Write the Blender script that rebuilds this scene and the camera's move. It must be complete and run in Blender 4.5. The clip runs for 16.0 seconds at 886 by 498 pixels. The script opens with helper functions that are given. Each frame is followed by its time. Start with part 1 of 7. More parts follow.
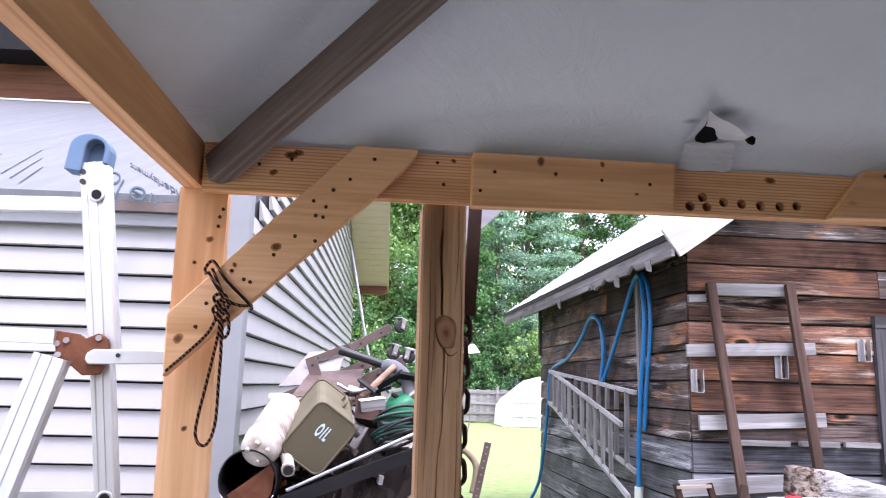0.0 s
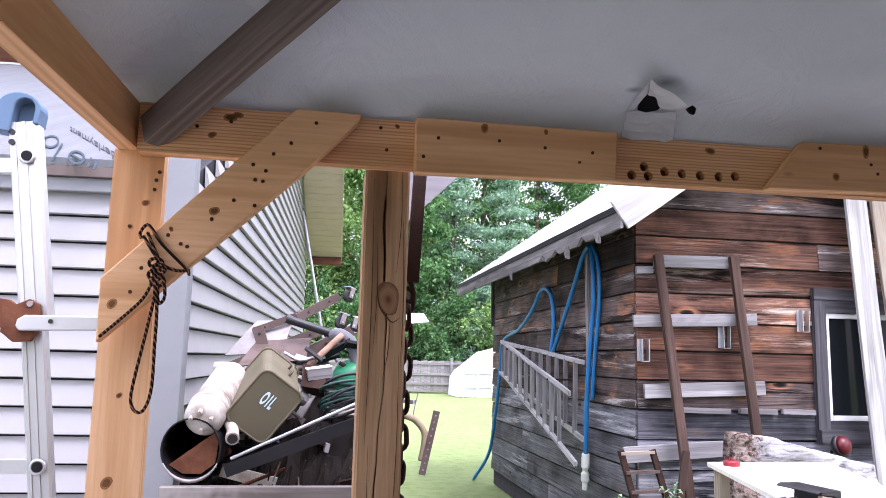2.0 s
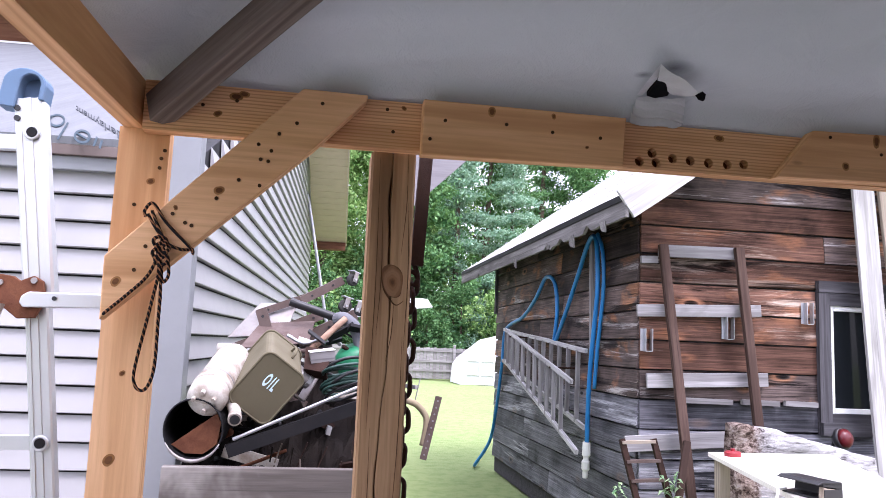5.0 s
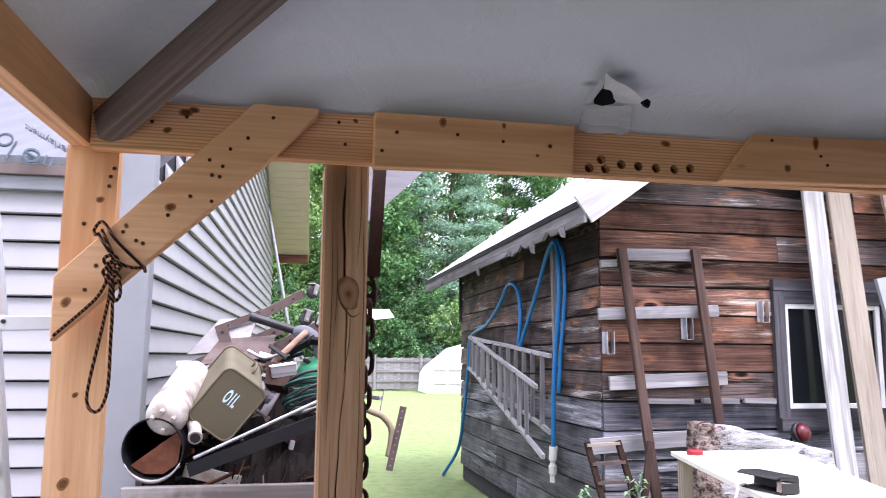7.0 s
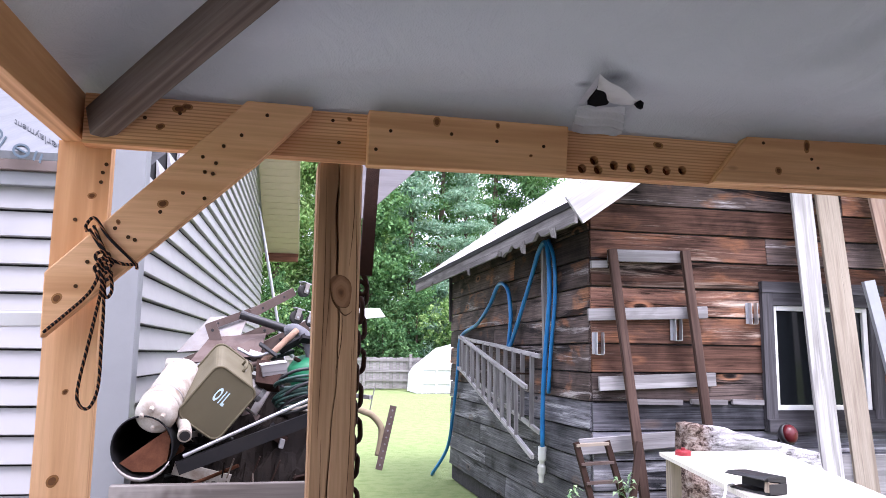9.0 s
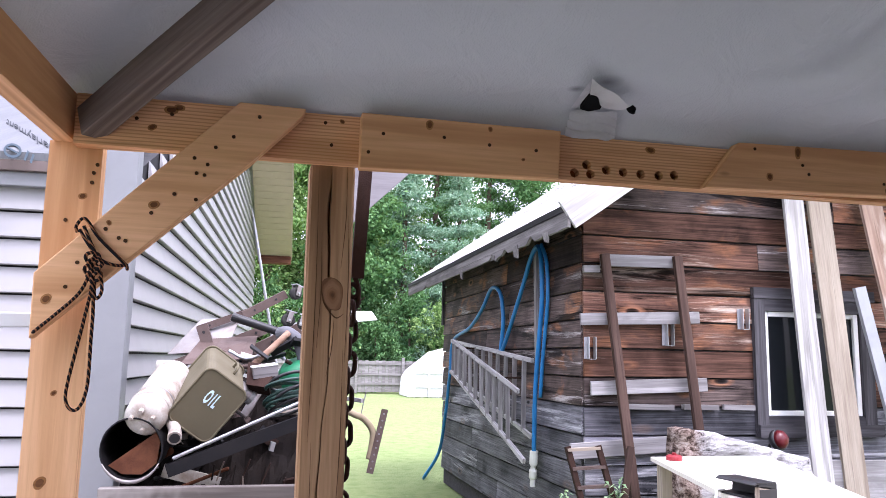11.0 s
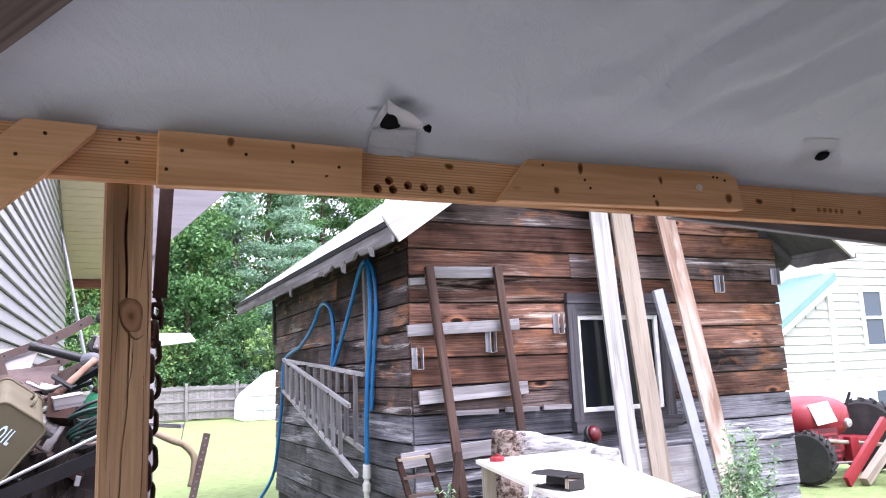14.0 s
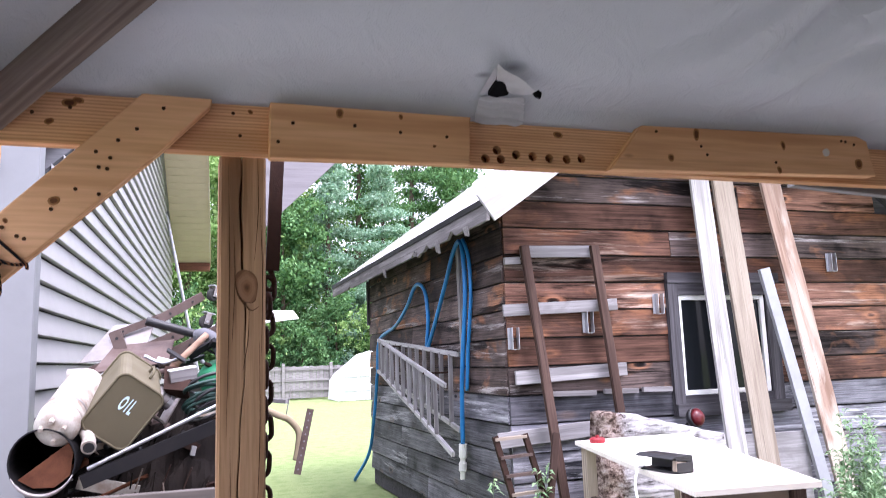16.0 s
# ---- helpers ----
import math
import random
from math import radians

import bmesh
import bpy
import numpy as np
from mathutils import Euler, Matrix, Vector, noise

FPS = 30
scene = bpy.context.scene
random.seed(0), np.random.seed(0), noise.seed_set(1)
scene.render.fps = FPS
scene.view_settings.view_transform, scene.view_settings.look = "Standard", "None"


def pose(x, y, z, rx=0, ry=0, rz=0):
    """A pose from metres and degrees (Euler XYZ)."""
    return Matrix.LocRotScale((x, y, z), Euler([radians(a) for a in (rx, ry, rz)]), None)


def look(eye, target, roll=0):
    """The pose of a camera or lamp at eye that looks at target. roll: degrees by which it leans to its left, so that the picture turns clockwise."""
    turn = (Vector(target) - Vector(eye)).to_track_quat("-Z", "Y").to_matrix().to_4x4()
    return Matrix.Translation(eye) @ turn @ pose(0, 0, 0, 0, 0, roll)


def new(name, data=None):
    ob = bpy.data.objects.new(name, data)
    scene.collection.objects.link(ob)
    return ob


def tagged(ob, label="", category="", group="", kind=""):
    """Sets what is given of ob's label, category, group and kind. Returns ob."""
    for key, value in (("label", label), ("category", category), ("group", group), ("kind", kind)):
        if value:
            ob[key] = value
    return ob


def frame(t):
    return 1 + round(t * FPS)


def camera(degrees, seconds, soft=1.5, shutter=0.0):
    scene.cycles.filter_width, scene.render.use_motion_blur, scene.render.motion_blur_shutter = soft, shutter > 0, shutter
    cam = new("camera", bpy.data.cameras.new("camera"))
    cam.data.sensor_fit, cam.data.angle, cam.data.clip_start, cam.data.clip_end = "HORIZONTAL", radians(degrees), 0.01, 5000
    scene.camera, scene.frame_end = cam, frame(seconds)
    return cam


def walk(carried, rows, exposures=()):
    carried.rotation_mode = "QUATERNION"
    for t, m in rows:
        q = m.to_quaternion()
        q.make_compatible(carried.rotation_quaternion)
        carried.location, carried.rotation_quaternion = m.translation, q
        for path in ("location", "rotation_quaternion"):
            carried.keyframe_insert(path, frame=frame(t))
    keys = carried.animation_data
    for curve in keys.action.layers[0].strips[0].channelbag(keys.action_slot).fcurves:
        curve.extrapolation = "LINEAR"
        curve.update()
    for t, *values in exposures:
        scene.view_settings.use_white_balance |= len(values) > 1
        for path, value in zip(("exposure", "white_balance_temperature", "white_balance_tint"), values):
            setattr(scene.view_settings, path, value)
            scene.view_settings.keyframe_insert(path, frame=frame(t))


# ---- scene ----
cam = camera(60.3, 16.0, 0.7, 0.5)

PATH = [
    (0, (-0.88, 0.294, 1.504), (-0.688, 2.254, 1.856), 1.5),
    (0.5, (-0.867, 0.287, 1.499), (-0.628, 2.246, 1.822), 1.3),
    (1, (-0.867, 0.301, 1.497), (-0.618, 2.262, 1.804), 2.0),
    (1.5, (-0.856, 0.304, 1.495), (-0.571, 2.262, 1.787), 1.8),
    (2, (-0.849, 0.299, 1.493), (-0.54, 2.254, 1.776), 1.4),
    (2.5, (-0.854, 0.301, 1.492), (-0.572, 2.262, 1.769), 1.7),
    (3, (-0.857, 0.302, 1.493), (-0.577, 2.264, 1.766), 2.3),
    (3.5, (-0.853, 0.304, 1.493), (-0.566, 2.265, 1.765), 2.3),
    (4, (-0.849, 0.308, 1.489), (-0.557, 2.269, 1.753), 2.3),
    (6.5, (-0.848, 0.304, 1.484), (-0.521, 2.261, 1.728), 2.0),
    (7, (-0.83, 0.291, 1.486), (-0.44, 2.233, 1.762), 0.4),
    (7.5, (-0.834, 0.294, 1.49), (-0.412, 2.228, 1.775), 0.3),
    (8, (-0.845, 0.299, 1.487), (-0.442, 2.238, 1.767), 1.2),
    (8.5, (-0.84, 0.291, 1.485), (-0.427, 2.228, 1.76), 0.8),
    (11, (-0.833, 0.291, 1.483), (-0.401, 2.223, 1.769), 1.1),
    (11.5, (-0.833, 0.291, 1.483), (-0.398, 2.222, 1.769), 1.3),
    (12, (-0.83, 0.29, 1.483), (-0.387, 2.22, 1.766), 1.1),
    (12.5, (-0.822, 0.287, 1.478), (-0.417, 2.217, 1.812), 0.2),
    (13, (-0.818, 0.279, 1.489), (-0.348, 2.188, 1.856), -2.5),
    (13.5, (-0.78, 0.23, 1.486), (0.047, 2.019, 1.827), -1.5),
    (14, (-0.781, 0.218, 1.47), (0.053, 2.007, 1.791), -2.4),
    (14.5, (-0.802, 0.247, 1.453), (-0.102, 2.096, 1.75), -3.4),
    (15, (-0.809, 0.259, 1.455), (-0.128, 2.12, 1.731), -2.5),
    (15.5, (-0.799, 0.251, 1.472), (-0.174, 2.122, 1.803), -1.8),
    (16, (-0.814, 0.279, 1.449), (-0.192, 2.158, 1.736), -1.9),
]
walk(cam, [(t, look(eye, target, roll)) for t, eye, target, roll in PATH], [(0.0, 1.54, 5900, 27), (1.0, 1.43, 5900, 27), (12.0, 1.43, 5900, 27), (14.0, 1.55, 5900, 28), (16.0, 1.58, 5900, 28)])

# ---- light: a bright overcast day ----
world = bpy.data.worlds.new("overcast")
scene.world = world
world.use_nodes = True
wn = world.node_tree.nodes
sky = wn.new("ShaderNodeTexSky")
sky.sky_type = "NISHITA"
sky.sun_disc = False
sky.sun_elevation = radians(52)
sky.sun_rotation = radians(140)
sky.air_density, sky.dust_density, sky.ozone_density = 1.0, 2.0, 1.0
wn["Background"].inputs["Strength"].default_value = 0.15
# an overcast dome, about three times as bright overhead as at the horizon
up = wn.new("ShaderNodeTexCoord")
split = wn.new("ShaderNodeSeparateXYZ")
dome = wn.new("ShaderNodeMapRange")
dome.inputs["From Min"].default_value, dome.inputs["From Max"].default_value = 0.0, 1.0
dome.inputs["To Min"].default_value, dome.inputs["To Max"].default_value = 4.6, 15.0
tint = wn.new("ShaderNodeMix")
tint.data_type, tint.blend_type = "RGBA", "MULTIPLY"
tint.inputs[0].default_value = 1.0
tint.inputs[7].default_value = (0.97, 0.99, 1.03, 1)
cloud = wn.new("ShaderNodeMix")
cloud.data_type = "RGBA"
cloud.inputs[0].default_value = 0.8
wl = world.node_tree.links
wl.new(up.outputs["Generated"], split.inputs[0])
wl.new(split.outputs["Z"], dome.inputs["Value"])
wl.new(dome.outputs[0], tint.inputs[6])
wl.new(sky.outputs[0], cloud.inputs[6])
wl.new(tint.outputs[2], cloud.inputs[7])
wl.new(cloud.outputs[2], wn["Background"].inputs[0])
sun = new("sun", bpy.data.lights.new("sun", "SUN"))
sun.data.energy, sun.data.angle, sun.data.color = 1.5, radians(20), (1.0, 0.96, 0.9)
sun.matrix_world = look((0, 0, 30), (-8, 14, 0))

# ---- materials ----
class Nodes:
    """Short hand for building one node material."""

    def __init__(self, name, rough=0.7, metal=0.0):
        self.m = bpy.data.materials.new(name)
        self.m.use_nodes = True
        self.t = self.m.node_tree
        self.b = self.t.nodes["Principled BSDF"]
        self.b.inputs["Roughness"].default_value = rough
        self.b.inputs["Metallic"].default_value = metal
        self.b.inputs["Specular IOR Level"].default_value = 0.42 if rough < 0.5 else 0.05

    def put(self, sock, v):
        if isinstance(v, bpy.types.NodeSocket):
            self.t.links.new(v, sock)
        elif isinstance(v, tuple) and len(v) == 3:
            sock.default_value = (*v, 1) if sock.type == "RGBA" else v
        else:
            sock.default_value = v

    def coord(self, scale=(1, 1, 1), kind="Object", shift=None):
        c = self.t.nodes.new("ShaderNodeTexCoord")
        mp = self.t.nodes.new("ShaderNodeMapping")
        self.t.links.new(c.outputs[kind], mp.inputs[0])
        mp.inputs["Scale"].default_value = scale
        if shift is not None:
            self.t.links.new(shift, mp.inputs["Location"])
        return mp.outputs[0]

    def rand(self, mult=37.0):
        o = self.t.nodes.new("ShaderNodeObjectInfo")
        return self.math("MULTIPLY", o.outputs["Random"], mult)

    def island(self):
        return self.t.nodes.new("ShaderNodeNewGeometry").outputs["Random Per Island"]

    def math(self, op, a, b=0.0, clamp=False):
        n = self.t.nodes.new("ShaderNodeMath")
        n.operation, n.use_clamp = op, clamp
        self.put(n.inputs[0], a)
        self.put(n.inputs[1], b)
        return n.outputs[0]

    def noise(self, vec, scale=5.0, detail=4.0, rough=0.55, dist=0.0):
        n = self.t.nodes.new("ShaderNodeTexNoise")
        self.t.links.new(vec, n.inputs["Vector"])
        for k, v in (("Scale", scale), ("Detail", detail), ("Roughness", rough), ("Distortion", dist)):
            n.inputs[k].default_value = v
        return n.outputs["Fac"]

    def voronoi(self, vec, scale=5.0, feature="F1"):
        n = self.t.nodes.new("ShaderNodeTexVoronoi")
        n.feature = feature
        self.t.links.new(vec, n.inputs["Vector"])
        n.inputs["Scale"].default_value = scale
        return n.outputs["Distance"]

    def wave(self, vec, scale=5.0, dist=3.0, detail=2.0, dscale=1.0, direction="Z"):
        n = self.t.nodes.new("ShaderNodeTexWave")
        n.bands_direction = direction
        self.t.links.new(vec, n.inputs["Vector"])
        for k, v in (("Scale", scale), ("Distortion", dist), ("Detail", detail), ("Detail Scale", dscale)):
            n.inputs[k].default_value = v
        return n.outputs["Fac"]

    def ramp(self, fac, *stops):
        n = self.t.nodes.new("ShaderNodeValToRGB")
        e = n.color_ramp.elements
        while len(e) < len(stops):
            e.new(0.5)
        for el, (p, c) in zip(e, stops):
            el.position = p
            el.color = (*c, 1) if isinstance(c, tuple) else (c, c, c, 1)
        self.put(n.inputs[0], fac)
        return n.outputs[0]

    def mix(self, fac, a, b, mode="MIX"):
        n = self.t.nodes.new("ShaderNodeMix")
        n.data_type, n.blend_type = "RGBA", mode
        self.put(n.inputs[0], fac)
        self.put(n.inputs[6], a)
        self.put(n.inputs[7], b)
        return n.outputs[2]

    def bump(self, h, strength=0.3, dist=0.01, under=None):
        n = self.t.nodes.new("ShaderNodeBump")
        n.inputs["Strength"].default_value, n.inputs["Distance"].default_value = strength, dist
        self.t.links.new(h, n.inputs["Height"])
        if under is not None:
            self.t.links.new(under, n.inputs["Normal"])
        self.t.links.new(n.outputs[0], self.b.inputs["Normal"])
        return n.outputs[0]

    def done(self, color=None, rough=None):
        if color is not None:
            self.put(self.b.inputs["Base Color"], color)
        if rough is not None:
            self.put(self.b.inputs["Roughness"], rough)
        return self.m


def wood(name, light, mid, dark, grain=0.5, patch=None, knots=0.0, rough=0.72, bump=0.25, checks=0.75, sawn=0.0):
    """Timber whose grain runs along the object's own x axis."""
    n = Nodes(name, rough)
    r = n.rand()
    v = n.coord((1.2, 14, 14), shift=r)
    vf = n.coord((5, 120, 120), shift=r)
    rings = n.wave(n.coord((0.35, 6, 6), shift=r), 2.2, 7.0, 3.0, 1.1, "Y")
    g = n.noise(v, 1.0, 5.0, 0.6, 0.6)
    fine = n.noise(vf, 1.0, 3.0, 0.6)
    h = n.math("ADD", n.math("MULTIPLY", rings, grain), n.math("MULTIPLY", g, 1.0 - grain))
    col = n.ramp(h, (0.18, dark), (0.5, mid), (0.82, light))
    col = n.mix(n.math("MULTIPLY", n.ramp(fine, (0.35, 0.0), (0.7, 1.0)), 0.5), col, dark)
    if patch is not None:
        big = n.noise(n.coord((1.1, 3.2, 3.2), shift=r), 1.0, 5.0, 0.62, 0.5)
        for lo, hi, pc in patch:
            col = n.mix(n.ramp(big, (lo, 0.0), (hi, 1.0)), col, pc)
    split_ = n.noise(n.coord((0.55, 34, 34), shift=n.rand(29.0)), 1.0, 5.0, 0.7, 0.4)
    col = n.mix(n.ramp(split_, (0.60, 0.0), (0.66, checks)), col, tuple(c * 0.4 for c in dark))
    if knots:
        k = n.voronoi(n.coord((2.3, 5.5, 5.5), shift=r), 1.0)
        ring = n.ramp(k, (0.0, 1.0), (0.055 * knots, 0.9), (0.1 * knots, 0.0))
        col = n.mix(ring, col, tuple(c * 0.45 for c in dark))
    col = n.mix(0.35, col, n.ramp(n.noise(n.coord((0.8, 0.8, 0.8), shift=r), 1.3, 3), (0.25, tuple(c * 0.6 for c in mid)), (0.75, light)))
    if sawn:
        saw = n.wave(n.coord((0.15, 1, 1)), 42.0, 2.5, 3.0, 0.6, "Z")
        col = n.mix(n.math("MULTIPLY", n.ramp(saw, (0.55, 0.0), (0.85, 1.0)), sawn), col, dark)
    n.bump(n.math("ADD", fine, n.math("MULTIPLY", g, 1.5)), bump, 0.004)
    return n.done(col, n.math("ADD", n.math("MULTIPLY", fine, 0.25), rough - 0.12))


def painted(name, color, rough=0.5, metal=0.0, dirt=0.25, dirt_color=None, scale=6.0, bump=0.08):
    n = Nodes(name, rough, metal)
    r = n.rand()
    v = n.coord((1, 1, 1), shift=r)
    big = n.noise(v, scale, 5, 0.6, 0.3)
    small = n.noise(v, scale * 11, 3, 0.6)
    dc = dirt_color or tuple(c * 0.45 for c in color)
    col = n.mix(n.math("MULTIPLY", n.ramp(big, (0.42, 0.0), (0.72, 1.0)), dirt), color, dc)
    col = n.mix(n.math("MULTIPLY", small, dirt * 0.5), col, dc)
    n.bump(small, bump, 0.003)
    return n.done(col, n.math("ADD", n.math("MULTIPLY", big, 0.3), rough - 0.15))


M = {}
M["lumber"] = wood("new_lumber", (0.90, 0.56, 0.315), (0.79, 0.45, 0.225), (0.49, 0.23, 0.09), 0.4, knots=0.55, rough=0.6, bump=0.15, checks=0.25)
M["sawn_lumber"] = wood("rough_sawn_lumber", (0.90, 0.56, 0.315), (0.79, 0.45, 0.225), (0.42, 0.19, 0.075), 0.4, knots=0.5, rough=0.65, bump=0.2, checks=0.3, sawn=0.55)
M["post_wood"] = wood("treated_post_wood", (0.56, 0.36, 0.205), (0.42, 0.25, 0.135), (0.13, 0.066, 0.034), 0.62, patch=[(0.58, 0.72, (0.22, 0.115, 0.06))], rough=0.66)
M["rafter_wood"] = wood("weathered_rafter", (0.27, 0.225, 0.185), (0.18, 0.145, 0.12), (0.065, 0.05, 0.04), 0.4,
                        patch=[(0.55, 0.75, (0.05, 0.04, 0.035))])
M["plank_grey"] = wood("grey_plank", (0.46, 0.445, 0.45), (0.28, 0.268, 0.27), (0.075, 0.068, 0.066), 0.35, patch=[(0.55, 0.66, (0.10, 0.092, 0.092)), (0.7, 0.78, (0.58, 0.56, 0.55))])


def old_board(name, base, deep, warm, pale, warm_at, pale_at, dark_at):
    """Weathered siding: stretched grain, black smears, warm patches where the stain survives, silvered streaks and knots."""
    n = Nodes(name, 0.8)
    r = n.rand(61.0)
    fine = n.noise(n.coord((2.6, 130, 130), shift=r), 1.0, 4.0, 0.65)
    grain = n.noise(n.coord((0.6, 24, 24), shift=r), 1.0, 7.0, 0.72, 1.1)
    zone = n.noise(n.coord((1.9, 2.6, 2.6), shift=r), 1.0, 4.0, 0.55, 0.4)
    smear = n.noise(n.coord((0.55, 8.5, 8.5), shift=n.rand(19.0)), 1.0, 7.0, 0.7, 0.6)
    warmth = n.noise(n.coord((1.2, 2.6, 2.6), shift=n.rand(47.0)), 1.7, 4.0, 0.55, 0.5)
    silver = n.noise(n.coord((0.5, 10, 10), shift=n.rand(23.0)), 1.0, 7.0, 0.74, 0.7)
    h = n.math("ADD", n.math("MULTIPLY", grain, 0.4), n.math("MULTIPLY", zone, 0.6))
    col = n.ramp(h, (0.34, deep), (0.5, base), (0.66, tuple(min(1, c * 1.8) for c in base)))
    col = n.mix(n.ramp(warmth, (warm_at, 0.0), (warm_at + 0.11, 1.0)), col, n.mix(grain, tuple(c * 0.55 for c in warm), tuple(min(1, c * 1.5) for c in warm)))
    col = n.mix(n.ramp(silver, (pale_at, 0.0), (pale_at + 0.09, 0.85)), col, pale)
    col = n.mix(n.ramp(smear, (dark_at, 0.0), (dark_at + 0.08, 0.92)), col, tuple(c * 0.4 for c in deep))
    k = n.voronoi(n.coord((1.6, 4.2, 4.2), shift=n.rand(11.0)), 1.0)
    col = n.mix(n.ramp(k, (0.08, 0.0), (0.11, 0.7), (0.19, 0.0)), col, n.mix(grain, warm, tuple(min(1, c * 1.9) for c in warm)))
    col = n.mix(n.ramp(k, (0.0, 1.0), (0.05, 0.85), (0.085, 0.0)), col, tuple(c * 0.35 for c in deep))
    col = n.mix(n.math("MULTIPLY", n.ramp(fine, (0.36, 0.0), (0.64, 1.0)), 0.6), col, deep)
    tone = n.math("ADD", 0.5, n.math("MULTIPLY", n.t.nodes.new("ShaderNodeObjectInfo").outputs["Random"], 1.0))
    shade = n.t.nodes.new("ShaderNodeVectorMath")
    shade.operation = "SCALE"
    n.t.links.new(col, shade.inputs[0])
    n.t.links.new(tone, shade.inputs["Scale"])
    col = shade.outputs[0]
    n.bump(n.math("ADD", n.math("MULTIPLY", fine, 0.8), grain), 0.6, 0.005)
    return n.done(col, n.math("ADD", n.math("MULTIPLY", grain, 0.3), 0.42))


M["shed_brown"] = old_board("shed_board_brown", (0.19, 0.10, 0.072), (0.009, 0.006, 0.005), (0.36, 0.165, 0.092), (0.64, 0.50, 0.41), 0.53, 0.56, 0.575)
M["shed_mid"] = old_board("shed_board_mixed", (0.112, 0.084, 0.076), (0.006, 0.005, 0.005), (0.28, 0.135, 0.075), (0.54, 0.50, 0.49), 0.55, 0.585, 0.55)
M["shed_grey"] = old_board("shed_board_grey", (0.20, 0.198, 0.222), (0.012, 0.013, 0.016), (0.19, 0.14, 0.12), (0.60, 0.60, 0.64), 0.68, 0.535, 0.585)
M["shed_trim"] = wood("dark_trim", (0.14, 0.135, 0.145), (0.07, 0.066, 0.073), (0.015, 0.014, 0.015), 0.4, rough=0.8)
M["ladder_wood"] = wood("ladder_brown", (0.14, 0.092, 0.076), (0.08, 0.05, 0.041), (0.022, 0.014, 0.012), 0.4, rough=0.7)
M["pale_board"] = wood("pale_rough_board", (0.44, 0.385, 0.315), (0.34, 0.285, 0.228), (0.17, 0.13, 0.1), 0.5,
                       patch=[(0.56, 0.66, (0.36, 0.27, 0.20)), (0.70, 0.76, (0.16, 0.12, 0.095))], knots=0.4)
M["white_board"] = wood("peeling_white_board", (0.68, 0.67, 0.655), (0.54, 0.53, 0.515), (0.2, 0.185, 0.175), 0.5,
                        patch=[(0.58, 0.64, (0.38, 0.36, 0.345)), (0.68, 0.72, (0.15, 0.135, 0.125))])
M["red_board"] = wood("worn_red_board", (0.52, 0.42, 0.35), (0.38, 0.26, 0.2), (0.2, 0.115, 0.08), 0.45, patch=[(0.46, 0.6, (0.56, 0.50, 0.44))])
M["fascia"] = wood("splintered_eave_board", (0.33, 0.315, 0.305), (0.19, 0.178, 0.172), (0.035, 0.031, 0.03), 0.35, patch=[(0.56, 0.66, (0.075, 0.068, 0.066)), (0.72, 0.8, (0.6, 0.58, 0.57))], rough=0.8, bump=0.6)
M["brown_paint"] = wood("brown_stained", (0.20, 0.095, 0.06), (0.145, 0.064, 0.038), (0.08, 0.033, 0.019), 0.4)
M["fence_wood"] = wood("fence_grey", (0.36, 0.345, 0.34), (0.27, 0.255, 0.25), (0.15, 0.14, 0.135), 0.4)
M["ply"] = wood("plywood", (0.82, 0.79, 0.72), (0.77, 0.73, 0.65), (0.66, 0.6, 0.5), 0.35, bump=0.08, checks=0.1)

M["vinyl"] = painted("grey_vinyl", (0.315, 0.307, 0.31), 0.45, dirt=0.12, scale=2.0)
M["vinyl_trim"] = painted("grey_vinyl_trim", (0.21, 0.215, 0.225), 0.45, dirt=0.12)
M["white_vinyl"] = painted("white_vinyl", (0.53, 0.53, 0.52), 0.5, dirt=0.08, scale=2.0)
M["white_trim"] = painted("white_paint", (0.8, 0.8, 0.78), 0.5, dirt=0.15)
M["soffit"] = painted("cream_soffit", (0.50, 0.43, 0.30), 0.5, dirt=0.15)
M["alu"] = painted("aluminium", (0.60, 0.605, 0.61), 0.42, metal=0.75, dirt=0.18, dirt_color=(0.5, 0.5, 0.5), scale=9)
M["galv"] = painted("galvanised", (0.52, 0.53, 0.55), 0.45, metal=0.8, dirt=0.3, scale=20)
M["rust"] = painted("rust", (0.20, 0.085, 0.048), 0.8, metal=0.3, dirt=0.7, dirt_color=(0.075, 0.03, 0.022), scale=18, bump=0.4)
M["rust_dark"] = painted("dark_rust", (0.055, 0.032, 0.026), 0.75, metal=0.4, dirt=0.6, dirt_color=(0.03, 0.02, 0.017), scale=25, bump=0.4)
M["steel_dark"] = painted("dark_steel", (0.016, 0.016, 0.018), 0.5, metal=0.1, dirt=0.4, dirt_color=(0.03, 0.027, 0.026), scale=12)
M["steel_grey"] = painted("grey_steel", (0.34, 0.33, 0.33), 0.5, metal=0.6, dirt=0.5, dirt_color=(0.18, 0.11, 0.08), scale=12)
M["blue_plastic"] = painted("blue_grey_plastic", (0.12, 0.18, 0.27), 0.5, dirt=0.2)
M["olive"] = painted("olive_can", (0.135, 0.118, 0.078), 0.5, dirt=0.35, dirt_color=(0.10, 0.085, 0.055), scale=9)
M["tank_white"] = painted("old_white_tank", (0.52, 0.50, 0.46), 0.6, dirt=1.0, dirt_color=(0.22, 0.165, 0.125), scale=16, bump=0.3)
M["letters"] = painted("pale_blue_letters", (0.62, 0.78, 0.84), 0.6, dirt=0.1)
M["hose"] = painted("blue_hose", (0.02, 0.20, 0.48), 0.35, dirt=0.25, dirt_color=(0.01, 0.11, 0.28))
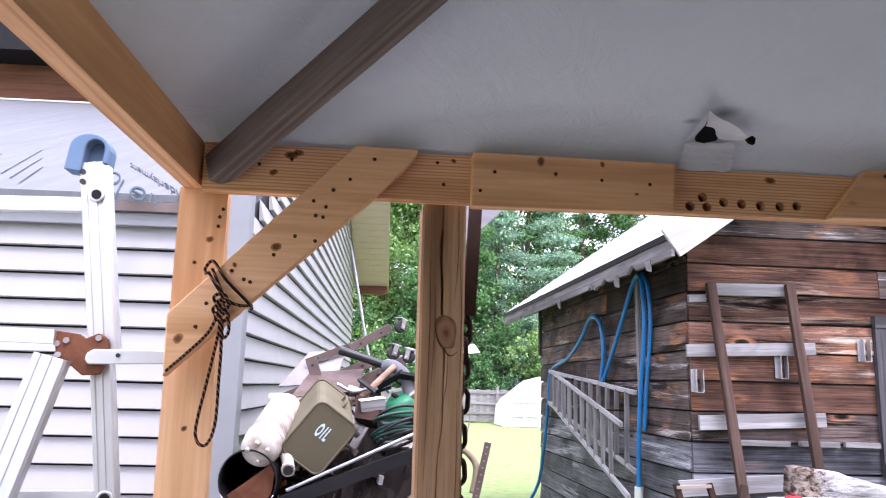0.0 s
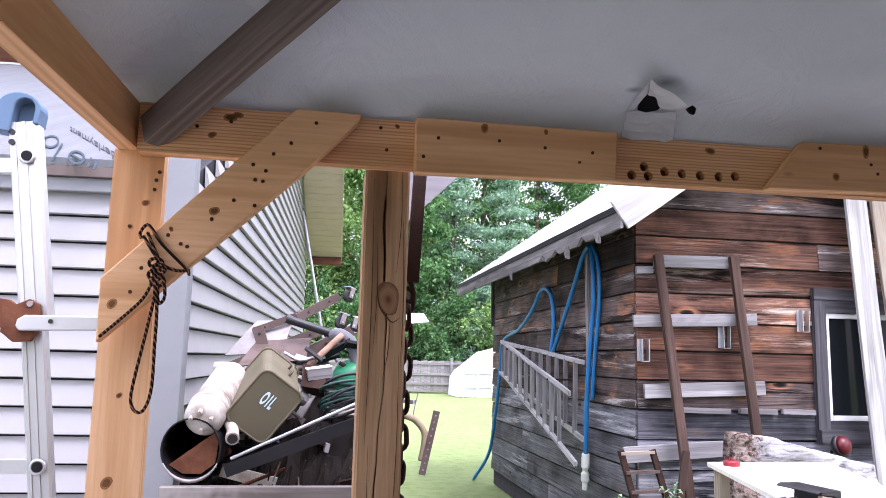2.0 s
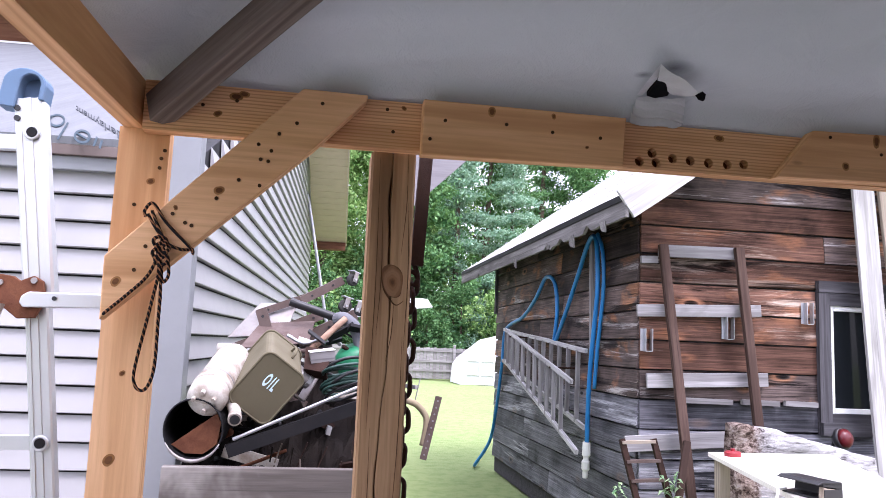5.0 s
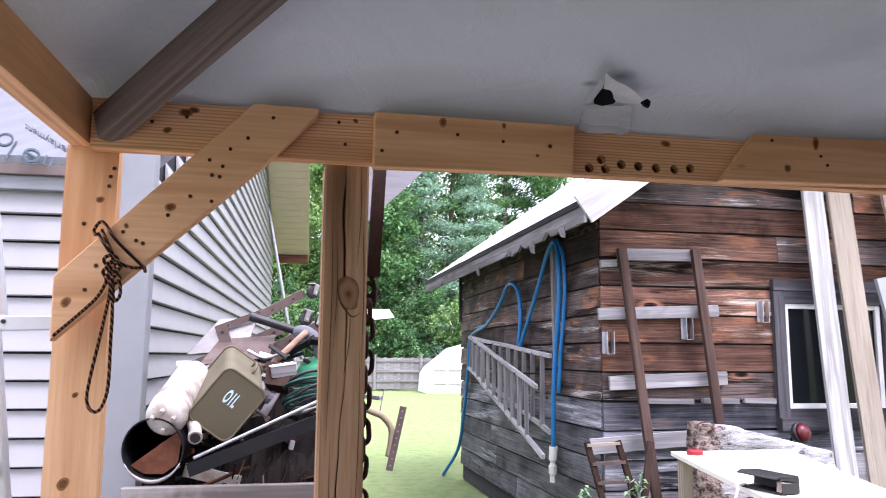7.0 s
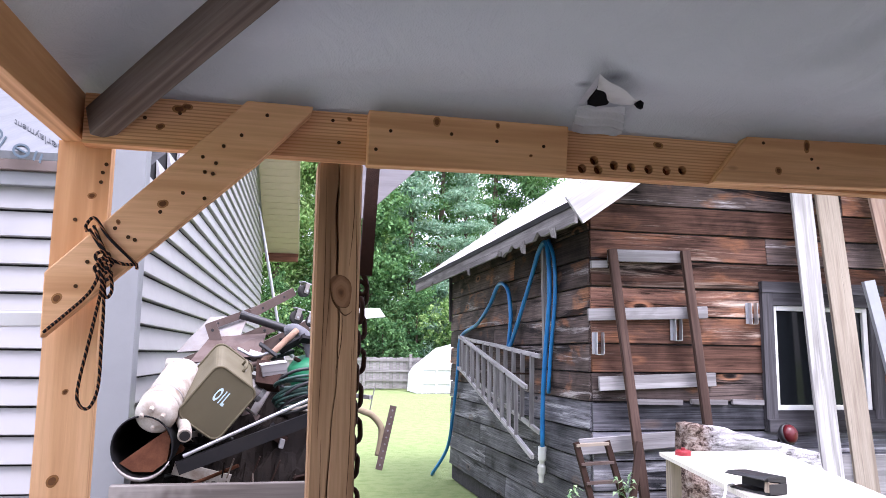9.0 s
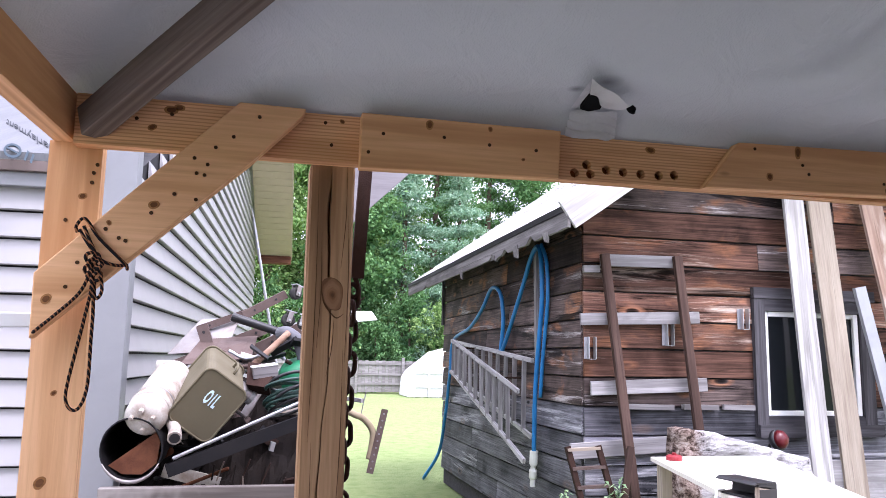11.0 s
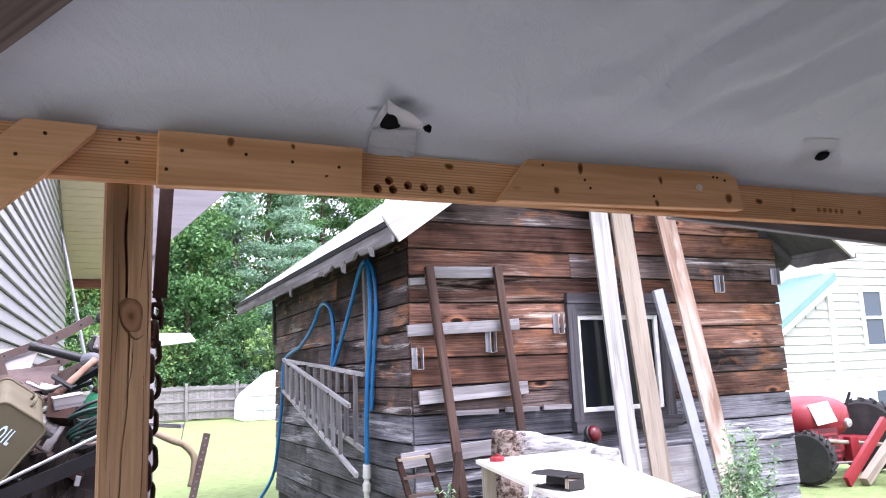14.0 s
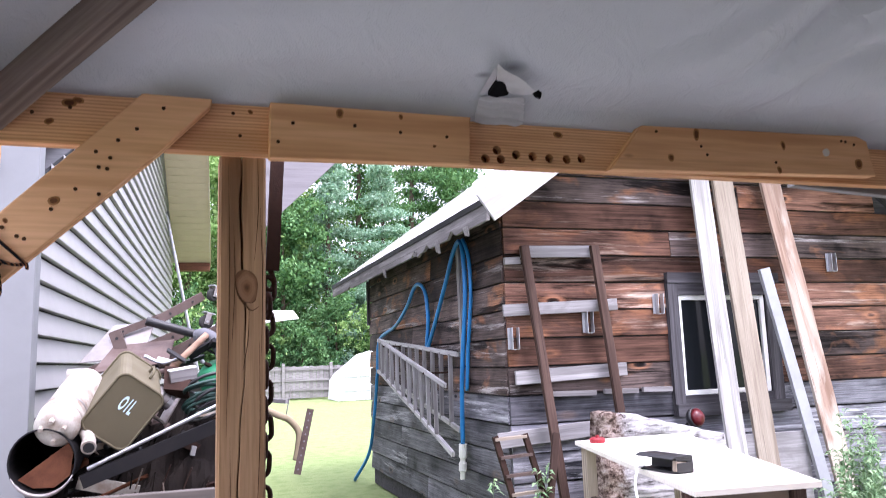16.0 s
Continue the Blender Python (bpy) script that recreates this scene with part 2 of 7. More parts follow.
M["black"] = painted("black_plastic", (0.018, 0.018, 0.02), 0.42, dirt=0.2)
M["rubber"] = painted("rubber", (0.03, 0.03, 0.03), 0.8, dirt=0.4, dirt_color=(0.09, 0.085, 0.08))
M["green_plastic"] = painted("green_plastic", (0.015, 0.19, 0.085), 0.45, dirt=0.2)
M["green_cable"] = painted("dark_green_cable", (0.02, 0.055, 0.045), 0.45, dirt=0.3)
M["red_paint"] = painted("red_paint", (0.27, 0.02, 0.028), 0.4, dirt=0.3)
M["red_dark"] = painted("dark_red_plastic", (0.10, 0.006, 0.01), 0.35, dirt=0.3)
M["mint_roof"] = painted("green_metal_roof", (0.19, 0.32, 0.30), 0.5, dirt=0.15)
M["screw"] = painted("dark_screw", (0.075, 0.04, 0.02), 0.5, metal=0.5, dirt=0.3)
M["bore"] = painted("burnt_bore", (0.22, 0.075, 0.02), 0.9, dirt=0.5)
M["sheet"] = painted("white_plastic_sheet", (0.84, 0.84, 0.86), 0.4, dirt=0.1)
M["clear"] = painted("clear_bag", (0.6, 0.62, 0.65), 0.2, dirt=0.3)
M["gravel"] = painted("gravel", (0.36, 0.35, 0.34), 0.9, dirt=0.5, dirt_color=(0.16, 0.155, 0.15), scale=14, bump=0.6)
M["bounce_floor"] = painted("bounce_floor_grey", (0.24, 0.23, 0.215), 0.9, dirt=0.5, dirt_color=(0.15, 0.14, 0.13), scale=5, bump=0.4)
M["rust_flat"] = painted("brown_flat_steel", (0.145, 0.11, 0.10), 0.55, metal=0.3, dirt=0.5, dirt_color=(0.06, 0.035, 0.028), scale=14)
M["pale_grey_ply"] = wood("pale_grey_ply", (0.27, 0.255, 0.265), (0.22, 0.205, 0.215), (0.15, 0.135, 0.14), 0.35)
M["tan_pipe"] = painted("tan_pipe", (0.33, 0.27, 0.18), 0.5, dirt=0.4)
M["silver_wood"] = wood("silver_wood", (0.62, 0.61, 0.61), (0.44, 0.43, 0.435), (0.15, 0.14, 0.145), 0.4)
M["wall_board"] = wood("dark_wall_board", (0.22, 0.19, 0.165), (0.17, 0.145, 0.125), (0.09, 0.075, 0.065), 0.4)
M["bin_plank"] = wood("bin_plank", (0.24, 0.215, 0.2), (0.155, 0.137, 0.125), (0.04, 0.034, 0.03), 0.5, patch=[(0.6, 0.7, (0.33, 0.31, 0.29))])
M["bark"] = wood("bark", (0.17, 0.13, 0.1), (0.11, 0.08, 0.062), (0.05, 0.037, 0.03), 0.3, bump=0.8)
M["shingle"] = painted("pale_shingle", (0.74, 0.73, 0.72), 0.8, dirt=0.5, dirt_color=(0.42, 0.41, 0.40), scale=9, bump=0.4)
M["concrete"] = painted("concrete", (0.4, 0.39, 0.37), 0.85, dirt=0.4, bump=0.3)


def make_tarp():
    n = Nodes("silver_tarp", 0.48)
    v = n.coord((1, 1, 1))
    weave = n.noise(n.coord((260, 260, 260)), 1.0, 1.0)
    mott = n.noise(v, 2.2, 5, 0.6, 0.4)
    col = n.mix(mott, (0.415, 0.45, 0.443), (0.51, 0.548, 0.538))
    # soft shadow beside the torn flap, painted into the tarp colour
    for cx, cy, r in ((-0.143, 1.775, 0.06), (-0.197, 1.812, 0.034)):
        mp = n.t.nodes.new("ShaderNodeMapping")
        n.t.links.new(v, mp.inputs[0])
        mp.inputs["Location"].default_value, mp.inputs["Scale"].default_value = (-cx / r, -cy / r * 1.4, 0), (1 / r, 1.4 / r, 0)
        ln = n.t.nodes.new("ShaderNodeVectorMath")
        ln.operation = "LENGTH"
        n.t.links.new(mp.outputs[0], ln.inputs[0])
        edge = n.math("ADD", ln.outputs["Value"], n.math("MULTIPLY", mott, 0.5))
        col = n.mix(n.ramp(edge, (0.35, 0.8), (1.2, 0.0)), col, (0.07, 0.072, 0.075))
    n.bump(n.math("ADD", n.math("MULTIPLY", weave, 0.1), n.noise(n.coord((5, 5, 3)), 1.5, 4, 0.55, 1.2)), 0.4, 0.03)
    n.done(col)
    tr = n.t.nodes.new("ShaderNodeBsdfTranslucent")
    tr.inputs[0].default_value = (0.42, 0.43, 0.45, 1)
    ms = n.t.nodes.new("ShaderNodeMixShader")
    ms.inputs[0].default_value = 0.02
    out = n.t.nodes["Material Output"]
    n.t.links.new(n.b.outputs[0], ms.inputs[1])
    n.t.links.new(tr.outputs[0], ms.inputs[2])
    n.t.links.new(ms.outputs[0], out.inputs[0])
    return n.m


def make_leaf(name, a, b):
    n = Nodes(name, 0.55)
    col = n.mix(n.island(), a, b)
    n.done(col)
    tr = n.t.nodes.new("ShaderNodeBsdfTranslucent")
    n.put(tr.inputs[0], n.mix(0.5, col, (0.20, 0.30, 0.04)))
    ms = n.t.nodes.new("ShaderNodeMixShader")
    ms.inputs[0].default_value = 0.2
    n.t.links.new(n.b.outputs[0], ms.inputs[1])
    n.t.links.new(tr.outputs[0], ms.inputs[2])
    n.t.links.new(ms.outputs[0], n.t.nodes["Material Output"].inputs[0])
    return n.m


def make_lawn():
    n = Nodes("lawn", 0.9)
    v = n.coord((1, 1, 1))
    a = n.noise(v, 0.35, 5, 0.6)
    b = n.noise(v, 6.0, 4, 0.65)
    c = n.noise(v, 60.0, 3, 0.7)
    col = n.mix(a, (0.20, 0.27, 0.105), (0.29, 0.345, 0.155))
    col = n.mix(n.ramp(b, (0.45, 0.0), (0.75, 0.7)), col, (0.115, 0.195, 0.05))
    col = n.mix(n.ramp(c, (0.5, 0.0), (0.8, 0.6)), col, (0.31, 0.35, 0.165))
    n.bump(n.math("ADD", b, c), 0.7, 0.04)
    return n.done(col)


def make_glass(name, tint):
    n = Nodes(name, 0.06)
    n.done(tint)
    n.b.inputs["Specular IOR Level"].default_value = 0.15
    return n.m


def make_wrap():
    """Roof underlayment: pale grey sheet, faintly mottled."""
    n = Nodes("roof_underlayment", 0.5)
    v = n.coord((1, 1, 1))
    col = n.mix(n.noise(n.coord((9, 0.7, 0.7)), 1.5, 4), (0.095, 0.1, 0.108), (0.15, 0.154, 0.16))
    n.bump(n.noise(n.coord((9, 0.8, 0.8)), 1.5, 3), 0.5, 0.03)
    return n.done(col)


M["tarp"] = make_tarp()
M["lawn"] = make_lawn()
M["leaf_a"] = make_leaf("leaf_fresh", (0.07, 0.18, 0.045), (0.34, 0.48, 0.19))
M["leaf_b"] = make_leaf("leaf_deep", (0.03, 0.10, 0.04), (0.18, 0.33, 0.14))
M["leaf_pine"] = make_leaf("leaf_pine", (0.11, 0.24, 0.16), (0.38, 0.53, 0.40))
M["leaf_weed"] = make_leaf("leaf_weed", (0.10, 0.20, 0.10), (0.31, 0.43, 0.25))
M["dark_glass"] = make_glass("dark_window_glass", (0.012, 0.014, 0.016))
M["far_glass"] = make_glass("far_window_glass", (0.09, 0.11, 0.14))
M["wrap"] = make_wrap()
M["print"] = painted("blue_print", (0.028, 0.045, 0.058), 0.6, dirt=0.1)
M["print_dark"] = painted("grey_print", (0.04, 0.043, 0.05), 0.6, dirt=0.1)

# ---- building tools ----
def ob_from(name, bm, mat, smooth=False):
    me = bpy.data.meshes.new(name)
    bm.to_mesh(me)
    bm.free()
    if mat is not None:
        me.materials.append(M[mat])
    if smooth:
        for p in me.polygons:
            p.use_smooth = True
    return new(name, me)


def part(name, bm, mat, parent=None, label="", smooth=False, m=None):
    ob = ob_from(name, bm, mat, smooth)
    if m is not None:
        ob.matrix_basis = m
    if parent is not None:
        ob.parent = parent
    return tagged(ob, label)


def thing(name, label, category, m=None, group="", kind=""):
    ob = new(name)
    ob.empty_display_size = 0.1
    if m is not None:
        ob.matrix_basis = m
    return tagged(ob, label, category, group, kind)


def box(bm, x0, x1, y0, y1, z0, z1, bevel=0.0, m=None):
    vs = [bm.verts.new((x, y, z)) for x in (x0, x1) for y in (y0, y1) for z in (z0, z1)]
    if m is not None:
        for v in vs:
            v.co = m @ v.co
    fs = [bm.faces.new([vs[i] for i in q]) for q in ((0, 1, 3, 2), (4, 6, 7, 5), (0, 4, 5, 1), (2, 3, 7, 6), (0, 2, 6, 4), (1, 5, 7, 3))]
    if bevel:
        es = {e for f in fs for e in f.edges}
        bmesh.ops.bevel(bm, geom=list(es), offset=bevel, segments=2, affect="EDGES", profile=0.5)
    return bm


def boxed(*a, **k):
    return box(bmesh.new(), *a, **k)


def axis(p0, p1, up=(0, 0, 1)):
    """A frame at p0 whose x runs to p1 and whose z lies towards up."""
    p0, p1, up = Vector(p0), Vector(p1), Vector(up)
    x = (p1 - p0).normalized()
    y = up.cross(x)
    if y.length < 1e-4:
        y = Vector((0, 1, 0)).cross(x)
    y.normalize()
    z = x.cross(y)
    return Matrix.Translation(p0) @ Matrix((x, y, z)).transposed().to_4x4()


def board_bm(length, w, h, bevel=0.003, wob=0.0, seg=1, cut0=0.0, cut1=0.0):
    """A board along x, w wide in y and h high in z; cut0 and cut1 slant its ends along z; wob makes it uneven."""
    bm = bmesh.new()
    box(bm, 0, length, -w / 2, w / 2, -h / 2, h / 2)
    for v in bm.verts:
        if v.co.x < length / 2:
            v.co.x += cut0 * (v.co.z + h / 2) / h
        else:
            v.co.x -= cut1 * (v.co.z + h / 2) / h
    if seg > 1:
        es = [e for e in bm.edges if abs(e.verts[0].co.x - e.verts[1].co.x) > length * 0.4]
        bmesh.ops.subdivide_edges(bm, edges=es, cuts=seg - 1)
    if bevel:
        es = [e for e in bm.edges if len(e.link_faces) == 2 and e.calc_face_angle(0) > 0.5]
        bmesh.ops.bevel(bm, geom=es, offset=bevel, segments=2, affect="EDGES", profile=0.5)
    if wob:
        s = random.uniform(0, 50)
        for v in bm.verts:
            p = Vector((v.co.x * 1.7 + s, v.co.y * 3, v.co.z * 3 + s))
            v.co.y += noise.noise(p) * wob
            v.co.z += noise.noise(p + Vector((9, 4, 2))) * wob
    return bm


def plank(name, p0, p1, w, h, mat, parent=None, label="", up=(0, 0, 1), **k):
    length = (Vector(p1) - Vector(p0)).length
    return part(name, board_bm(length, w, h, **k), mat, parent, label, m=axis(p0, p1, up))


def cyl(bm, p0, p1, r0, r1=None, n=14, caps=True):
    r1 = r0 if r1 is None else r1
    f = axis(p0, p1)
    length = (Vector(p1) - Vector(p0)).length
    ra, rb = [], []
    for i in range(n):
        a = 2 * math.pi * i / n
        c, s = math.cos(a), math.sin(a)
        ra.append(bm.verts.new(f @ Vector((0, r0 * c, r0 * s))))
        rb.append(bm.verts.new(f @ Vector((length, r1 * c, r1 * s))))
    for i in range(n):
        j = (i + 1) % n
        bm.faces.new((ra[i], ra[j], rb[j], rb[i]))
    if caps:
        bm.faces.new(ra[::-1])
        bm.faces.new(rb)
    return bm


def cyled(*a, **k):
    return cyl(bmesh.new(), *a, **k)


def smooth_line(pts, per=6):
    """A Catmull-Rom curve through pts."""
    pts = [Vector(p) for p in pts]
    q = [pts[0] * 2 - pts[1]] + pts + [pts[-1] * 2 - pts[-2]]
    out = []
    for i in range(1, len(q) - 2):
        a, b, c, d = q[i - 1:i + 3]
        for k in range(per):
            t = k / per
            out.append(0.5 * ((2 * b) + (c - a) * t + (2 * a - 5 * b + 4 * c - d) * t * t + (3 * b - a - 3 * c + d) * t ** 3))
    out.append(pts[-1])
    return out


def tube(bm, pts, r, n=8, caps=True):
    pts = [Vector(p) for p in pts]
    rings, up = [], None
    for i, p in enumerate(pts):
        d = (pts[min(i + 1, len(pts) - 1)] - pts[max(i - 1, 0)]).normalized()
        if up is None:
            up = Vector((0, 0, 1)) if abs(d.z) < 0.9 else Vector((1, 0, 0))
        s = d.cross(up).normalized()
        up = s.cross(d).normalized()
        rr = r(i / (len(pts) - 1)) if callable(r) else r
        rings.append([bm.verts.new(p + rr * (math.cos(2 * math.pi * k / n) * s + math.sin(2 * math.pi * k / n) * up)) for k in range(n)])
    for a, b in zip(rings, rings[1:]):
        for k in range(n):
            bm.faces.new((a[k], a[(k + 1) % n], b[(k + 1) % n], b[k]))
    if caps:
        bm.faces.new(rings[0][::-1])
        bm.faces.new(rings[-1])
    return bm


def tubed(pts, r, per=6, n=8):
    return tube(bmesh.new(), smooth_line(pts, per), r, n)


def lathe(bm, profile, n=24, m=None):
    """Turn (radius, height) pairs round z."""
    rings = []
    for r, z in profile:
        ring = []
        for k in range(n):
            a = 2 * math.pi * k / n
            p = Vector((r * math.cos(a), r * math.sin(a), z))
            ring.append(bm.verts.new(m @ p if m is not None else p))
        rings.append(ring)
    for a, b in zip(rings, rings[1:]):
        for k in range(n):
            bm.faces.new((a[k], a[(k + 1) % n], b[(k + 1) % n], b[k]))
    bm.faces.new(rings[0][::-1])
    bm.faces.new(rings[-1])
    return bm


def prism(bm, outline, y0, y1, m=None):
    """A flat outline of (x, z) pairs, pulled from y0 to y1."""
    a = [bm.verts.new((x, y0, z)) for x, z in outline]
    b = [bm.verts.new((x, y1, z)) for x, z in outline]
    if m is not None:
        for v in a + b:
            v.co = m @ v.co
    bm.faces.new(a)
    bm.faces.new(b[::-1])
    for i in range(len(a)):
        j = (i + 1) % len(a)
        bm.faces.new((a[j], a[i], b[i], b[j]))
    bmesh.ops.recalc_face_normals(bm, faces=bm.faces)
    return bm


def bevel_all(bm, w, seg=2, angle=0.5):
    es = [e for e in bm.edges if len(e.link_faces) == 2 and e.calc_face_angle(0) > angle]
    bmesh.ops.bevel(bm, geom=es, offset=w, segments=seg, affect="EDGES", profile=0.5)
    return bm


def letters(name, body, size, mat, parent, m, depth=0.001, label="", fat=0.0, gap=1.0):
    cu = bpy.data.curves.new(name, "FONT")
    cu.body, cu.size, cu.extrude, cu.offset = body, size, depth, fat
    cu.align_x, cu.align_y = "CENTER", "CENTER"
    cu.space_character = gap
    tmp = bpy.data.objects.new(name, cu)
    scene.collection.objects.link(tmp)
    dg = bpy.context.evaluated_depsgraph_get()
    me = bpy.data.meshes.new_from_object(tmp.evaluated_get(dg))
    bpy.data.objects.remove(tmp)
    me.materials.clear()
    me.materials.append(M[mat])
    ob = new(name, me)
    ob.matrix_basis = m
    ob.parent = parent
    return tagged(ob, label)

# ---- ground ----
def ground_sheet():
    bm = bmesh.new()
    xs = [-400, -60] + [-20 + 1.0 * i for i in range(41)] + [60, 400]
    ys = [-400, -40] + [-6 + 1.0 * i for i in range(45)] + [70, 800]
    grid = [[bm.verts.new((x, y, noise.noise(Vector((x * 0.3, y * 0.3, 0))) * 0.03 - 0.02)) for y in ys] for x in xs]
    for i in range(len(xs) - 1):
        for j in range(len(ys) - 1):
            bm.faces.new((grid[i][j], grid[i + 1][j], grid[i + 1][j + 1], grid[i][j + 1]))
    return tagged(ob_from("ground", bm, "lawn", True), "mown yellow-green lawn", "lawn", kind="structure")


ground_sheet()

# unseen pale pad, added to bounce neutral light up under the tarp
def gravel_pad():
    bm = bmesh.new()
    n = 40
    g = [[bm.verts.new((-5 + 10 * i / n, -7 + 10.6 * j / n, 0.03 + 0.012 * noise.noise(Vector((i * 0.9, j * 0.9, 0))))) for j in range(n + 1)] for i in range(n + 1)]
    for i in range(n):
        for j in range(n):
            bm.faces.new((g[i][j], g[i + 1][j], g[i + 1][j + 1], g[i][j + 1]))
    return tagged(ob_from("pavement", bm, "gravel", True), "unseen pale gravel pad added to bounce neutral light", "gravel", kind="structure")


gravel_pad()


# unseen floor, added with its tone set for the light it bounces
def unseen_floor():
    bm = bmesh.new()
    n = 30
    g = [[bm.verts.new((-1.9 + 4.3 * i / n, -1.4 + 3.3 * j / n, 0.05 + 0.012 * noise.noise(Vector((i * 0.7, j * 0.7, 4))))) for j in range(n + 1)] for i in range(n + 1)]
    for i in range(n):
        for j in range(n):
            bm.faces.new((g[i][j], g[i + 1][j], g[i + 1][j + 1], g[i][j + 1]))
    return tagged(ob_from("floor", bm, "bounce_floor", True), "unseen grey floor added to set the bounce on the tarp", "floor", kind="structure")


unseen_floor()

# ---- timber shelter with a tarp roof ----
BY = 1.955   # inner face of the front beam
Z0, Z1 = 1.912, 2.02   # underside and top of the front beam
frame_ = thing("timber_shelter", "shelter frame of new orange-toned lumber under a tarp", "shelter")


def screws(parent, spots, y, r=0.0041):
    for x, z in spots:
        part("screw", cyled((x, y - 0.0015, z), (x, y + 0.004, z), r, n=8), "screw", parent)


def bored_board(x0, x1, holes, r):
    """A length of the front beam with round holes bored through its face."""
    me = bpy.data.meshes.new("beam")
    bm = bevel_all(boxed(x0, x1, BY, BY + 0.038, Z0, Z1), 0.003)
    bm.to_mesh(me)
    bm.free()
    solid = bpy.data.objects.new("beam", me)
    scene.collection.objects.link(solid)
    tools = []
    for hx, hz in holes:
        cm = bpy.data.meshes.new("bit")
        bm = cyled((hx, BY - 0.02, hz), (hx, BY + 0.026, hz), r, n=16)
        bmesh.ops.recalc_face_normals(bm, faces=bm.faces)
        bm.to_mesh(cm)
        bm.free()
        bit = bpy.data.objects.new("bit", cm)
        scene.collection.objects.link(bit)
        tools.append(bit)
        md = solid.modifiers.new("bore", "BOOLEAN")
        md.operation, md.object, md.solver = "DIFFERENCE", bit, "EXACT"
    done = bpy.data.meshes.new_from_object(solid.evaluated_get(bpy.context.evaluated_depsgraph_get()))
    for o in (solid, *tools):
        bpy.data.objects.remove(o)
    done.materials.clear()
    done.materials.append(M["sawn_lumber"])
    ob = new("beam", done)
    ob.parent = frame_
    for hx, hz in holes:
        part("bore", cyled((hx, BY + 0.0225, hz), (hx, BY + 0.0255, hz), r * 0.97, n=12), "bore", ob)
    return ob


HOLES = [(-0.143 + dx, Z0 + dz) for dx, dz in ((0, 0.017), (0.031, 0.039), (0.041, 0.017), (0.082, 0.03), (0.126, 0.028), (0.172, 0.026), (0.22, 0.026), (0.262, 0.03))]
tagged(bored_board(-1.25, 1.3, HOLES, 0.0115), "orange-toned front beam with a row of bored holes")
tagged(bored_board(1.302, 2.2, [(1.42 + 0.028 * i, Z0 + 0.045) for i in range(5)] + [(1.62, Z0 + 0.045)], 0.009), "beam length with small bored holes")
plank("backing_board", (0.85, BY + 0.08, Z0 + 0.05), (2.2, BY + 0.08, Z0 - 0.02), 0.03, 0.09, "plank_grey", frame_, "grey board behind the beam")


def stud(name, x0, x1, y0, y1, z0, z1, mat, label="", bevel=0.004):
    length = z1 - z0
    return part(name, board_bm(length, y1 - y0, x1 - x0, bevel), mat, frame_, label,
                m=axis(((x0 + x1) / 2, (y0 + y1) / 2, z0), ((x0 + x1) / 2, (y0 + y1) / 2, z1), (-1, 0, 0)))


stud("corner_post", -1.305, -1.2, BY + 0.042, BY + 0.082, 0, 1.925, "lumber", "corner post of new lumber")
stud("corner_post", 1.95, 2.05, BY + 0.042, BY + 0.142, 0, 1.91, "lumber")
screws(frame_, [(-1.214, 1.86), (-1.216, 1.839), (-1.261, 1.756), (-1.208, 1.878)], BY + 0.041)

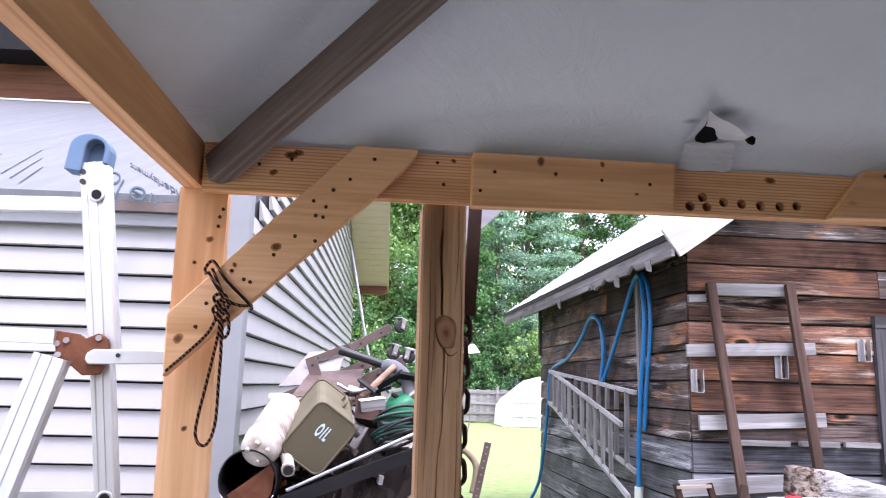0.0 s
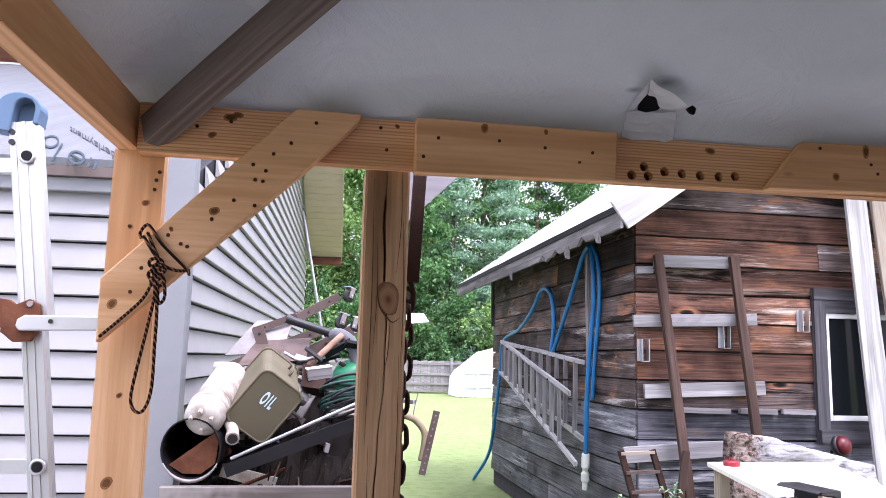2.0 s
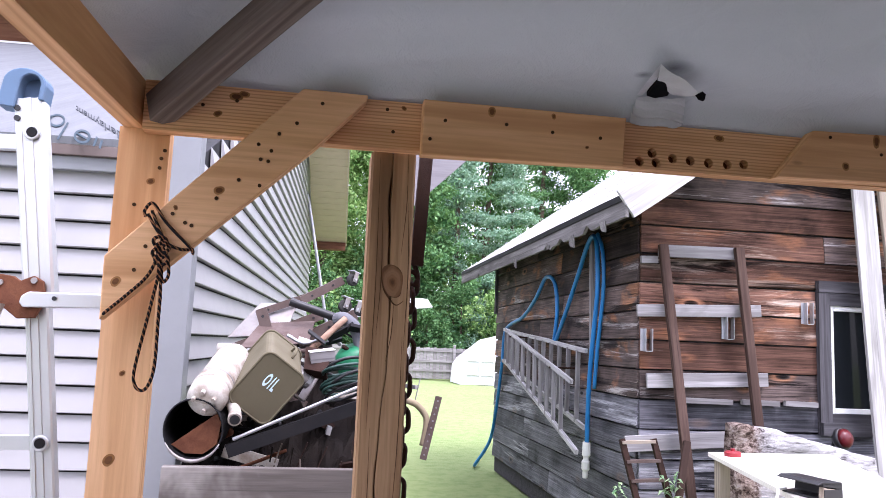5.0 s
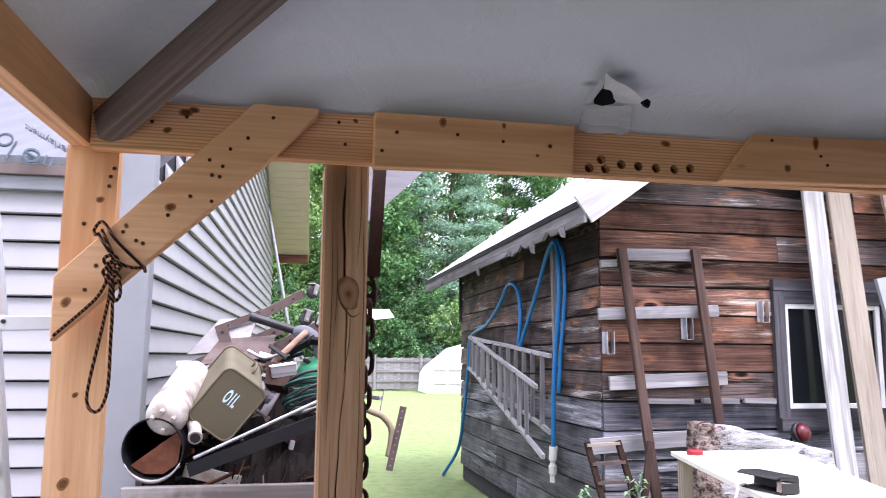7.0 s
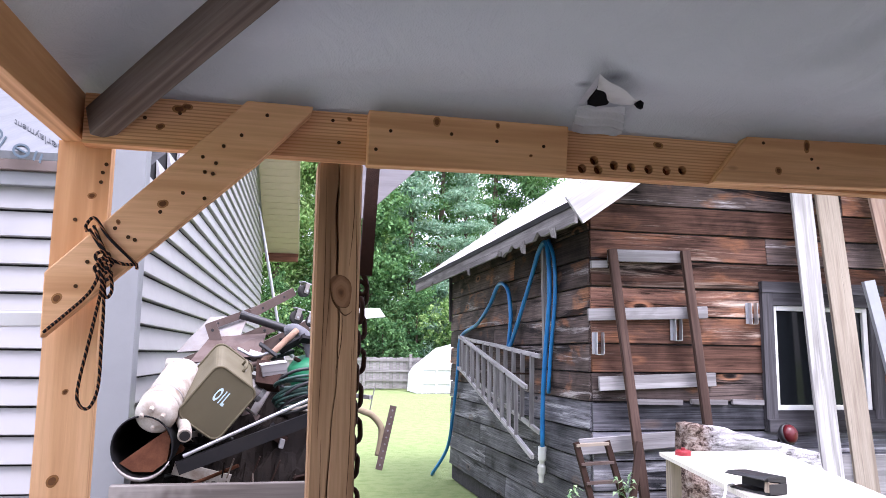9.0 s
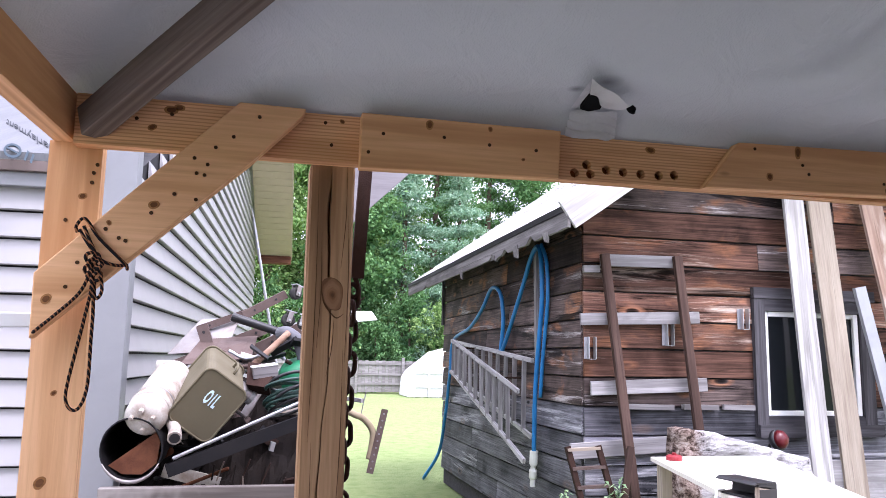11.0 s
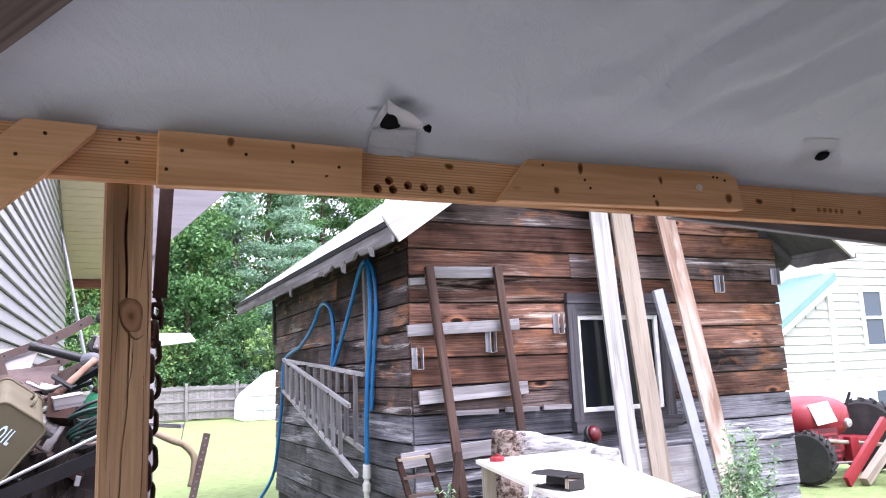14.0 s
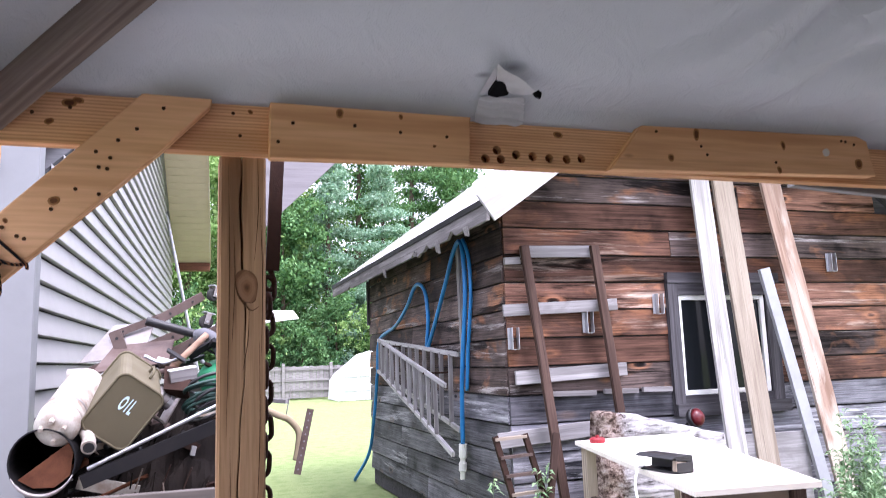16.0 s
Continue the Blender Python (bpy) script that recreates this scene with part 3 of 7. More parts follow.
# the cracked middle post, with its big knot
def cracked_post():
    x0, x1, y0, y1 = -0.7615, -0.6605, BY + 0.042, BY + 0.142
    top = Z0 + 0.001
    bm = bmesh.new()
    nz = 110
    def crack(z):
        return 0.47 + 0.07 * math.sin(z * 5.1) + 0.035 * math.sin(z * 13.0 + 1) + 0.012 * math.sin(z * 41)
    rows = []
    for i in range(nz + 1):
        z = top * i / nz
        c = crack(z)
        w = 0.020 + 0.012 * math.sin(z * 7 + 1.3) if 0.3 < z < 1.86 else 0.008
        us = [0.0, 0.05, 0.25, c - w - 0.02, c - w, c, c + w, c + w + 0.02, 0.8, 0.95, 1.0]
        row = []
        for k, u in enumerate(us):
            y = y0 + (0.022 if k == 5 else 0.001 if k in (4, 6) else 0.006 if k in (0, 10) else 0.0)
            row.append(bm.verts.new((x0 + u * (x1 - x0), y, z)))
        row += [bm.verts.new((x1, y1, z)), bm.verts.new((x0, y1, z))]
        rows.append(row)
    for a, b in zip(rows, rows[1:]):
        m_ = len(a)
        for k in range(m_):
            bm.faces.new((a[k], a[(k + 1) % m_], b[(k + 1) % m_], b[k]))
    bm.faces.new(rows[-1])
    bm.faces.new(rows[0][::-1])
    turn = Matrix.Rotation(radians(-90), 4, "Y")
    for v in bm.verts:
        v.co = turn.inverted() @ v.co
    p = part("middle_post", bm, "post_wood", frame_, "cracked brown treated post with a large knot", m=turn)
    # knot: irregular rings a hair proud of the face
    kz, kx = 1.622, -0.7015
    def ring_of(rx, rz, yy, b):
        return [b.verts.new((kx + rx * math.cos(t_) * (1 + 0.12 * math.sin(3 * t_)) - 0.006 * math.sin(t_), yy, kz + rz * math.sin(t_) * (1 + 0.1 * math.cos(2 * t_)))) for t_ in [2 * math.pi * q / 28 for q in range(28)]]
    for rx, rz, mat, lift in ((0.0235, 0.041, "knot_edge", 0.0006), (0.0225, 0.039, "knot_wood", 0.0009)):
        b = bmesh.new()
        ring, back = ring_of(rx, rz, y0 - lift, b), ring_of(rx, rz, y0 + 0.004, b)
        b.faces.new(ring[::-1])
        for q in range(28):
            b.faces.new((ring[q], ring[(q + 1) % 28], back[(q + 1) % 28], back[q]))
        bmesh.ops.recalc_face_normals(b, faces=b.faces)
        o = part("knot", b, mat)
        o.parent = p
        o.matrix_parent_inverse = turn.inverted()
    # the split that curls round the foot of the knot
    curl = [(kx + dx, y0 - 0.0004, kz + dz) for dx, dz in ((-0.026, 0.03), (-0.0245, 0.008), (-0.018, -0.02), (-0.002, -0.043), (0.011, -0.053), (0.026, -0.044))]
    o = part("check", tubed(curl, lambda q: 0.0006 + 0.0014 * math.sin(q * 3.14), 6, 6), "knot_core")
    o.parent = p
    o.matrix_parent_inverse = turn.inverted()
    # hairline checks beside the main crack
    for xa, za, xb, zb in ((-0.743, 1.30, -0.742, 1.9), (-0.732, 1.50, -0.73, 1.76), (-0.67, 1.47, -0.673, 1.8), (-0.709, 1.44, -0.696, 1.57), (-0.68, 1.1, -0.674, 1.5), (-0.74, 0.9, -0.735, 1.3), (-0.685, 1.68, -0.678, 1.9)):
        b = tubed([(xa, y0, za), ((xa + xb) / 2 + 0.004, y0 - 0.0002, (za + zb) / 2), (xb, y0, zb)], lambda q: 0.0003 + 0.0006 * math.sin(q * 3.14), 6, 5)
        o = part("check", b, "knot_core")
        o.parent = p
        o.matrix_parent_inverse = turn.inverted()


M["knot_edge"] = wood("knot_edge", (0.26, 0.15, 0.085), (0.2, 0.11, 0.06), (0.12, 0.06, 0.034), 0.5)
def make_knot():
    """Dense reddish knot with uneven growth rings round its heart."""
    n = Nodes("knot_wood", 0.6)
    mp = n.t.nodes.new("ShaderNodeMapping")
    c = n.t.nodes.new("ShaderNodeTexCoord")
    n.t.links.new(c.outputs["Object"], mp.inputs[0])
    mp.inputs["Location"].default_value = (0.7015 * 40, 0.0, -1.618 * 25)
    mp.inputs["Scale"].default_value = (40, 0.0, 25)
    v = mp.outputs[0]
    ln = n.t.nodes.new("ShaderNodeVectorMath")
    ln.operation = "LENGTH"
    n.t.links.new(v, ln.inputs[0])
    r = n.math("ADD", ln.outputs["Value"], n.math("MULTIPLY", n.math("SUBTRACT", n.noise(v, 1.6, 4, 0.6), 0.5), 0.5))
    col = n.ramp(r, (0.08, (0.13, 0.065, 0.036)), (0.3, (0.27, 0.145, 0.075)), (0.62, (0.33, 0.19, 0.105)), (0.85, (0.25, 0.135, 0.072)), (1.0, (0.16, 0.085, 0.047)))
    rings = n.math("SINE", n.math("MULTIPLY", r, 34.0))
    col = n.mix(n.math("MULTIPLY", n.ramp(rings, (0.4, 0.0), (0.9, 1.0)), 0.18), col, (0.14, 0.07, 0.04))
    n.bump(r, 0.3, 0.004)
    return n.done(col)


M["knot_wood"] = make_knot()
M["knot_core"] = wood("knot_core", (0.15, 0.08, 0.045), (0.11, 0.058, 0.03), (0.06, 0.03, 0.016), 0.5)
cracked_post()

# slanting knee brace, block and gusset, fixed to the front of the beam
BF = BY - 0.04
brace = part("knee_brace", bevel_all(prism(bmesh.new(), [(-1.288, 1.507), (-0.893, 1.885), (-0.784, 2.001), (-0.78, 2.016), (-0.919, 2.018), (-1.29, 1.636)], BF, BY - 0.002), 0.003),
             "lumber", frame_, "slanting knee brace screwed over post and beam")
screws(brace, [(-0.877, 1.988), (-0.928, 1.94), (-0.963, 1.914), (-0.977, 1.876), (-0.998, 1.856), (-0.982, 1.853), (-1.004, 1.888), (-1.039, 1.809), (-1.081, 1.767), (-1.165, 1.729),
               (-1.139, 1.712), (-1.126, 1.707), (-0.996, 1.8), (-1.212, 1.659), (-1.23, 1.61)], BF)
block = part("beam_block", bevel_all(prism(bmesh.new(), [(-0.66, 1.895), (-0.198, 1.902), (-0.192, 2.017), (-0.659, 2.019)], BF, BY - 0.002), 0.003), "lumber", frame_, "short board screwed over the beam joint")
screws(block, [(-0.61, 1.974), (-0.642, 1.93), (-0.472, 1.977), (-0.366, 1.968), (-0.254, 1.964)], BF)
gusset = part("gusset_board", bevel_all(prism(bmesh.new(), [(0.179, 1.908), (1.04, 1.928), (1.02, 2.028), (0.985, 2.042), (0.276, 2.028)], BF, BY - 0.002), 0.003), "lumber", frame_, "splice board with slanted ends on the beam")
screws(gusset, [(0.318, 2.014), (0.452, 1.982), (0.469, 1.96), (0.69, 1.95), (0.925, 2.024), (0.94, 2.023), (0.97, 2.016)], BF)
part("plug", cyled((0.865, BF - 0.004, 1.987), (0.865, BF + 0.004, 1.987), 0.011, n=10), "ply", gusset)
screws(frame_, [(-1.13, 1.975), (-0.735, 2.0), (-0.72, 1.95), (-1.06, 1.99)], BY)

# side beam towards the camera, the rear frame and the hip rafter
plank("side_beam", (-1.276, BY + 0.042, 1.974), (-1.45, -1.5, 1.974), 0.042, 0.1, "lumber", frame_, "side beam of new lumber")
plank("rear_beam", (-1.43, -1.52, 1.965), (2.2, -1.52, 1.965), 0.038, 0.11, "lumber", frame_)
plank("side_beam", (2.18, BY, 1.965), (2.18, -1.5, 1.965), 0.04, 0.11, "lumber", frame_)
for px in (-1.43, 2.12):
    plank("corner_post", (px, -1.59, 0), (px, -1.59, 1.99), 0.1, 0.1, "lumber", frame_)
plank("hip_rafter", (-1.222, 1.962, 1.955), (0.008, 0.732, 2.655), 0.05, 0.068, "rafter_wood", frame_, "weathered grey hip rafter under the tarp", wob=0.004, seg=8)
plank("hip_rafter", (2.2, 2.0, 1.967), (0.85, 0.65, 2.66), 0.05, 0.09, "rafter_wood", frame_)
plank("ridge_pole", (0.08, 0.62, 2.655), (0.87, 0.62, 2.655), 0.05, 0.07, "rafter_wood", frame_)
for a, b in (((0.1, 0.6, 2.655), (-1.42, -1.5, 2.0)), ((0.85, 0.6, 2.655), (2.18, -1.5, 2.0))):
    plank("rear_rafter", a, b, 0.05, 0.07, "rafter_wood", frame_)


def tarp_height(x, y):
    d = max(0.0, 2.02 - y)
    hip = abs((x + 1.29) - d)
    u = min(1.0, max(0.0, (d - 0.055) / 0.055))
    rise = 0.2 * ((d - 0.278) + math.hypot(d - 0.278, 0.06))
    lift = 0.085 * (1 - math.exp(-(d / 0.15) ** 2)) * math.exp(-(hip / 0.28) ** 2)
    front = 2.020 + 0.10 * d + 0.036 * u * u * (3 - 2 * u) + rise + (lift if x + 1.29 > d else 0.085)
    z = min(front, 2.042 + 0.5 * (x + 1.29 + 0.05 * d), 2.042 + 0.33 * (y + 1.56), 2.042 + 0.5 * (2.24 - x), 2.715)
    z += 0.012 * noise.noise(Vector((x * 1.3, y * 1.6, 3))) + 0.004 * noise.noise(Vector((x * 6, y * 5, 1)))
    # slack folds that run slantwise towards the ridge
    q = 0.80 * x + 0.60 * y + 0.05 * noise.noise(Vector((x * 2, y * 2, 8)))
    fold = math.exp(-((x - 0.66) ** 2) / 0.22 - ((y - 1.45) ** 2) / 0.10)
    q += 0.06 * noise.noise(Vector((x * 3.5, y * 3.5, 5)))
    z -= 0.02 * fold * (0.75 + 0.6 * noise.noise(Vector((x * 2.5, y * 2.5, 2)))) * (math.sin(q * 26) + 0.6 * math.sin(q * 61 + 1))
    fold = math.exp(-((x + 0.8) ** 2) / 0.10 - ((y - 1.82) ** 2) / 0.02)
    z -= 0.006 * fold * math.sin((x * 0.35 + y) * 60)
    fold = math.exp(-((x - 0.1) ** 2) / 0.6 - ((y - 1.1) ** 2) / 0.15)
    return max(2.0215, z - 0.010 * fold * math.sin((0.7 * x + 0.7 * y) * 21))


def tarp_sheet():
    bm = bmesh.new()
    nx, ny = 150, 150
    x0, x1, y0, y1 = -1.302, 2.25, -1.58, 2.004
    g = []
    for i in range(nx + 1):
        row = []
        for j in range(ny + 1):
            y = y0 + (y1 - y0) * (j / ny) ** 0.8
            xa = x0 - 0.05 * (y1 - y)
            x = xa + (x1 - xa) * i / nx
            row.append(bm.verts.new((x, y, tarp_height(x, y))))
        g.append(row)
    for i in range(nx):
        for j in range(ny):
            bm.faces.new((g[i][j], g[i][j + 1], g[i + 1][j + 1], g[i + 1][j]))
    return bm


def tarp_hem():
    """The front hem hangs a little over the outside of the beam."""
    bm = bmesh.new()
    nx = 150
    top = [bm.verts.new((-1.302 + 3.552 * i / nx, 2.004, tarp_height(-1.302 + 3.552 * i / nx, 2.004))) for i in range(nx + 1)]
    hem = [bm.verts.new((v.co.x, v.co.y + 0.001, 1.93 + 0.006 * noise.noise(Vector((v.co.x * 9, 0, 0))))) for v in top]
    for i in range(nx):
        bm.faces.new((top[i], hem[i], hem[i + 1], top[i + 1]))
    return bm


# unseen board walls, added behind and beside to cut light under the tarp
def shade_wall(name, p0, p1, height):
    w = thing(name, "unseen dark board wall added to cut light under the tarp", "wall", kind="structure")
    z = 0.1
    while z < height:
        plank("board", (*p0, z), (*p1, z), 0.03, 0.196, "wall_board", w)
        z += 0.2
    return w


shade_wall("shade_wall_rear", (-2.2, -2.52), (2.75, -2.52), 2.9)
shade_wall("shade_wall_side", (-2.1, -2.48), (-2.1, 0.0), 2.7)
shade_wall("shade_wall_far_side", (2.6, -2.48), (2.6, 1.9), 2.5)

tarp = part("tarp", tarp_sheet(), "tarp", None, smooth=True)
tagged(tarp, "silver-grey tarp stretched over the timber shelter", "tarp")
part("hem", tarp_hem(), "tarp", tarp, smooth=True)

# ---- weathered shed ----
SX0, SX1, SY0, SY1 = 1.3, 4.98, 5.3, 9.65
PITCH = 0.2
EAVE, SLOPE = 2.47, 0.71
WT = EAVE + SLOPE * 0.32 - 0.05   # top of the walls, under the roof
RX = (SX0 + SX1) / 2
shed = thing("shed", "old plank shed of weathered brown and grey boards", "shed")
wall_f = part("wall", boxed(SX0 + 0.02, SX1 - 0.02, SY0 + 0.02, SY0 + 0.08, 0, WT), "shed_trim", shed, "front wall of weathered horizontal boards")
wall_l = part("wall", boxed(SX0 + 0.02, SX0 + 0.08, SY0 + 0.082, SY1, 0, WT), "shed_trim", shed, "side wall of weathered boards")
part("wall", boxed(SX1 - 0.08, SX1, SY0 + 0.082, SY1, 0, WT), "shed_grey", shed)
part("wall", boxed(SX0 + 0.082, SX1 - 0.082, SY1 - 0.06, SY1, 0, WT), "shed_grey", shed)
part("gable", prism(bmesh.new(), [(SX0 + 0.02, WT), (SX1 - 0.02, WT), (RX, WT - 0.02 + SLOPE * (RX - SX0))], SY0 + 0.02, SY0 + 0.08), "shed_trim", shed)
part("gable", prism(bmesh.new(), [(SX0 + 0.02, WT), (SX1 - 0.02, WT), (RX, WT - 0.02 + SLOPE * (RX - SX0))], SY1 - 0.06, SY1), "shed_trim", shed)


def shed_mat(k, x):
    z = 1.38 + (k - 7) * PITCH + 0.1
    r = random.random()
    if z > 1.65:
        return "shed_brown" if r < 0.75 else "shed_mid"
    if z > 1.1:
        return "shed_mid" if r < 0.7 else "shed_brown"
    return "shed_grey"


def lap_board(parent, p0, p1, z, h, mat):
    """One horizontal board, its foot slightly proud of the one below, its edges a little ragged."""
    length = (Vector(p1) - Vector(p0)).length
    bm = board_bm(length, 0.022, h, 0.003, 0.0, max(2, int(length / 0.25)))
    s = random.uniform(0, 90)
    for v in bm.verts:
        low = v.co.z < 0
        v.co.z += noise.noise(Vector((v.co.x * 2.2 + s, 0 if low else 7, s))) * 0.005
        v.co.y += 0.006 if low else -0.006
        v.co.y += noise.noise(Vector((v.co.x * 1.1 + s, 3, s))) * 0.003
    return part("board", bm, mat, parent, m=axis((p0[0], p0[1], z), (p1[0], p1[1], z)))


random.seed(4)
for k in range(1, 21):
    z = 1.38 + (k - 7) * PITCH + PITCH / 2
    if z < 0:
        continue
    xa, xb = SX0, SX1
    if z + 0.1 > WT:
        run = (z + 0.1 - WT) / SLOPE
        xa, xb = SX0 + run, SX1 - run
    if xb - xa < 0.3:
        continue
    cuts = [xa, xb]
    if k in (3, 6, 9, 11, 13):
        cuts.insert(1, xa + (xb - xa) * (0.35 + 0.3 * random.random()))
    if 1.0 < z < 1.95:
        cuts = [xa, 2.66, 3.66, xb]
    for a, b in zip(cuts, cuts[1:]):
        if a == 2.66 and 1.0 < z < 1.95:
            continue
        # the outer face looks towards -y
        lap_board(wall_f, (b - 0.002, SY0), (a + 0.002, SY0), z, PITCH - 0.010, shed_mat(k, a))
    if z < 2.56:
        cut = SY0 + 0.015 + (SY1 - SY0) * (0.3 + 0.4 * random.random())
        for a, b in ((SY0 + 0.012, cut), (cut, SY1)):
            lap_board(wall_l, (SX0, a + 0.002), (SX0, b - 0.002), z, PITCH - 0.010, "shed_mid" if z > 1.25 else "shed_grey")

# the shed's roof: overhanging slopes, fascia, rake boards, rafter tails
OV, RY0, RY1 = 0.32, 4.72, 10.35
roof = part("roof", prism(bmesh.new(), [(SX0 - OV, EAVE - 0.0), (RX, EAVE + SLOPE * (RX - SX0 + OV)), (SX1 + OV, EAVE), (SX1 + OV, EAVE - 0.03), (RX, EAVE + SLOPE * (RX - SX0 + OV) - 0.04), (SX0 - OV, EAVE - 0.03)], RY0 + 0.02, RY1), "shed_trim", shed, "gable roof with pale worn shingles")
run = math.hypot(RX - SX0 + OV, SLOPE * (RX - SX0 + OV))
for side in (-1, 1):
    cx = math.cos(math.atan(SLOPE))
    sn = math.sin(math.atan(SLOPE))
    for i in range(20):
        d = i * run / 20
        bm = bmesh.new()
        n_s = 26
        for j in range(n_s):
            ya, yb = RY0 + (RY1 - RY0) * j / n_s + 0.003, RY0 + (RY1 - RY0) * (j + 1) / n_s - 0.003
            lip = random.uniform(-0.012, 0.006)
            lift = random.uniform(0.004, 0.009)
            pts = []
            for dd, hh in ((d + lip - 0.01, lift + 0.01), (d + run / 20 + 0.03, lift)):
                px = (SX0 - OV) + dd * cx - hh * sn
                pz = EAVE + dd * sn + hh * cx
                px2, pz2 = px + 0.007 * sn, pz - 0.007 * cx
                if side > 0:
                    px, px2 = 2 * RX - px, 2 * RX - px2
                pts += [(px, pz), (px2, pz2)]
            vs = [bm.verts.new((p[0], y, p[1])) for y in (ya, yb) for p in pts]
            for q in ((0, 2, 6, 4), (1, 5, 7, 3), (0, 4, 5, 1), (2, 3, 7, 6), (0, 1, 3, 2), (4, 6, 7, 5)):
                bm.faces.new([vs[t] for t in q])
        bmesh.ops.recalc_face_normals(bm, faces=bm.faces)
        part("shingle_course", bm, "shingle", roof)


def ragged_fascia(x, mat):
    """The eave board: its lower edge splintered and bitten."""
    bm = bmesh.new()
    n = 64
    top, bot = [], []
    rnd = random.Random(5)
    for i in range(n + 1):
        y = RY0 + (RY1 - RY0) * i / n
        d = 0.004 * rnd.random()
        if rnd.random() < 0.035:
            d = 0.06 * rnd.random()
        if rnd.random() < 0.03:
            d = -0.03 * rnd.random()
        top.append((y, EAVE - 0.012 + 0.008 * noise.noise(Vector((y, 0, 0)))))
        bot.append((y, EAVE - 0.155 + d))
    for xx in (x - 0.012, x + 0.012):
        a = [bm.verts.new((xx, y, z)) for y, z in top]
        b = [bm.verts.new((xx, y, z)) for y, z in bot]
        for i in range(n):
            bm.faces.new((a[i], a[i + 1], b[i + 1], b[i]))
        if xx < x:
            fa, fb = a, b
        else:
            for i in range(n):
                bm.faces.new((fb[i], fb[i + 1], b[i + 1], b[i]))
                bm.faces.new((fa[i + 1], fa[i], a[i], a[i + 1]))
            for i in (0, n):
                bm.faces.new((fa[i], fb[i], b[i], a[i]))
    bmesh.ops.recalc_face_normals(bm, faces=bm.faces)
    turn = Matrix.Rotation(radians(90), 4, "Z")
    for v in bm.verts:
        v.co = turn.inverted() @ v.co
    return part("fascia", bm, mat, roof, "splintered grey eave board", m=turn)


ragged_fascia(SX0 - OV - 0.015, "fascia")
# a dark strip along each eave paints the shadow under the shingles
for xx in (SX0 - OV - 0.03, SX1 + OV + 0.03):
    plank("drip_edge", (xx, RY0 + 0.01, EAVE - 0.024), (xx, RY1 - 0.01, EAVE - 0.024), 0.008, 0.046, "steel_dark", roof, "dark strip standing in for the shadow under the shingles", wob=0.003, seg=30)
for k, y in enumerate((5.05, 5.7, 6.3, 7.4)):
    h = 0.05 + 0.035 * math.sin(k * 2.3)
    sh = prism(bmesh.new(), [(y, EAVE - 0.13), (y + 0.11, EAVE - 0.125), (y + 0.085 + 0.02 * math.sin(k), EAVE - 0.15 - h * 0.7), (y + 0.02, EAVE - 0.15 - h)], 0.0, 0.01)
    for v in sh.verts:
        v.co = Vector((SX0 - OV - 0.034 + v.co.y + 0.12 * (EAVE - 0.13 - v.co.z), v.co.x, v.co.z))
    bmesh.ops.recalc_face_normals(sh, faces=sh.faces)
    part("splinter", sh, "fascia", roof, "splintered shard hanging from the eave board")
ragged_fascia(SX1 + OV + 0.015, "fascia")
for s in (-1, 1):
    a = (RX + s * (RX - SX0 + OV + 0.03), RY0, EAVE - 0.075)
    b = (RX, RY0, EAVE - 0.055 + SLOPE * (RX - SX0 + OV))
    plank("rake_board", a, b, 0.026, 0.2, "white_board", roof, "white weathered rake board", wob=0.004, seg=10, up=(-s * 0.6, 0, 0.8))
for i in range(7):
    y = SY0 + 0.1 + i * 0.75
    for s in (-1, 1):
        plank("rafter", (RX + s * (RX - SX0 + OV - 0.02), y, EAVE - 0.075), (RX + s * (RX - SX0 - 0.3), y, EAVE - 0.075 + SLOPE * (OV + 0.28)), 0.045, 0.08, "shed_trim", roof)
for s in (-1, 1):
    plank("rafter", (RX + s * (RX - SX0 + OV - 0.04), RY0 + 0.05, EAVE - 0.08), (RX, RY0 + 0.05, EAVE - 0.08 + SLOPE * (RX - SX0 + OV - 0.04)), 0.045, 0.08, "shed_trim", roof)

# shed window with its dark frame and white sash
win = part("window", boxed(2.735, 3.525, SY0 + 0.085, SY0 + 0.09, 1.12, 1.885), "black", shed, "small dark window with a white sash in a grey timber frame")
for a, b, w in (((2.666, 1.06), (2.666, 1.97), 0.09), ((3.578, 1.06), (3.578, 1.97), 0.1)):
    plank("window_frame", (a[0], SY0 - 0.03, a[1]), (b[0], SY0 - 0.03, b[1]), 0.04, w, "shed_trim", win, up=(1, 0, 0))
plank("window_frame", (2.62, SY0 - 0.034, 2.012), (3.66, SY0 - 0.034, 2.012), 0.045, 0.08, "shed_trim", win)
plank("window_frame", (2.712, SY0 - 0.03, 1.925), (3.527, SY0 - 0.03, 1.925), 0.035, 0.09, "shed_trim", win)
plank("window_frame", (2.712, SY0 - 0.03, 1.09), (3.527, SY0 - 0.03, 1.09), 0.035, 0.06, "shed_trim", win)
plank("window_sill", (2.62, SY0 - 0.045, 1.016), (3.66, SY0 - 0.045, 1.016), 0.07, 0.088, "shed_trim", win)
for x0, x1, z0, z1 in ((2.713, 2.748, 1.122, 1.878), (3.48, 3.52, 1.122, 1.878), (2.7485, 3.4795, 1.842, 1.878), (2.7485, 3.4795, 1.122, 1.158)):
    part("sash", boxed(x0, x1, SY0 - 0.03, SY0 + 0.004, z0, z1, 0.004), "white_trim", win)
part("pane", boxed(2.7485, 3.4795, SY0 - 0.006, SY0 - 0.002, 1.1585, 1.8415), "dark_glass", win)

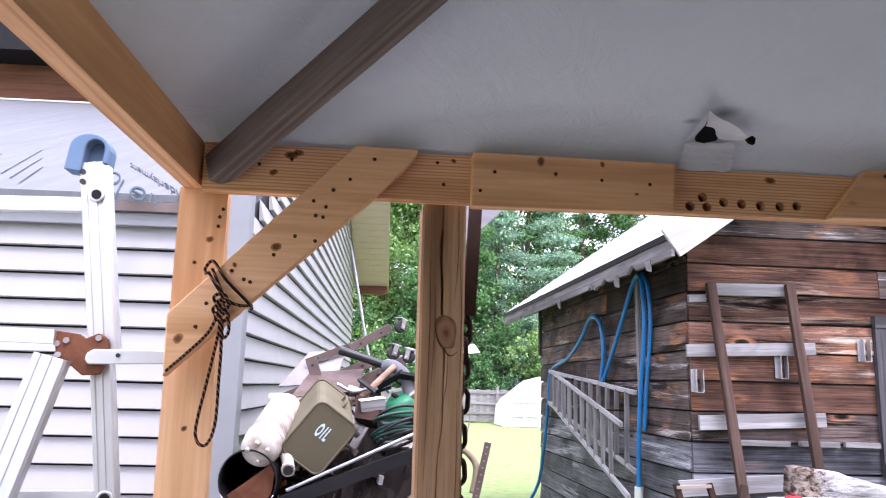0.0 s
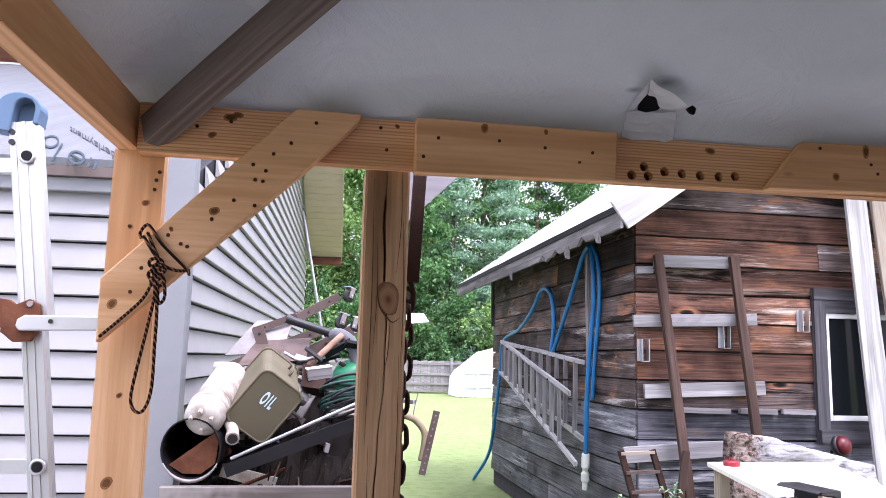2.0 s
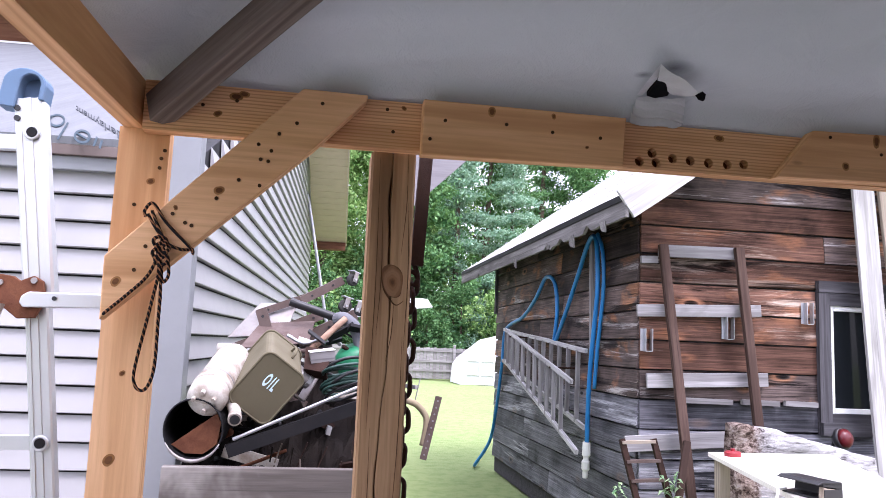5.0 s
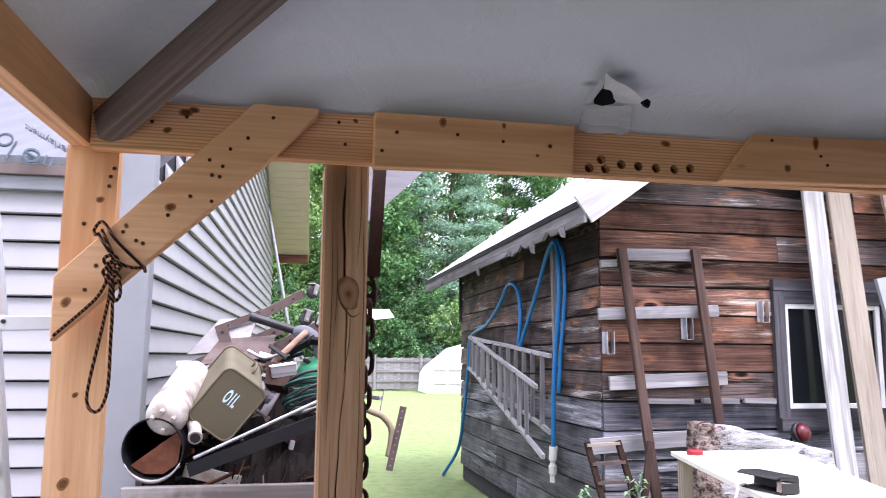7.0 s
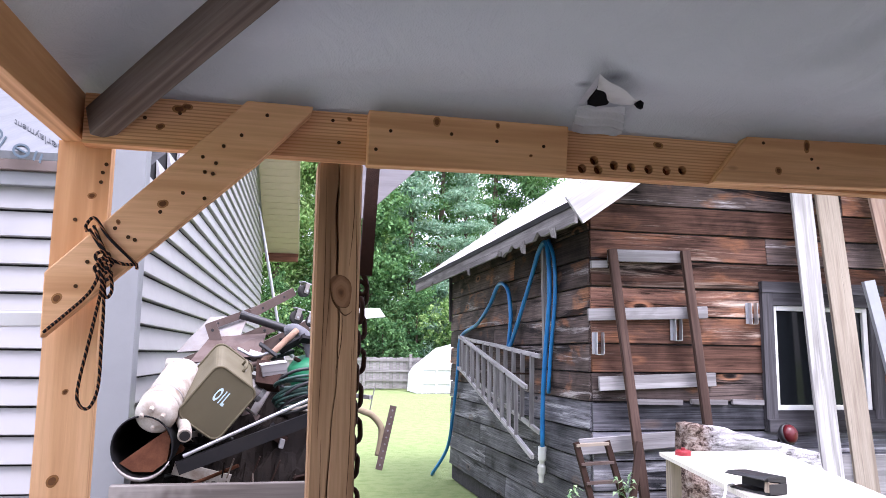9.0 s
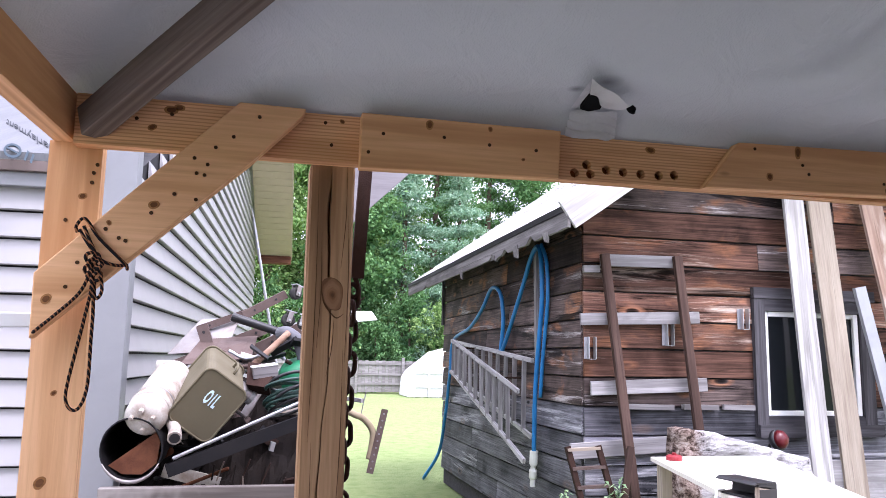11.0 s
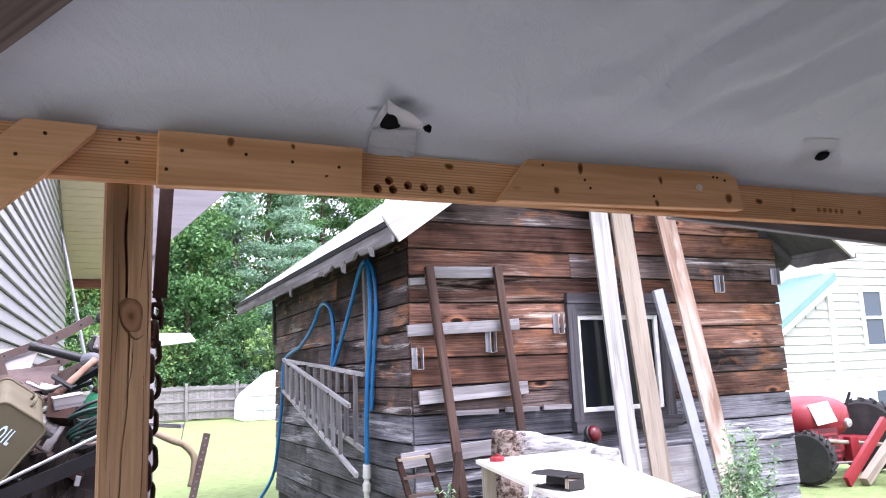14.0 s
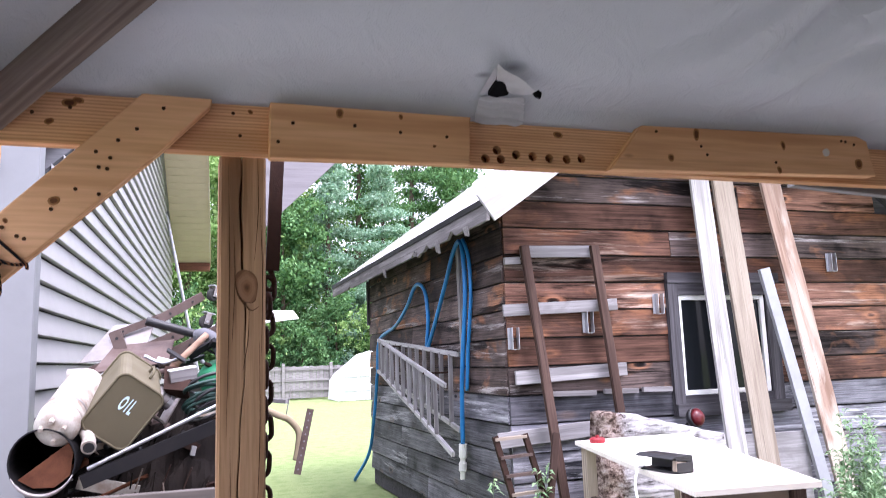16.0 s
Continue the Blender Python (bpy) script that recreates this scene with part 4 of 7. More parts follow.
# ---- grey house beside the shelter ----
HM = Matrix.Translation((-1.388, 3.42, 0)) @ Matrix.Rotation(radians(-2.1), 4, "Z")
house = thing("house", "house with pale grey vinyl siding and a half-finished roof", "house", HM)
HL, HW = 8.2, 6.0
RIDGE_Y, RIDGE_Z, BACK_Z, FRONT_Z = 4.85, 4.30, 2.94, 2.178
turn = Matrix.Rotation(radians(90), 4, "Z")
# near-black cores show in the course gaps and paint the lap shadows
core_s = part("wall", prism(bmesh.new(), [(0.0, 0.0), (HL, 0), (HL, BACK_Z), (RIDGE_Y, RIDGE_Z), (0, FRONT_Z - 0.02)], 0.02, 0.2, m=turn), "steel_dark", house, "gable wall clad in pale grey lap siding")
core_f = part("wall", boxed(-HW, -0.201, 0.02, 0.16, 0, FRONT_Z - 0.03), "steel_dark", house, "front wall clad in pale grey lap siding")
part("wall", boxed(-HW, -0.2, HL - 0.15, HL, 0, BACK_Z), "vinyl", house)
EXPO = 0.1055


def course_bm(length, h):
    """One course of lap siding along x, its foot standing out towards -y."""
    prof = [(0.0, h - 0.011), (-0.004, h - 0.011), (-0.023, 0.010), (-0.025, 0.0), (-0.021, -0.003), (-0.003, -0.004)]
    bm = bmesh.new()
    a = [bm.verts.new((0, y, z)) for y, z in prof]
    b = [bm.verts.new((length, y, z)) for y, z in prof]
    for i in range(len(prof)):
        j = (i + 1) % len(prof)
        bm.faces.new((a[i], a[j], b[j], b[i]))
    bm.faces.new(a[::-1])
    bm.faces.new(b)
    bmesh.ops.recalc_face_normals(bm, faces=bm.faces)
    return bm


z = 0.331
while z < RIDGE_Z - 0.1:
    top = z + EXPO
    ya = 0.075 if top < FRONT_Z else (top - FRONT_Z) / (RIDGE_Z - FRONT_Z) * RIDGE_Y
    yb = HL if top < BACK_Z else HL - (top - BACK_Z) / (RIDGE_Z - BACK_Z) * (HL - RIDGE_Y)
    if yb - ya > 0.3:
        part("siding_course", course_bm(yb - ya, EXPO), "vinyl", core_s, m=Matrix.Translation((-0.017, ya, z)) @ turn)
    if top < FRONT_Z - 0.02:
        part("siding_course", course_bm(HW - 0.192, EXPO), "vinyl", core_f, m=Matrix.Translation((-HW, 0.017, z)))
    z += EXPO
part("corner_block", boxed(-0.2, -0.025, 0.022, 0.2, 0.36, 2.16), "steel_dark", house)
part("corner_trim", bevel_all(prism(bmesh.new(), [(-0.19, 0.0), (-0.19, -0.018), (0.02, -0.018), (0.02, 0.075), (0.0, 0.075), (0.0, 0.0)], 0.1, 2.34, m=Matrix(((1, 0, 0, 0), (0, 0, 1, 0), (0, 1, 0, 0), (0, 0, 0, 1)))), 0.004), "vinyl_trim", house, "grey corner trim")
part("foundation", boxed(-HW, -0.02, 0.03, HL - 0.02, -0.1, 0.35), "concrete", house)
part("starter_trim", boxed(-HW, -0.192, -0.03, 0.02, FRONT_Z - 0.075, FRONT_Z - 0.02, 0.004), "vinyl_trim", house)
M["eave_brown"] = painted("grey_brown_eave", (0.17, 0.135, 0.125), 0.6, dirt=0.4)
part("eave_board", boxed(-HW, -0.15, -0.05, 0.02, FRONT_Z - 0.02, FRONT_Z + 0.022, 0.003), "eave_brown", house, "narrow grey-brown eave board")


def slope_slab(y0, z0, y1, z1, x0, x1, thick):
    return prism(bmesh.new(), [(y0, z0), (y1, z1), (y1, z1 + thick), (y0, z0 + thick)], -x1, -x0, m=turn)


roof_f = part("roof", slope_slab(-0.05, FRONT_Z + 0.022, RIDGE_Y, RIDGE_Z + 0.03, -HW, -0.12, 0.03), "wrap", house, "front roof slope covered in white underlayment sheet")
roof_b = part("roof", slope_slab(HL + 0.15, BACK_Z + 0.0, RIDGE_Y, RIDGE_Z + 0.03, -HW, 0.51, 0.05), "shingle", house)
# cream soffit panels under the rear rake
n_p = 24
for i in range(n_p):
    t0, t1 = i / n_p, (i + 0.94) / n_p
    ya, yb = HL - (HL - RIDGE_Y) * t0, HL - (HL - RIDGE_Y) * t1
    za, zb = BACK_Z - 0.01 + (RIDGE_Z - BACK_Z) * t0, BACK_Z - 0.01 + (RIDGE_Z - BACK_Z) * t1
    part("soffit_panel", prism(bmesh.new(), [(ya, za), (yb, zb), (yb, zb + 0.015), (ya, za + 0.015)], -0.50, -0.022, m=turn), "soffit", roof_b)
part("rake_trim", slope_slab(HL + 0.14, BACK_Z - 0.06, RIDGE_Y, RIDGE_Z - 0.03, 0.502, 0.515, 0.06), "soffit", roof_b)
part("eave_end", boxed(0.03, 0.50, HL - 0.02, HL + 0.16, BACK_Z - 0.12, BACK_Z - 0.012, 0.004), "brown_paint", roof_b, "brown boxed eave end")
# upper roof edge in brown boards behind the ridge
part("dormer_board", boxed(-HW, -0.9, RIDGE_Y + 0.1, RIDGE_Y + 0.2, RIDGE_Z - 0.1, RIDGE_Z + 0.5), "brown_paint", house, "brown stained board on the upper roof edge")
part("dormer_eave", boxed(-HW, -0.7, RIDGE_Y - 0.3, RIDGE_Y + 0.6, RIDGE_Z + 0.501, RIDGE_Z + 0.95), "steel_dark", house)

# ---- fence and woods ----
fence = thing("fence", "grey weathered board fence across the end of the lawn", "fence")
FY = 33.0
picket_me = [ob.data for ob in (part("picket", boxed(0, 0.135, 0, 0.02, 0.05, 1.36 + dz), "fence_wood", fence, m=pose(-10.0 + 0.145 * k, FY, 0)) for k, dz in enumerate((0.0, 0.018, -0.014)))]
for k in range(3, 179):
    ob = new("picket", picket_me[(k * 7 + k // 5) % 3])
    ob.matrix_basis = pose(-10.0 + 0.145 * k, FY, 0)
    ob.parent = fence
for x in range(-10, 17, 2):
    part("post", boxed(x + 0.75, x + 0.87, FY - 0.12, FY - 0.005, 0, 1.5, 0.01), "fence_wood", fence)
for zz in (0.35, 0.75, 1.2):
    part("rail", boxed(-10, 16, FY - 0.05, FY - 0.004, zz, zz + 0.09), "fence_wood", fence)


def leaf_mesh(centres, size, flat, seed, aspect=1.0):
    rs = np.random.RandomState(seed)
    n = len(centres)
    d1 = rs.normal(size=(n, 3))
    d1 /= np.linalg.norm(d1, axis=1)[:, None]
    d2 = rs.normal(size=(n, 3))
    d2 -= d1 * (d1 * d2).sum(1)[:, None]
    d2 /= np.linalg.norm(d2, axis=1)[:, None]
    s = 0.72 * size * rs.uniform(0.6, 1.3, n)[:, None]
    a, b = d1 * s, d2 * s * 0.55 * aspect
    v = np.stack([centres - a, centres - b * 0.9 + a * 0.1, centres + a, centres + b], 1).reshape(-1, 3)
    f = np.arange(4 * n).reshape(-1, 4)
    me = bpy.data.meshes.new("crown")
    me.from_pydata(v.tolist(), [], f.tolist())
    return me


def tree(x, y, h, w, leaf, seed, conifer=False, count=5000, size=0.14, low=0.0, label=""):
    rs = np.random.RandomState(seed)
    t = thing("tree", label, "tree", Matrix.Translation((x, y, 0)), group="woods behind the lawn")
    bm = bmesh.new()
    lean = rs.uniform(-0.04, 0.04, 2) * h
    tube(bm, [(lean[0] * q, lean[1] * q, h * 0.95 * q) for q in (0, 0.15, 0.3, 0.5, 0.7, 0.85, 1.0)], lambda q: 0.02 * h * (1.02 - q), 8)
    pts = []
    limbs = 26 if conifer else 18
    for i in range(limbs):
        q = low + (1 - low) * (i + rs.uniform(0, 1)) / limbs
        ang = rs.uniform(0, 6.28)
        base = Vector((lean[0] * q, lean[1] * q, h * q * 0.95))
        if conifer:
            reach = w * (1.05 - q) * rs.uniform(0.75, 1.15)
            tip = base + Vector((math.cos(ang) * reach, math.sin(ang) * reach, -0.08 * reach))
        else:
            reach = w * math.sqrt(max(0.05, 1 - (2 * (q - low) / (1 - low) - 0.85) ** 2 / 1.6)) * rs.uniform(0.55, 1.15)
            tip = base + Vector((math.cos(ang) * reach, math.sin(ang) * reach, rs.uniform(0.1, 0.5) * reach))
        tube(bm, [base, base.lerp(tip, 0.5) + Vector((0, 0, 0.08 * reach)), tip], lambda u: 0.006 * h * (1.05 - u) * (1.1 - q), 5)
        m_ = int(1.75 * count) // limbs
        u = rs.uniform(0.15, 1.05, m_)[:, None]
        line = np.array(base)[None] * (1 - u) + np.array(tip)[None] * u
        spread = (0.30 if not conifer else 0.16) * reach + 0.25
        blob = rs.normal(size=(m_, 3)) * np.array([spread, spread, spread * (0.75 if not conifer else 0.4)]) * 0.6
        loose = line + blob
        # two leaves in three gather in tufts
        tufts = loose[:10]
        pick = rs.randint(0, 10, m_)
        tuft = tufts[pick] + rs.normal(size=(m_, 3)) * np.array([1, 1, 0.7 if not conifer else 0.45]) * 0.02 * h
        pts.append(np.where((rs.uniform(size=m_) < 0.66)[:, None], tuft, loose))
    part("trunk", bm, "bark", t, smooth=True)
    me = leaf_mesh(np.concatenate(pts), size, 0, seed, 0.5 if conifer else 1.0)
    me.materials.append(M[leaf])
    crown = new("crown", me)
    crown.parent = t
    return t


LEAFY = "broadleaf tree with a dense green crown"
PINE = "tall conifer with blue-green needles"
rs_ = np.random.RandomState(3)
tree(3.2, 36, 9, 2.6, "leaf_b", 1, count=18000, label=LEAFY)
tree(5.6, 38, 13, 3.0, "leaf_pine", 2, True, count=24000, size=0.145, label=PINE)
tree(8.2, 37, 12, 2.8, "leaf_pine", 3, True, count=22000, size=0.145, label=PINE)
tree(1.2, 40, 15, 3.6, "leaf_a", 4, count=22000, size=0.158, label=LEAFY)
tree(6.6, 43, 17, 3.4, "leaf_b", 5, True, count=20000, size=0.172, label=PINE)
tree(10.5, 41, 17, 3.4, "leaf_b", 6, True, count=20000, size=0.172, label=PINE)
tree(3.6, 45, 16, 4.0, "leaf_a", 7, count=20000, size=0.172, label=LEAFY)
tree(-1.2, 37, 13, 3.2, "leaf_a", 8, count=18000, size=0.145, label=LEAFY)
tree(-3.8, 39, 14, 3.4, "leaf_a", 9, count=16000, size=0.158, label=LEAFY)
tree(13.5, 42, 16, 3.6, "leaf_b", 10, count=16000, size=0.172, label=LEAFY)
tree(-6.5, 42, 15, 3.6, "leaf_b", 11, count=14000, size=0.185, label=LEAFY)
tree(0.0, 47, 19, 4.0, "leaf_b", 12, True, count=16000, size=0.198, label=PINE)
tree(9.0, 48, 19, 4.2, "leaf_b", 13, count=16000, size=0.198, label=LEAFY)
# undergrowth along the fence
for i in range(9):
    tree(-2.5 + i * 1.6, 34.6 + 0.8 * (i % 2), 3.2 + (i * 7 % 4) * 0.5, 1.5, "leaf_b" if i % 3 else "leaf_a", 30 + i, count=5200, size=0.099, label="leafy bush behind the fence")

# ---- things on and beside the shed ----
# brown-railed ladder with grey boards for rungs
lad = thing("wall_ladder", "old ladder with brown rails and grey board rungs against the shed", "ladder")
for a, b in (((1.425, 5.205, 2.235), (1.655, 5.11, 0.0)), ((1.985, 5.205, 2.245), (2.175, 5.11, 0.0))):
    plank("rail", a, b, 0.04, 0.062, "ladder_wood", lad, up=(1, 0, 0), wob=0.003, seg=6)
for xa, xb, za, zb, h in ((1.41, 2.0, 2.195, 2.205, 0.085), (1.258, 2.168, 1.775, 1.812, 0.085), (1.33, 2.215, 1.305, 1.34, 0.095), (1.18, 1.98, 0.885, 0.935, 0.105)):
    plank("rung", (xa, 5.245, za), (xb, 5.245, zb), 0.025, h, "plank_grey", lad, "grey board rung", wob=0.003, seg=5)
for xa, xb in ((1.6, 1.96), (2.03, 2.31), (2.35, 2.6)):
    ob = plank("cleat", (xa, 5.262, 1.183), (xb, 5.262, 1.178), 0.03, 0.035, "plank_grey")
    tagged(ob, "short grey cleat nailed to the shed wall", "cleat", group="cleats on the shed")
tagged(plank("cleat", (1.29, 5.262, 2.128), (1.41, 5.262, 2.135), 0.03, 0.05, "plank_grey"), "short grey cleat nailed to the shed wall", "cleat", group="cleats on the shed")

# galvanised joist hangers nailed to the wall
def hanger(x, z):
    h = thing("joist_hanger", "shiny galvanised joist hanger nailed to the shed boards", "bracket", pose(x, 5.276, z), group="hangers on the shed")
    for dx in (-0.028, 0.02):
        bm = boxed(dx, dx + 0.004, -0.045, 0.0, -0.075, 0.075)
        part("cheek", bm, "galv", h)
        b = boxed(dx - (0.02 if dx < 0 else -0.004), dx + (0.0 if dx < 0 else 0.024), -0.003, 0.0, -0.075, 0.075)
        part("flange", b, "galv", h)
    part("seat", boxed(-0.024, 0.02, -0.045, 0.0, -0.079, -0.0755), "galv", h)
    for dz in (-0.05, 0.0, 0.05):
        part("dimple", cyled((0.036, -0.006, dz), (0.036, -0.002, dz), 0.006, n=8), "steel_grey", h)


for x, z in ((1.345, 1.58), (1.94, 1.685), (2.545, 1.815), (4.24, 2.145), (4.93, 2.22)):
    hanger(x, z)

M["strip_paint"] = painted("chalky_strip", (0.35, 0.362, 0.38), 0.6, dirt=0.5, dirt_color=(0.25, 0.25, 0.26))
# boards that lean against the gable
for p0, p1, w, mat, lab in (((3.026, 5.06, 0.0), (2.876, 5.14, 3.1), 0.165, "white_board", "long white-washed board leaning on the shed"),
                            ((3.307, 5.06, 0.0), (3.081, 5.14, 3.1), 0.185, "pale_board", "long pale rough board leaning on the shed"),
                            ((4.027, 5.06, 0.0), (3.508, 5.14, 3.1), 0.185, "red_board", "long board with worn reddish paint leaning on the shed")):
    tagged(plank("leaning_board", p0, p1, 0.028, w, mat, up=(1, 0, 0), wob=0.005, seg=14), lab, "board", group="leaning boards")
tagged(plank("metal_strip", (3.815, 5.02, 0.0), (3.418, 5.12, 2.07), 0.03, 0.095, "strip_paint", up=(1, 0, 0)), "pale metal strip leaning on the shed", "strip", group="leaning boards")
tagged(plank("wide_board", (2.35, 5.1, 0.55), (3.66, 5.1, 0.55), 0.03, 0.55, "plank_grey", wob=0.004, seg=8), "wide grey board standing behind the table", "board")
tagged(plank("prop_board", (2.4, 5.1, 0.0), (2.42, 5.1, 0.272), 0.06, 0.08, "plank_grey", up=(1, 0, 0)), "short grey prop under the wide board", "board")
tagged(plank("prop_board", (3.55, 5.1, 0.0), (3.55, 5.1, 0.272), 0.06, 0.08, "plank_grey", up=(1, 0, 0)), "short grey prop under the wide board", "board")


# rough slab with bark
def bark_slab():
    bm = bmesh.new()
    nx, nz = 30, 30
    for side, y in ((0, 4.70), (1, 4.86)):
        g = []
        for i in range(nx + 1):
            u = i / nx
            x = 1.68 + 0.95 * u
            top = 1.075 - 0.03 * u - 0.19 * max(0, u - 0.18) + 0.02 * noise.noise(Vector((u * 9, 1, 0)))
            col = []
            for j in range(nz + 1):
                z = top * j / nz
                p = Vector((x * 7, z * 7, y))
                d = 0.05 * noise.noise(p) + 0.025 * noise.noise(p * 3) + 0.012 * noise.noise(p * 8)
                col.append(bm.verts.new((x + 0.02 * noise.noise(Vector((z * 8, 4, side))), y + (d if side == 0 else 0), z)))
            g.append(col)
        for i in range(nx):
            for j in range(nz):
                f = (g[i][j], g[i + 1][j], g[i + 1][j + 1], g[i][j + 1])
                bm.faces.new(f if side == 0 else f[::-1])
        if side == 0:
            front = g
        else:
            for j in range(nz):
                bm.faces.new((front[0][j], front[0][j + 1], g[0][j + 1], g[0][j]))
                bm.faces.new((front[nx][j + 1], front[nx][j], g[nx][j], g[nx][j + 1]))
            for i in range(nx):
                bm.faces.new((front[i][nz], front[i + 1][nz], g[i + 1][nz], g[i][nz]))
    n = Nodes("flaking_bark", 0.9)
    v = n.coord((1, 1, 1))
    f = n.noise(n.coord((1.0, 1.0, 1.6)), 16, 7, 0.75, 0.3)
    n.bump(f, 0.9, 0.03)
    bark = n.ramp(f, (0.36, (0.018, 0.012, 0.011)), (0.46, (0.13, 0.09, 0.075)), (0.56, (0.38, 0.30, 0.26)), (0.7, (0.6, 0.53, 0.49)))
    streak = n.noise(n.coord((2.2, 9, 22)), 1.0, 7, 0.72, 0.9)
    bare = n.ramp(streak, (0.34, (0.02, 0.018, 0.018)), (0.43, (0.30, 0.285, 0.285)), (0.55, (0.55, 0.535, 0.54)), (0.7, (0.72, 0.70, 0.70)))
    sp = n.t.nodes.new("ShaderNodeSeparateXYZ")
    n.t.links.new(v, sp.inputs[0])
    ragged = n.math("ADD", n.math("MULTIPLY", n.math("SUBTRACT", f, 0.5), 0.35), sp.outputs["X"])
    M["slab"] = n.done(n.mix(n.ramp(n.math("MULTIPLY", n.math("SUBTRACT", ragged, 1.78), 12.0, True), (0.0, 0.0), (1.0, 1.0)), bark, bare))
    return tagged(part("bark_slab", bm, "slab", smooth=True), "rough wood slab with flaking bark", "slab")


bark_slab()

# red round lamp on the wide board
lamp = thing("red_lamp", "round dark red trailer lamp lying by the shed", "lamp", pose(2.585, 4.97, 0.985, 75, 0, 20))
part("lens", lathe(bmesh.new(), [(0.0, 0.05), (0.035, 0.045), (0.058, 0.025), (0.065, 0.0), (0.0, -0.001)], 20), "red_dark", lamp, smooth=True)
part("rim", lathe(bmesh.new(), [(0.064, 0.002), (0.074, 0.0), (0.07, -0.03), (0.04, -0.06), (0.0, -0.06)], 20), "black", lamp, smooth=True)
part("mount", cyled((0, 0, -0.06), (0.0, -0.1, -0.16), 0.012), "black", lamp)

# work table: a pale board on posts
TZ = 0.95
tab = thing("work_table", "pale plywood board on rough posts as an outdoor table", "table")
bm = bmesh.new()
corners = [(0.918, 2.712), (1.445, 2.662), (2.09, 4.425), (1.337, 4.424)]
lo = [bm.verts.new((x, y, TZ - 0.022)) for x, y in corners]
hi = [bm.verts.new((x, y, TZ)) for x, y in corners]
bm.faces.new(lo[::-1])
bm.faces.new(hi)
for i in range(4):
    j = (i + 1) % 4
    bm.faces.new((lo[i], lo[j], hi[j], hi[i]))
part("tabletop", bevel_all(bm, 0.003), "ply", tab)
for x, y in ((1.36, 4.31), (0.985, 2.82), (1.41, 2.77), (1.97, 4.32)):
    plank("leg", (x, y, 0), (x, y, TZ - 0.022), 0.06, 0.06, "pale_board" if y > 3 else "ladder_wood", tab, up=(1, 0, 0))
plank("rail", (1.0, 2.83, 0.88), (1.40, 2.78, 0.88), 0.03, 0.06, "pale_board", tab)
plank("rail", (0.99, 2.85, 0.62), (1.36, 4.28, 0.62), 0.03, 0.07, "ladder_wood", tab)

bb = thing("black_case", "gaping black plastic case with a tan end on the table", "case", pose(1.112, 3.172, TZ + 0.001, 0, 0, 9.8) @ Matrix.Diagonal((0.9, 0.95, 0.88, 1)))
bm = prism(bmesh.new(), [(-0.055, 0), (0.055, 0), (0.058, 0.072), (-0.05, 0.072), (-0.05, 0.062), (0.02, 0.054), (0.015, 0.014), (-0.055, 0.01)], -0.11, 0.11)
part("shell", bevel_all(bm, 0.002), "black", bb)
part("lid", bevel_all(prism(bmesh.new(), [(-0.075, 0.066), (-0.06, 0.0725), (0.056, 0.0725), (0.05, 0.08), (-0.055, 0.082), (-0.078, 0.071)], -0.112, 0.115), 0.002), "black", bb)
part("tan_end", bevel_all(prism(bmesh.new(), [(-0.052, 0.0105), (0.012, 0.0145), (0.016, 0.05), (-0.02, 0.052), (-0.048, 0.06)], -0.114, -0.086), 0.004), "pale_board", bb, "torn tan cardboard end")
part("end_cap", boxed(-0.05, 0.05, -0.118, -0.1145, 0.004, 0.05, 0.001), "black", bb)
cable = tagged(part("cable", tubed([(1.06, 3.26, TZ + 0.014), (1.02, 3.25, TZ + 0.012), (0.985, 3.2, TZ + 0.006), (0.955, 3.16, 0.85), (0.985, 3.03, 0.5), (1.0, 3.1, 0.1), (1.2, 3.2, 0.045)], 0.006), "white_trim", smooth=True),
               "pale cable trailing from the case off the table", "cable")
cap = thing("red_puck", "small red plastic disc on the table corner", "disc", pose(1.40, 4.27, TZ + 0.001))
part("disc", lathe(bmesh.new(), [(0.0, 0.0), (0.045, 0.0), (0.045, 0.02), (0.035, 0.028), (0.0, 0.028)], 16), "red_paint", cap)
part("knob", lathe(bmesh.new(), [(0.0, 0.028), (0.012, 0.028), (0.012, 0.04), (0.0, 0.042)], 10), "red_paint", cap)

# rusty rack and a leaning stick under the ladder
rack = thing("rusty_rack", "small rusty slatted rack leaning at the shed's corner", "rack")
for a, b in (((1.06, 5.0, 0.945), (1.27, 4.86, 0.0)), ((1.27, 5.0, 0.95), (1.5, 4.86, 0.0))):
    plank("rail", a, b, 0.03, 0.035, "rust_dark", rack, up=(1, 0, 0))
for i in range(8):
    q = i * 0.115
    z = 0.925 - q
    dx, dy = 0.222 * q, -0.148 * q
    plank("slat", (1.055 + dx, 4.99 + dy, z), (1.275 + dx, 4.99 + dy, z + 0.01), 0.04, 0.018, "rust_flat" if i % 3 else "pale_board", rack)
tagged(plank("stick", (1.50, 5.0, 0.94), (1.25, 4.8, 0.0), 0.03, 0.04, "ladder_wood", up=(1, 0, 0)), "brown stick leaning on the ladder", "stick")

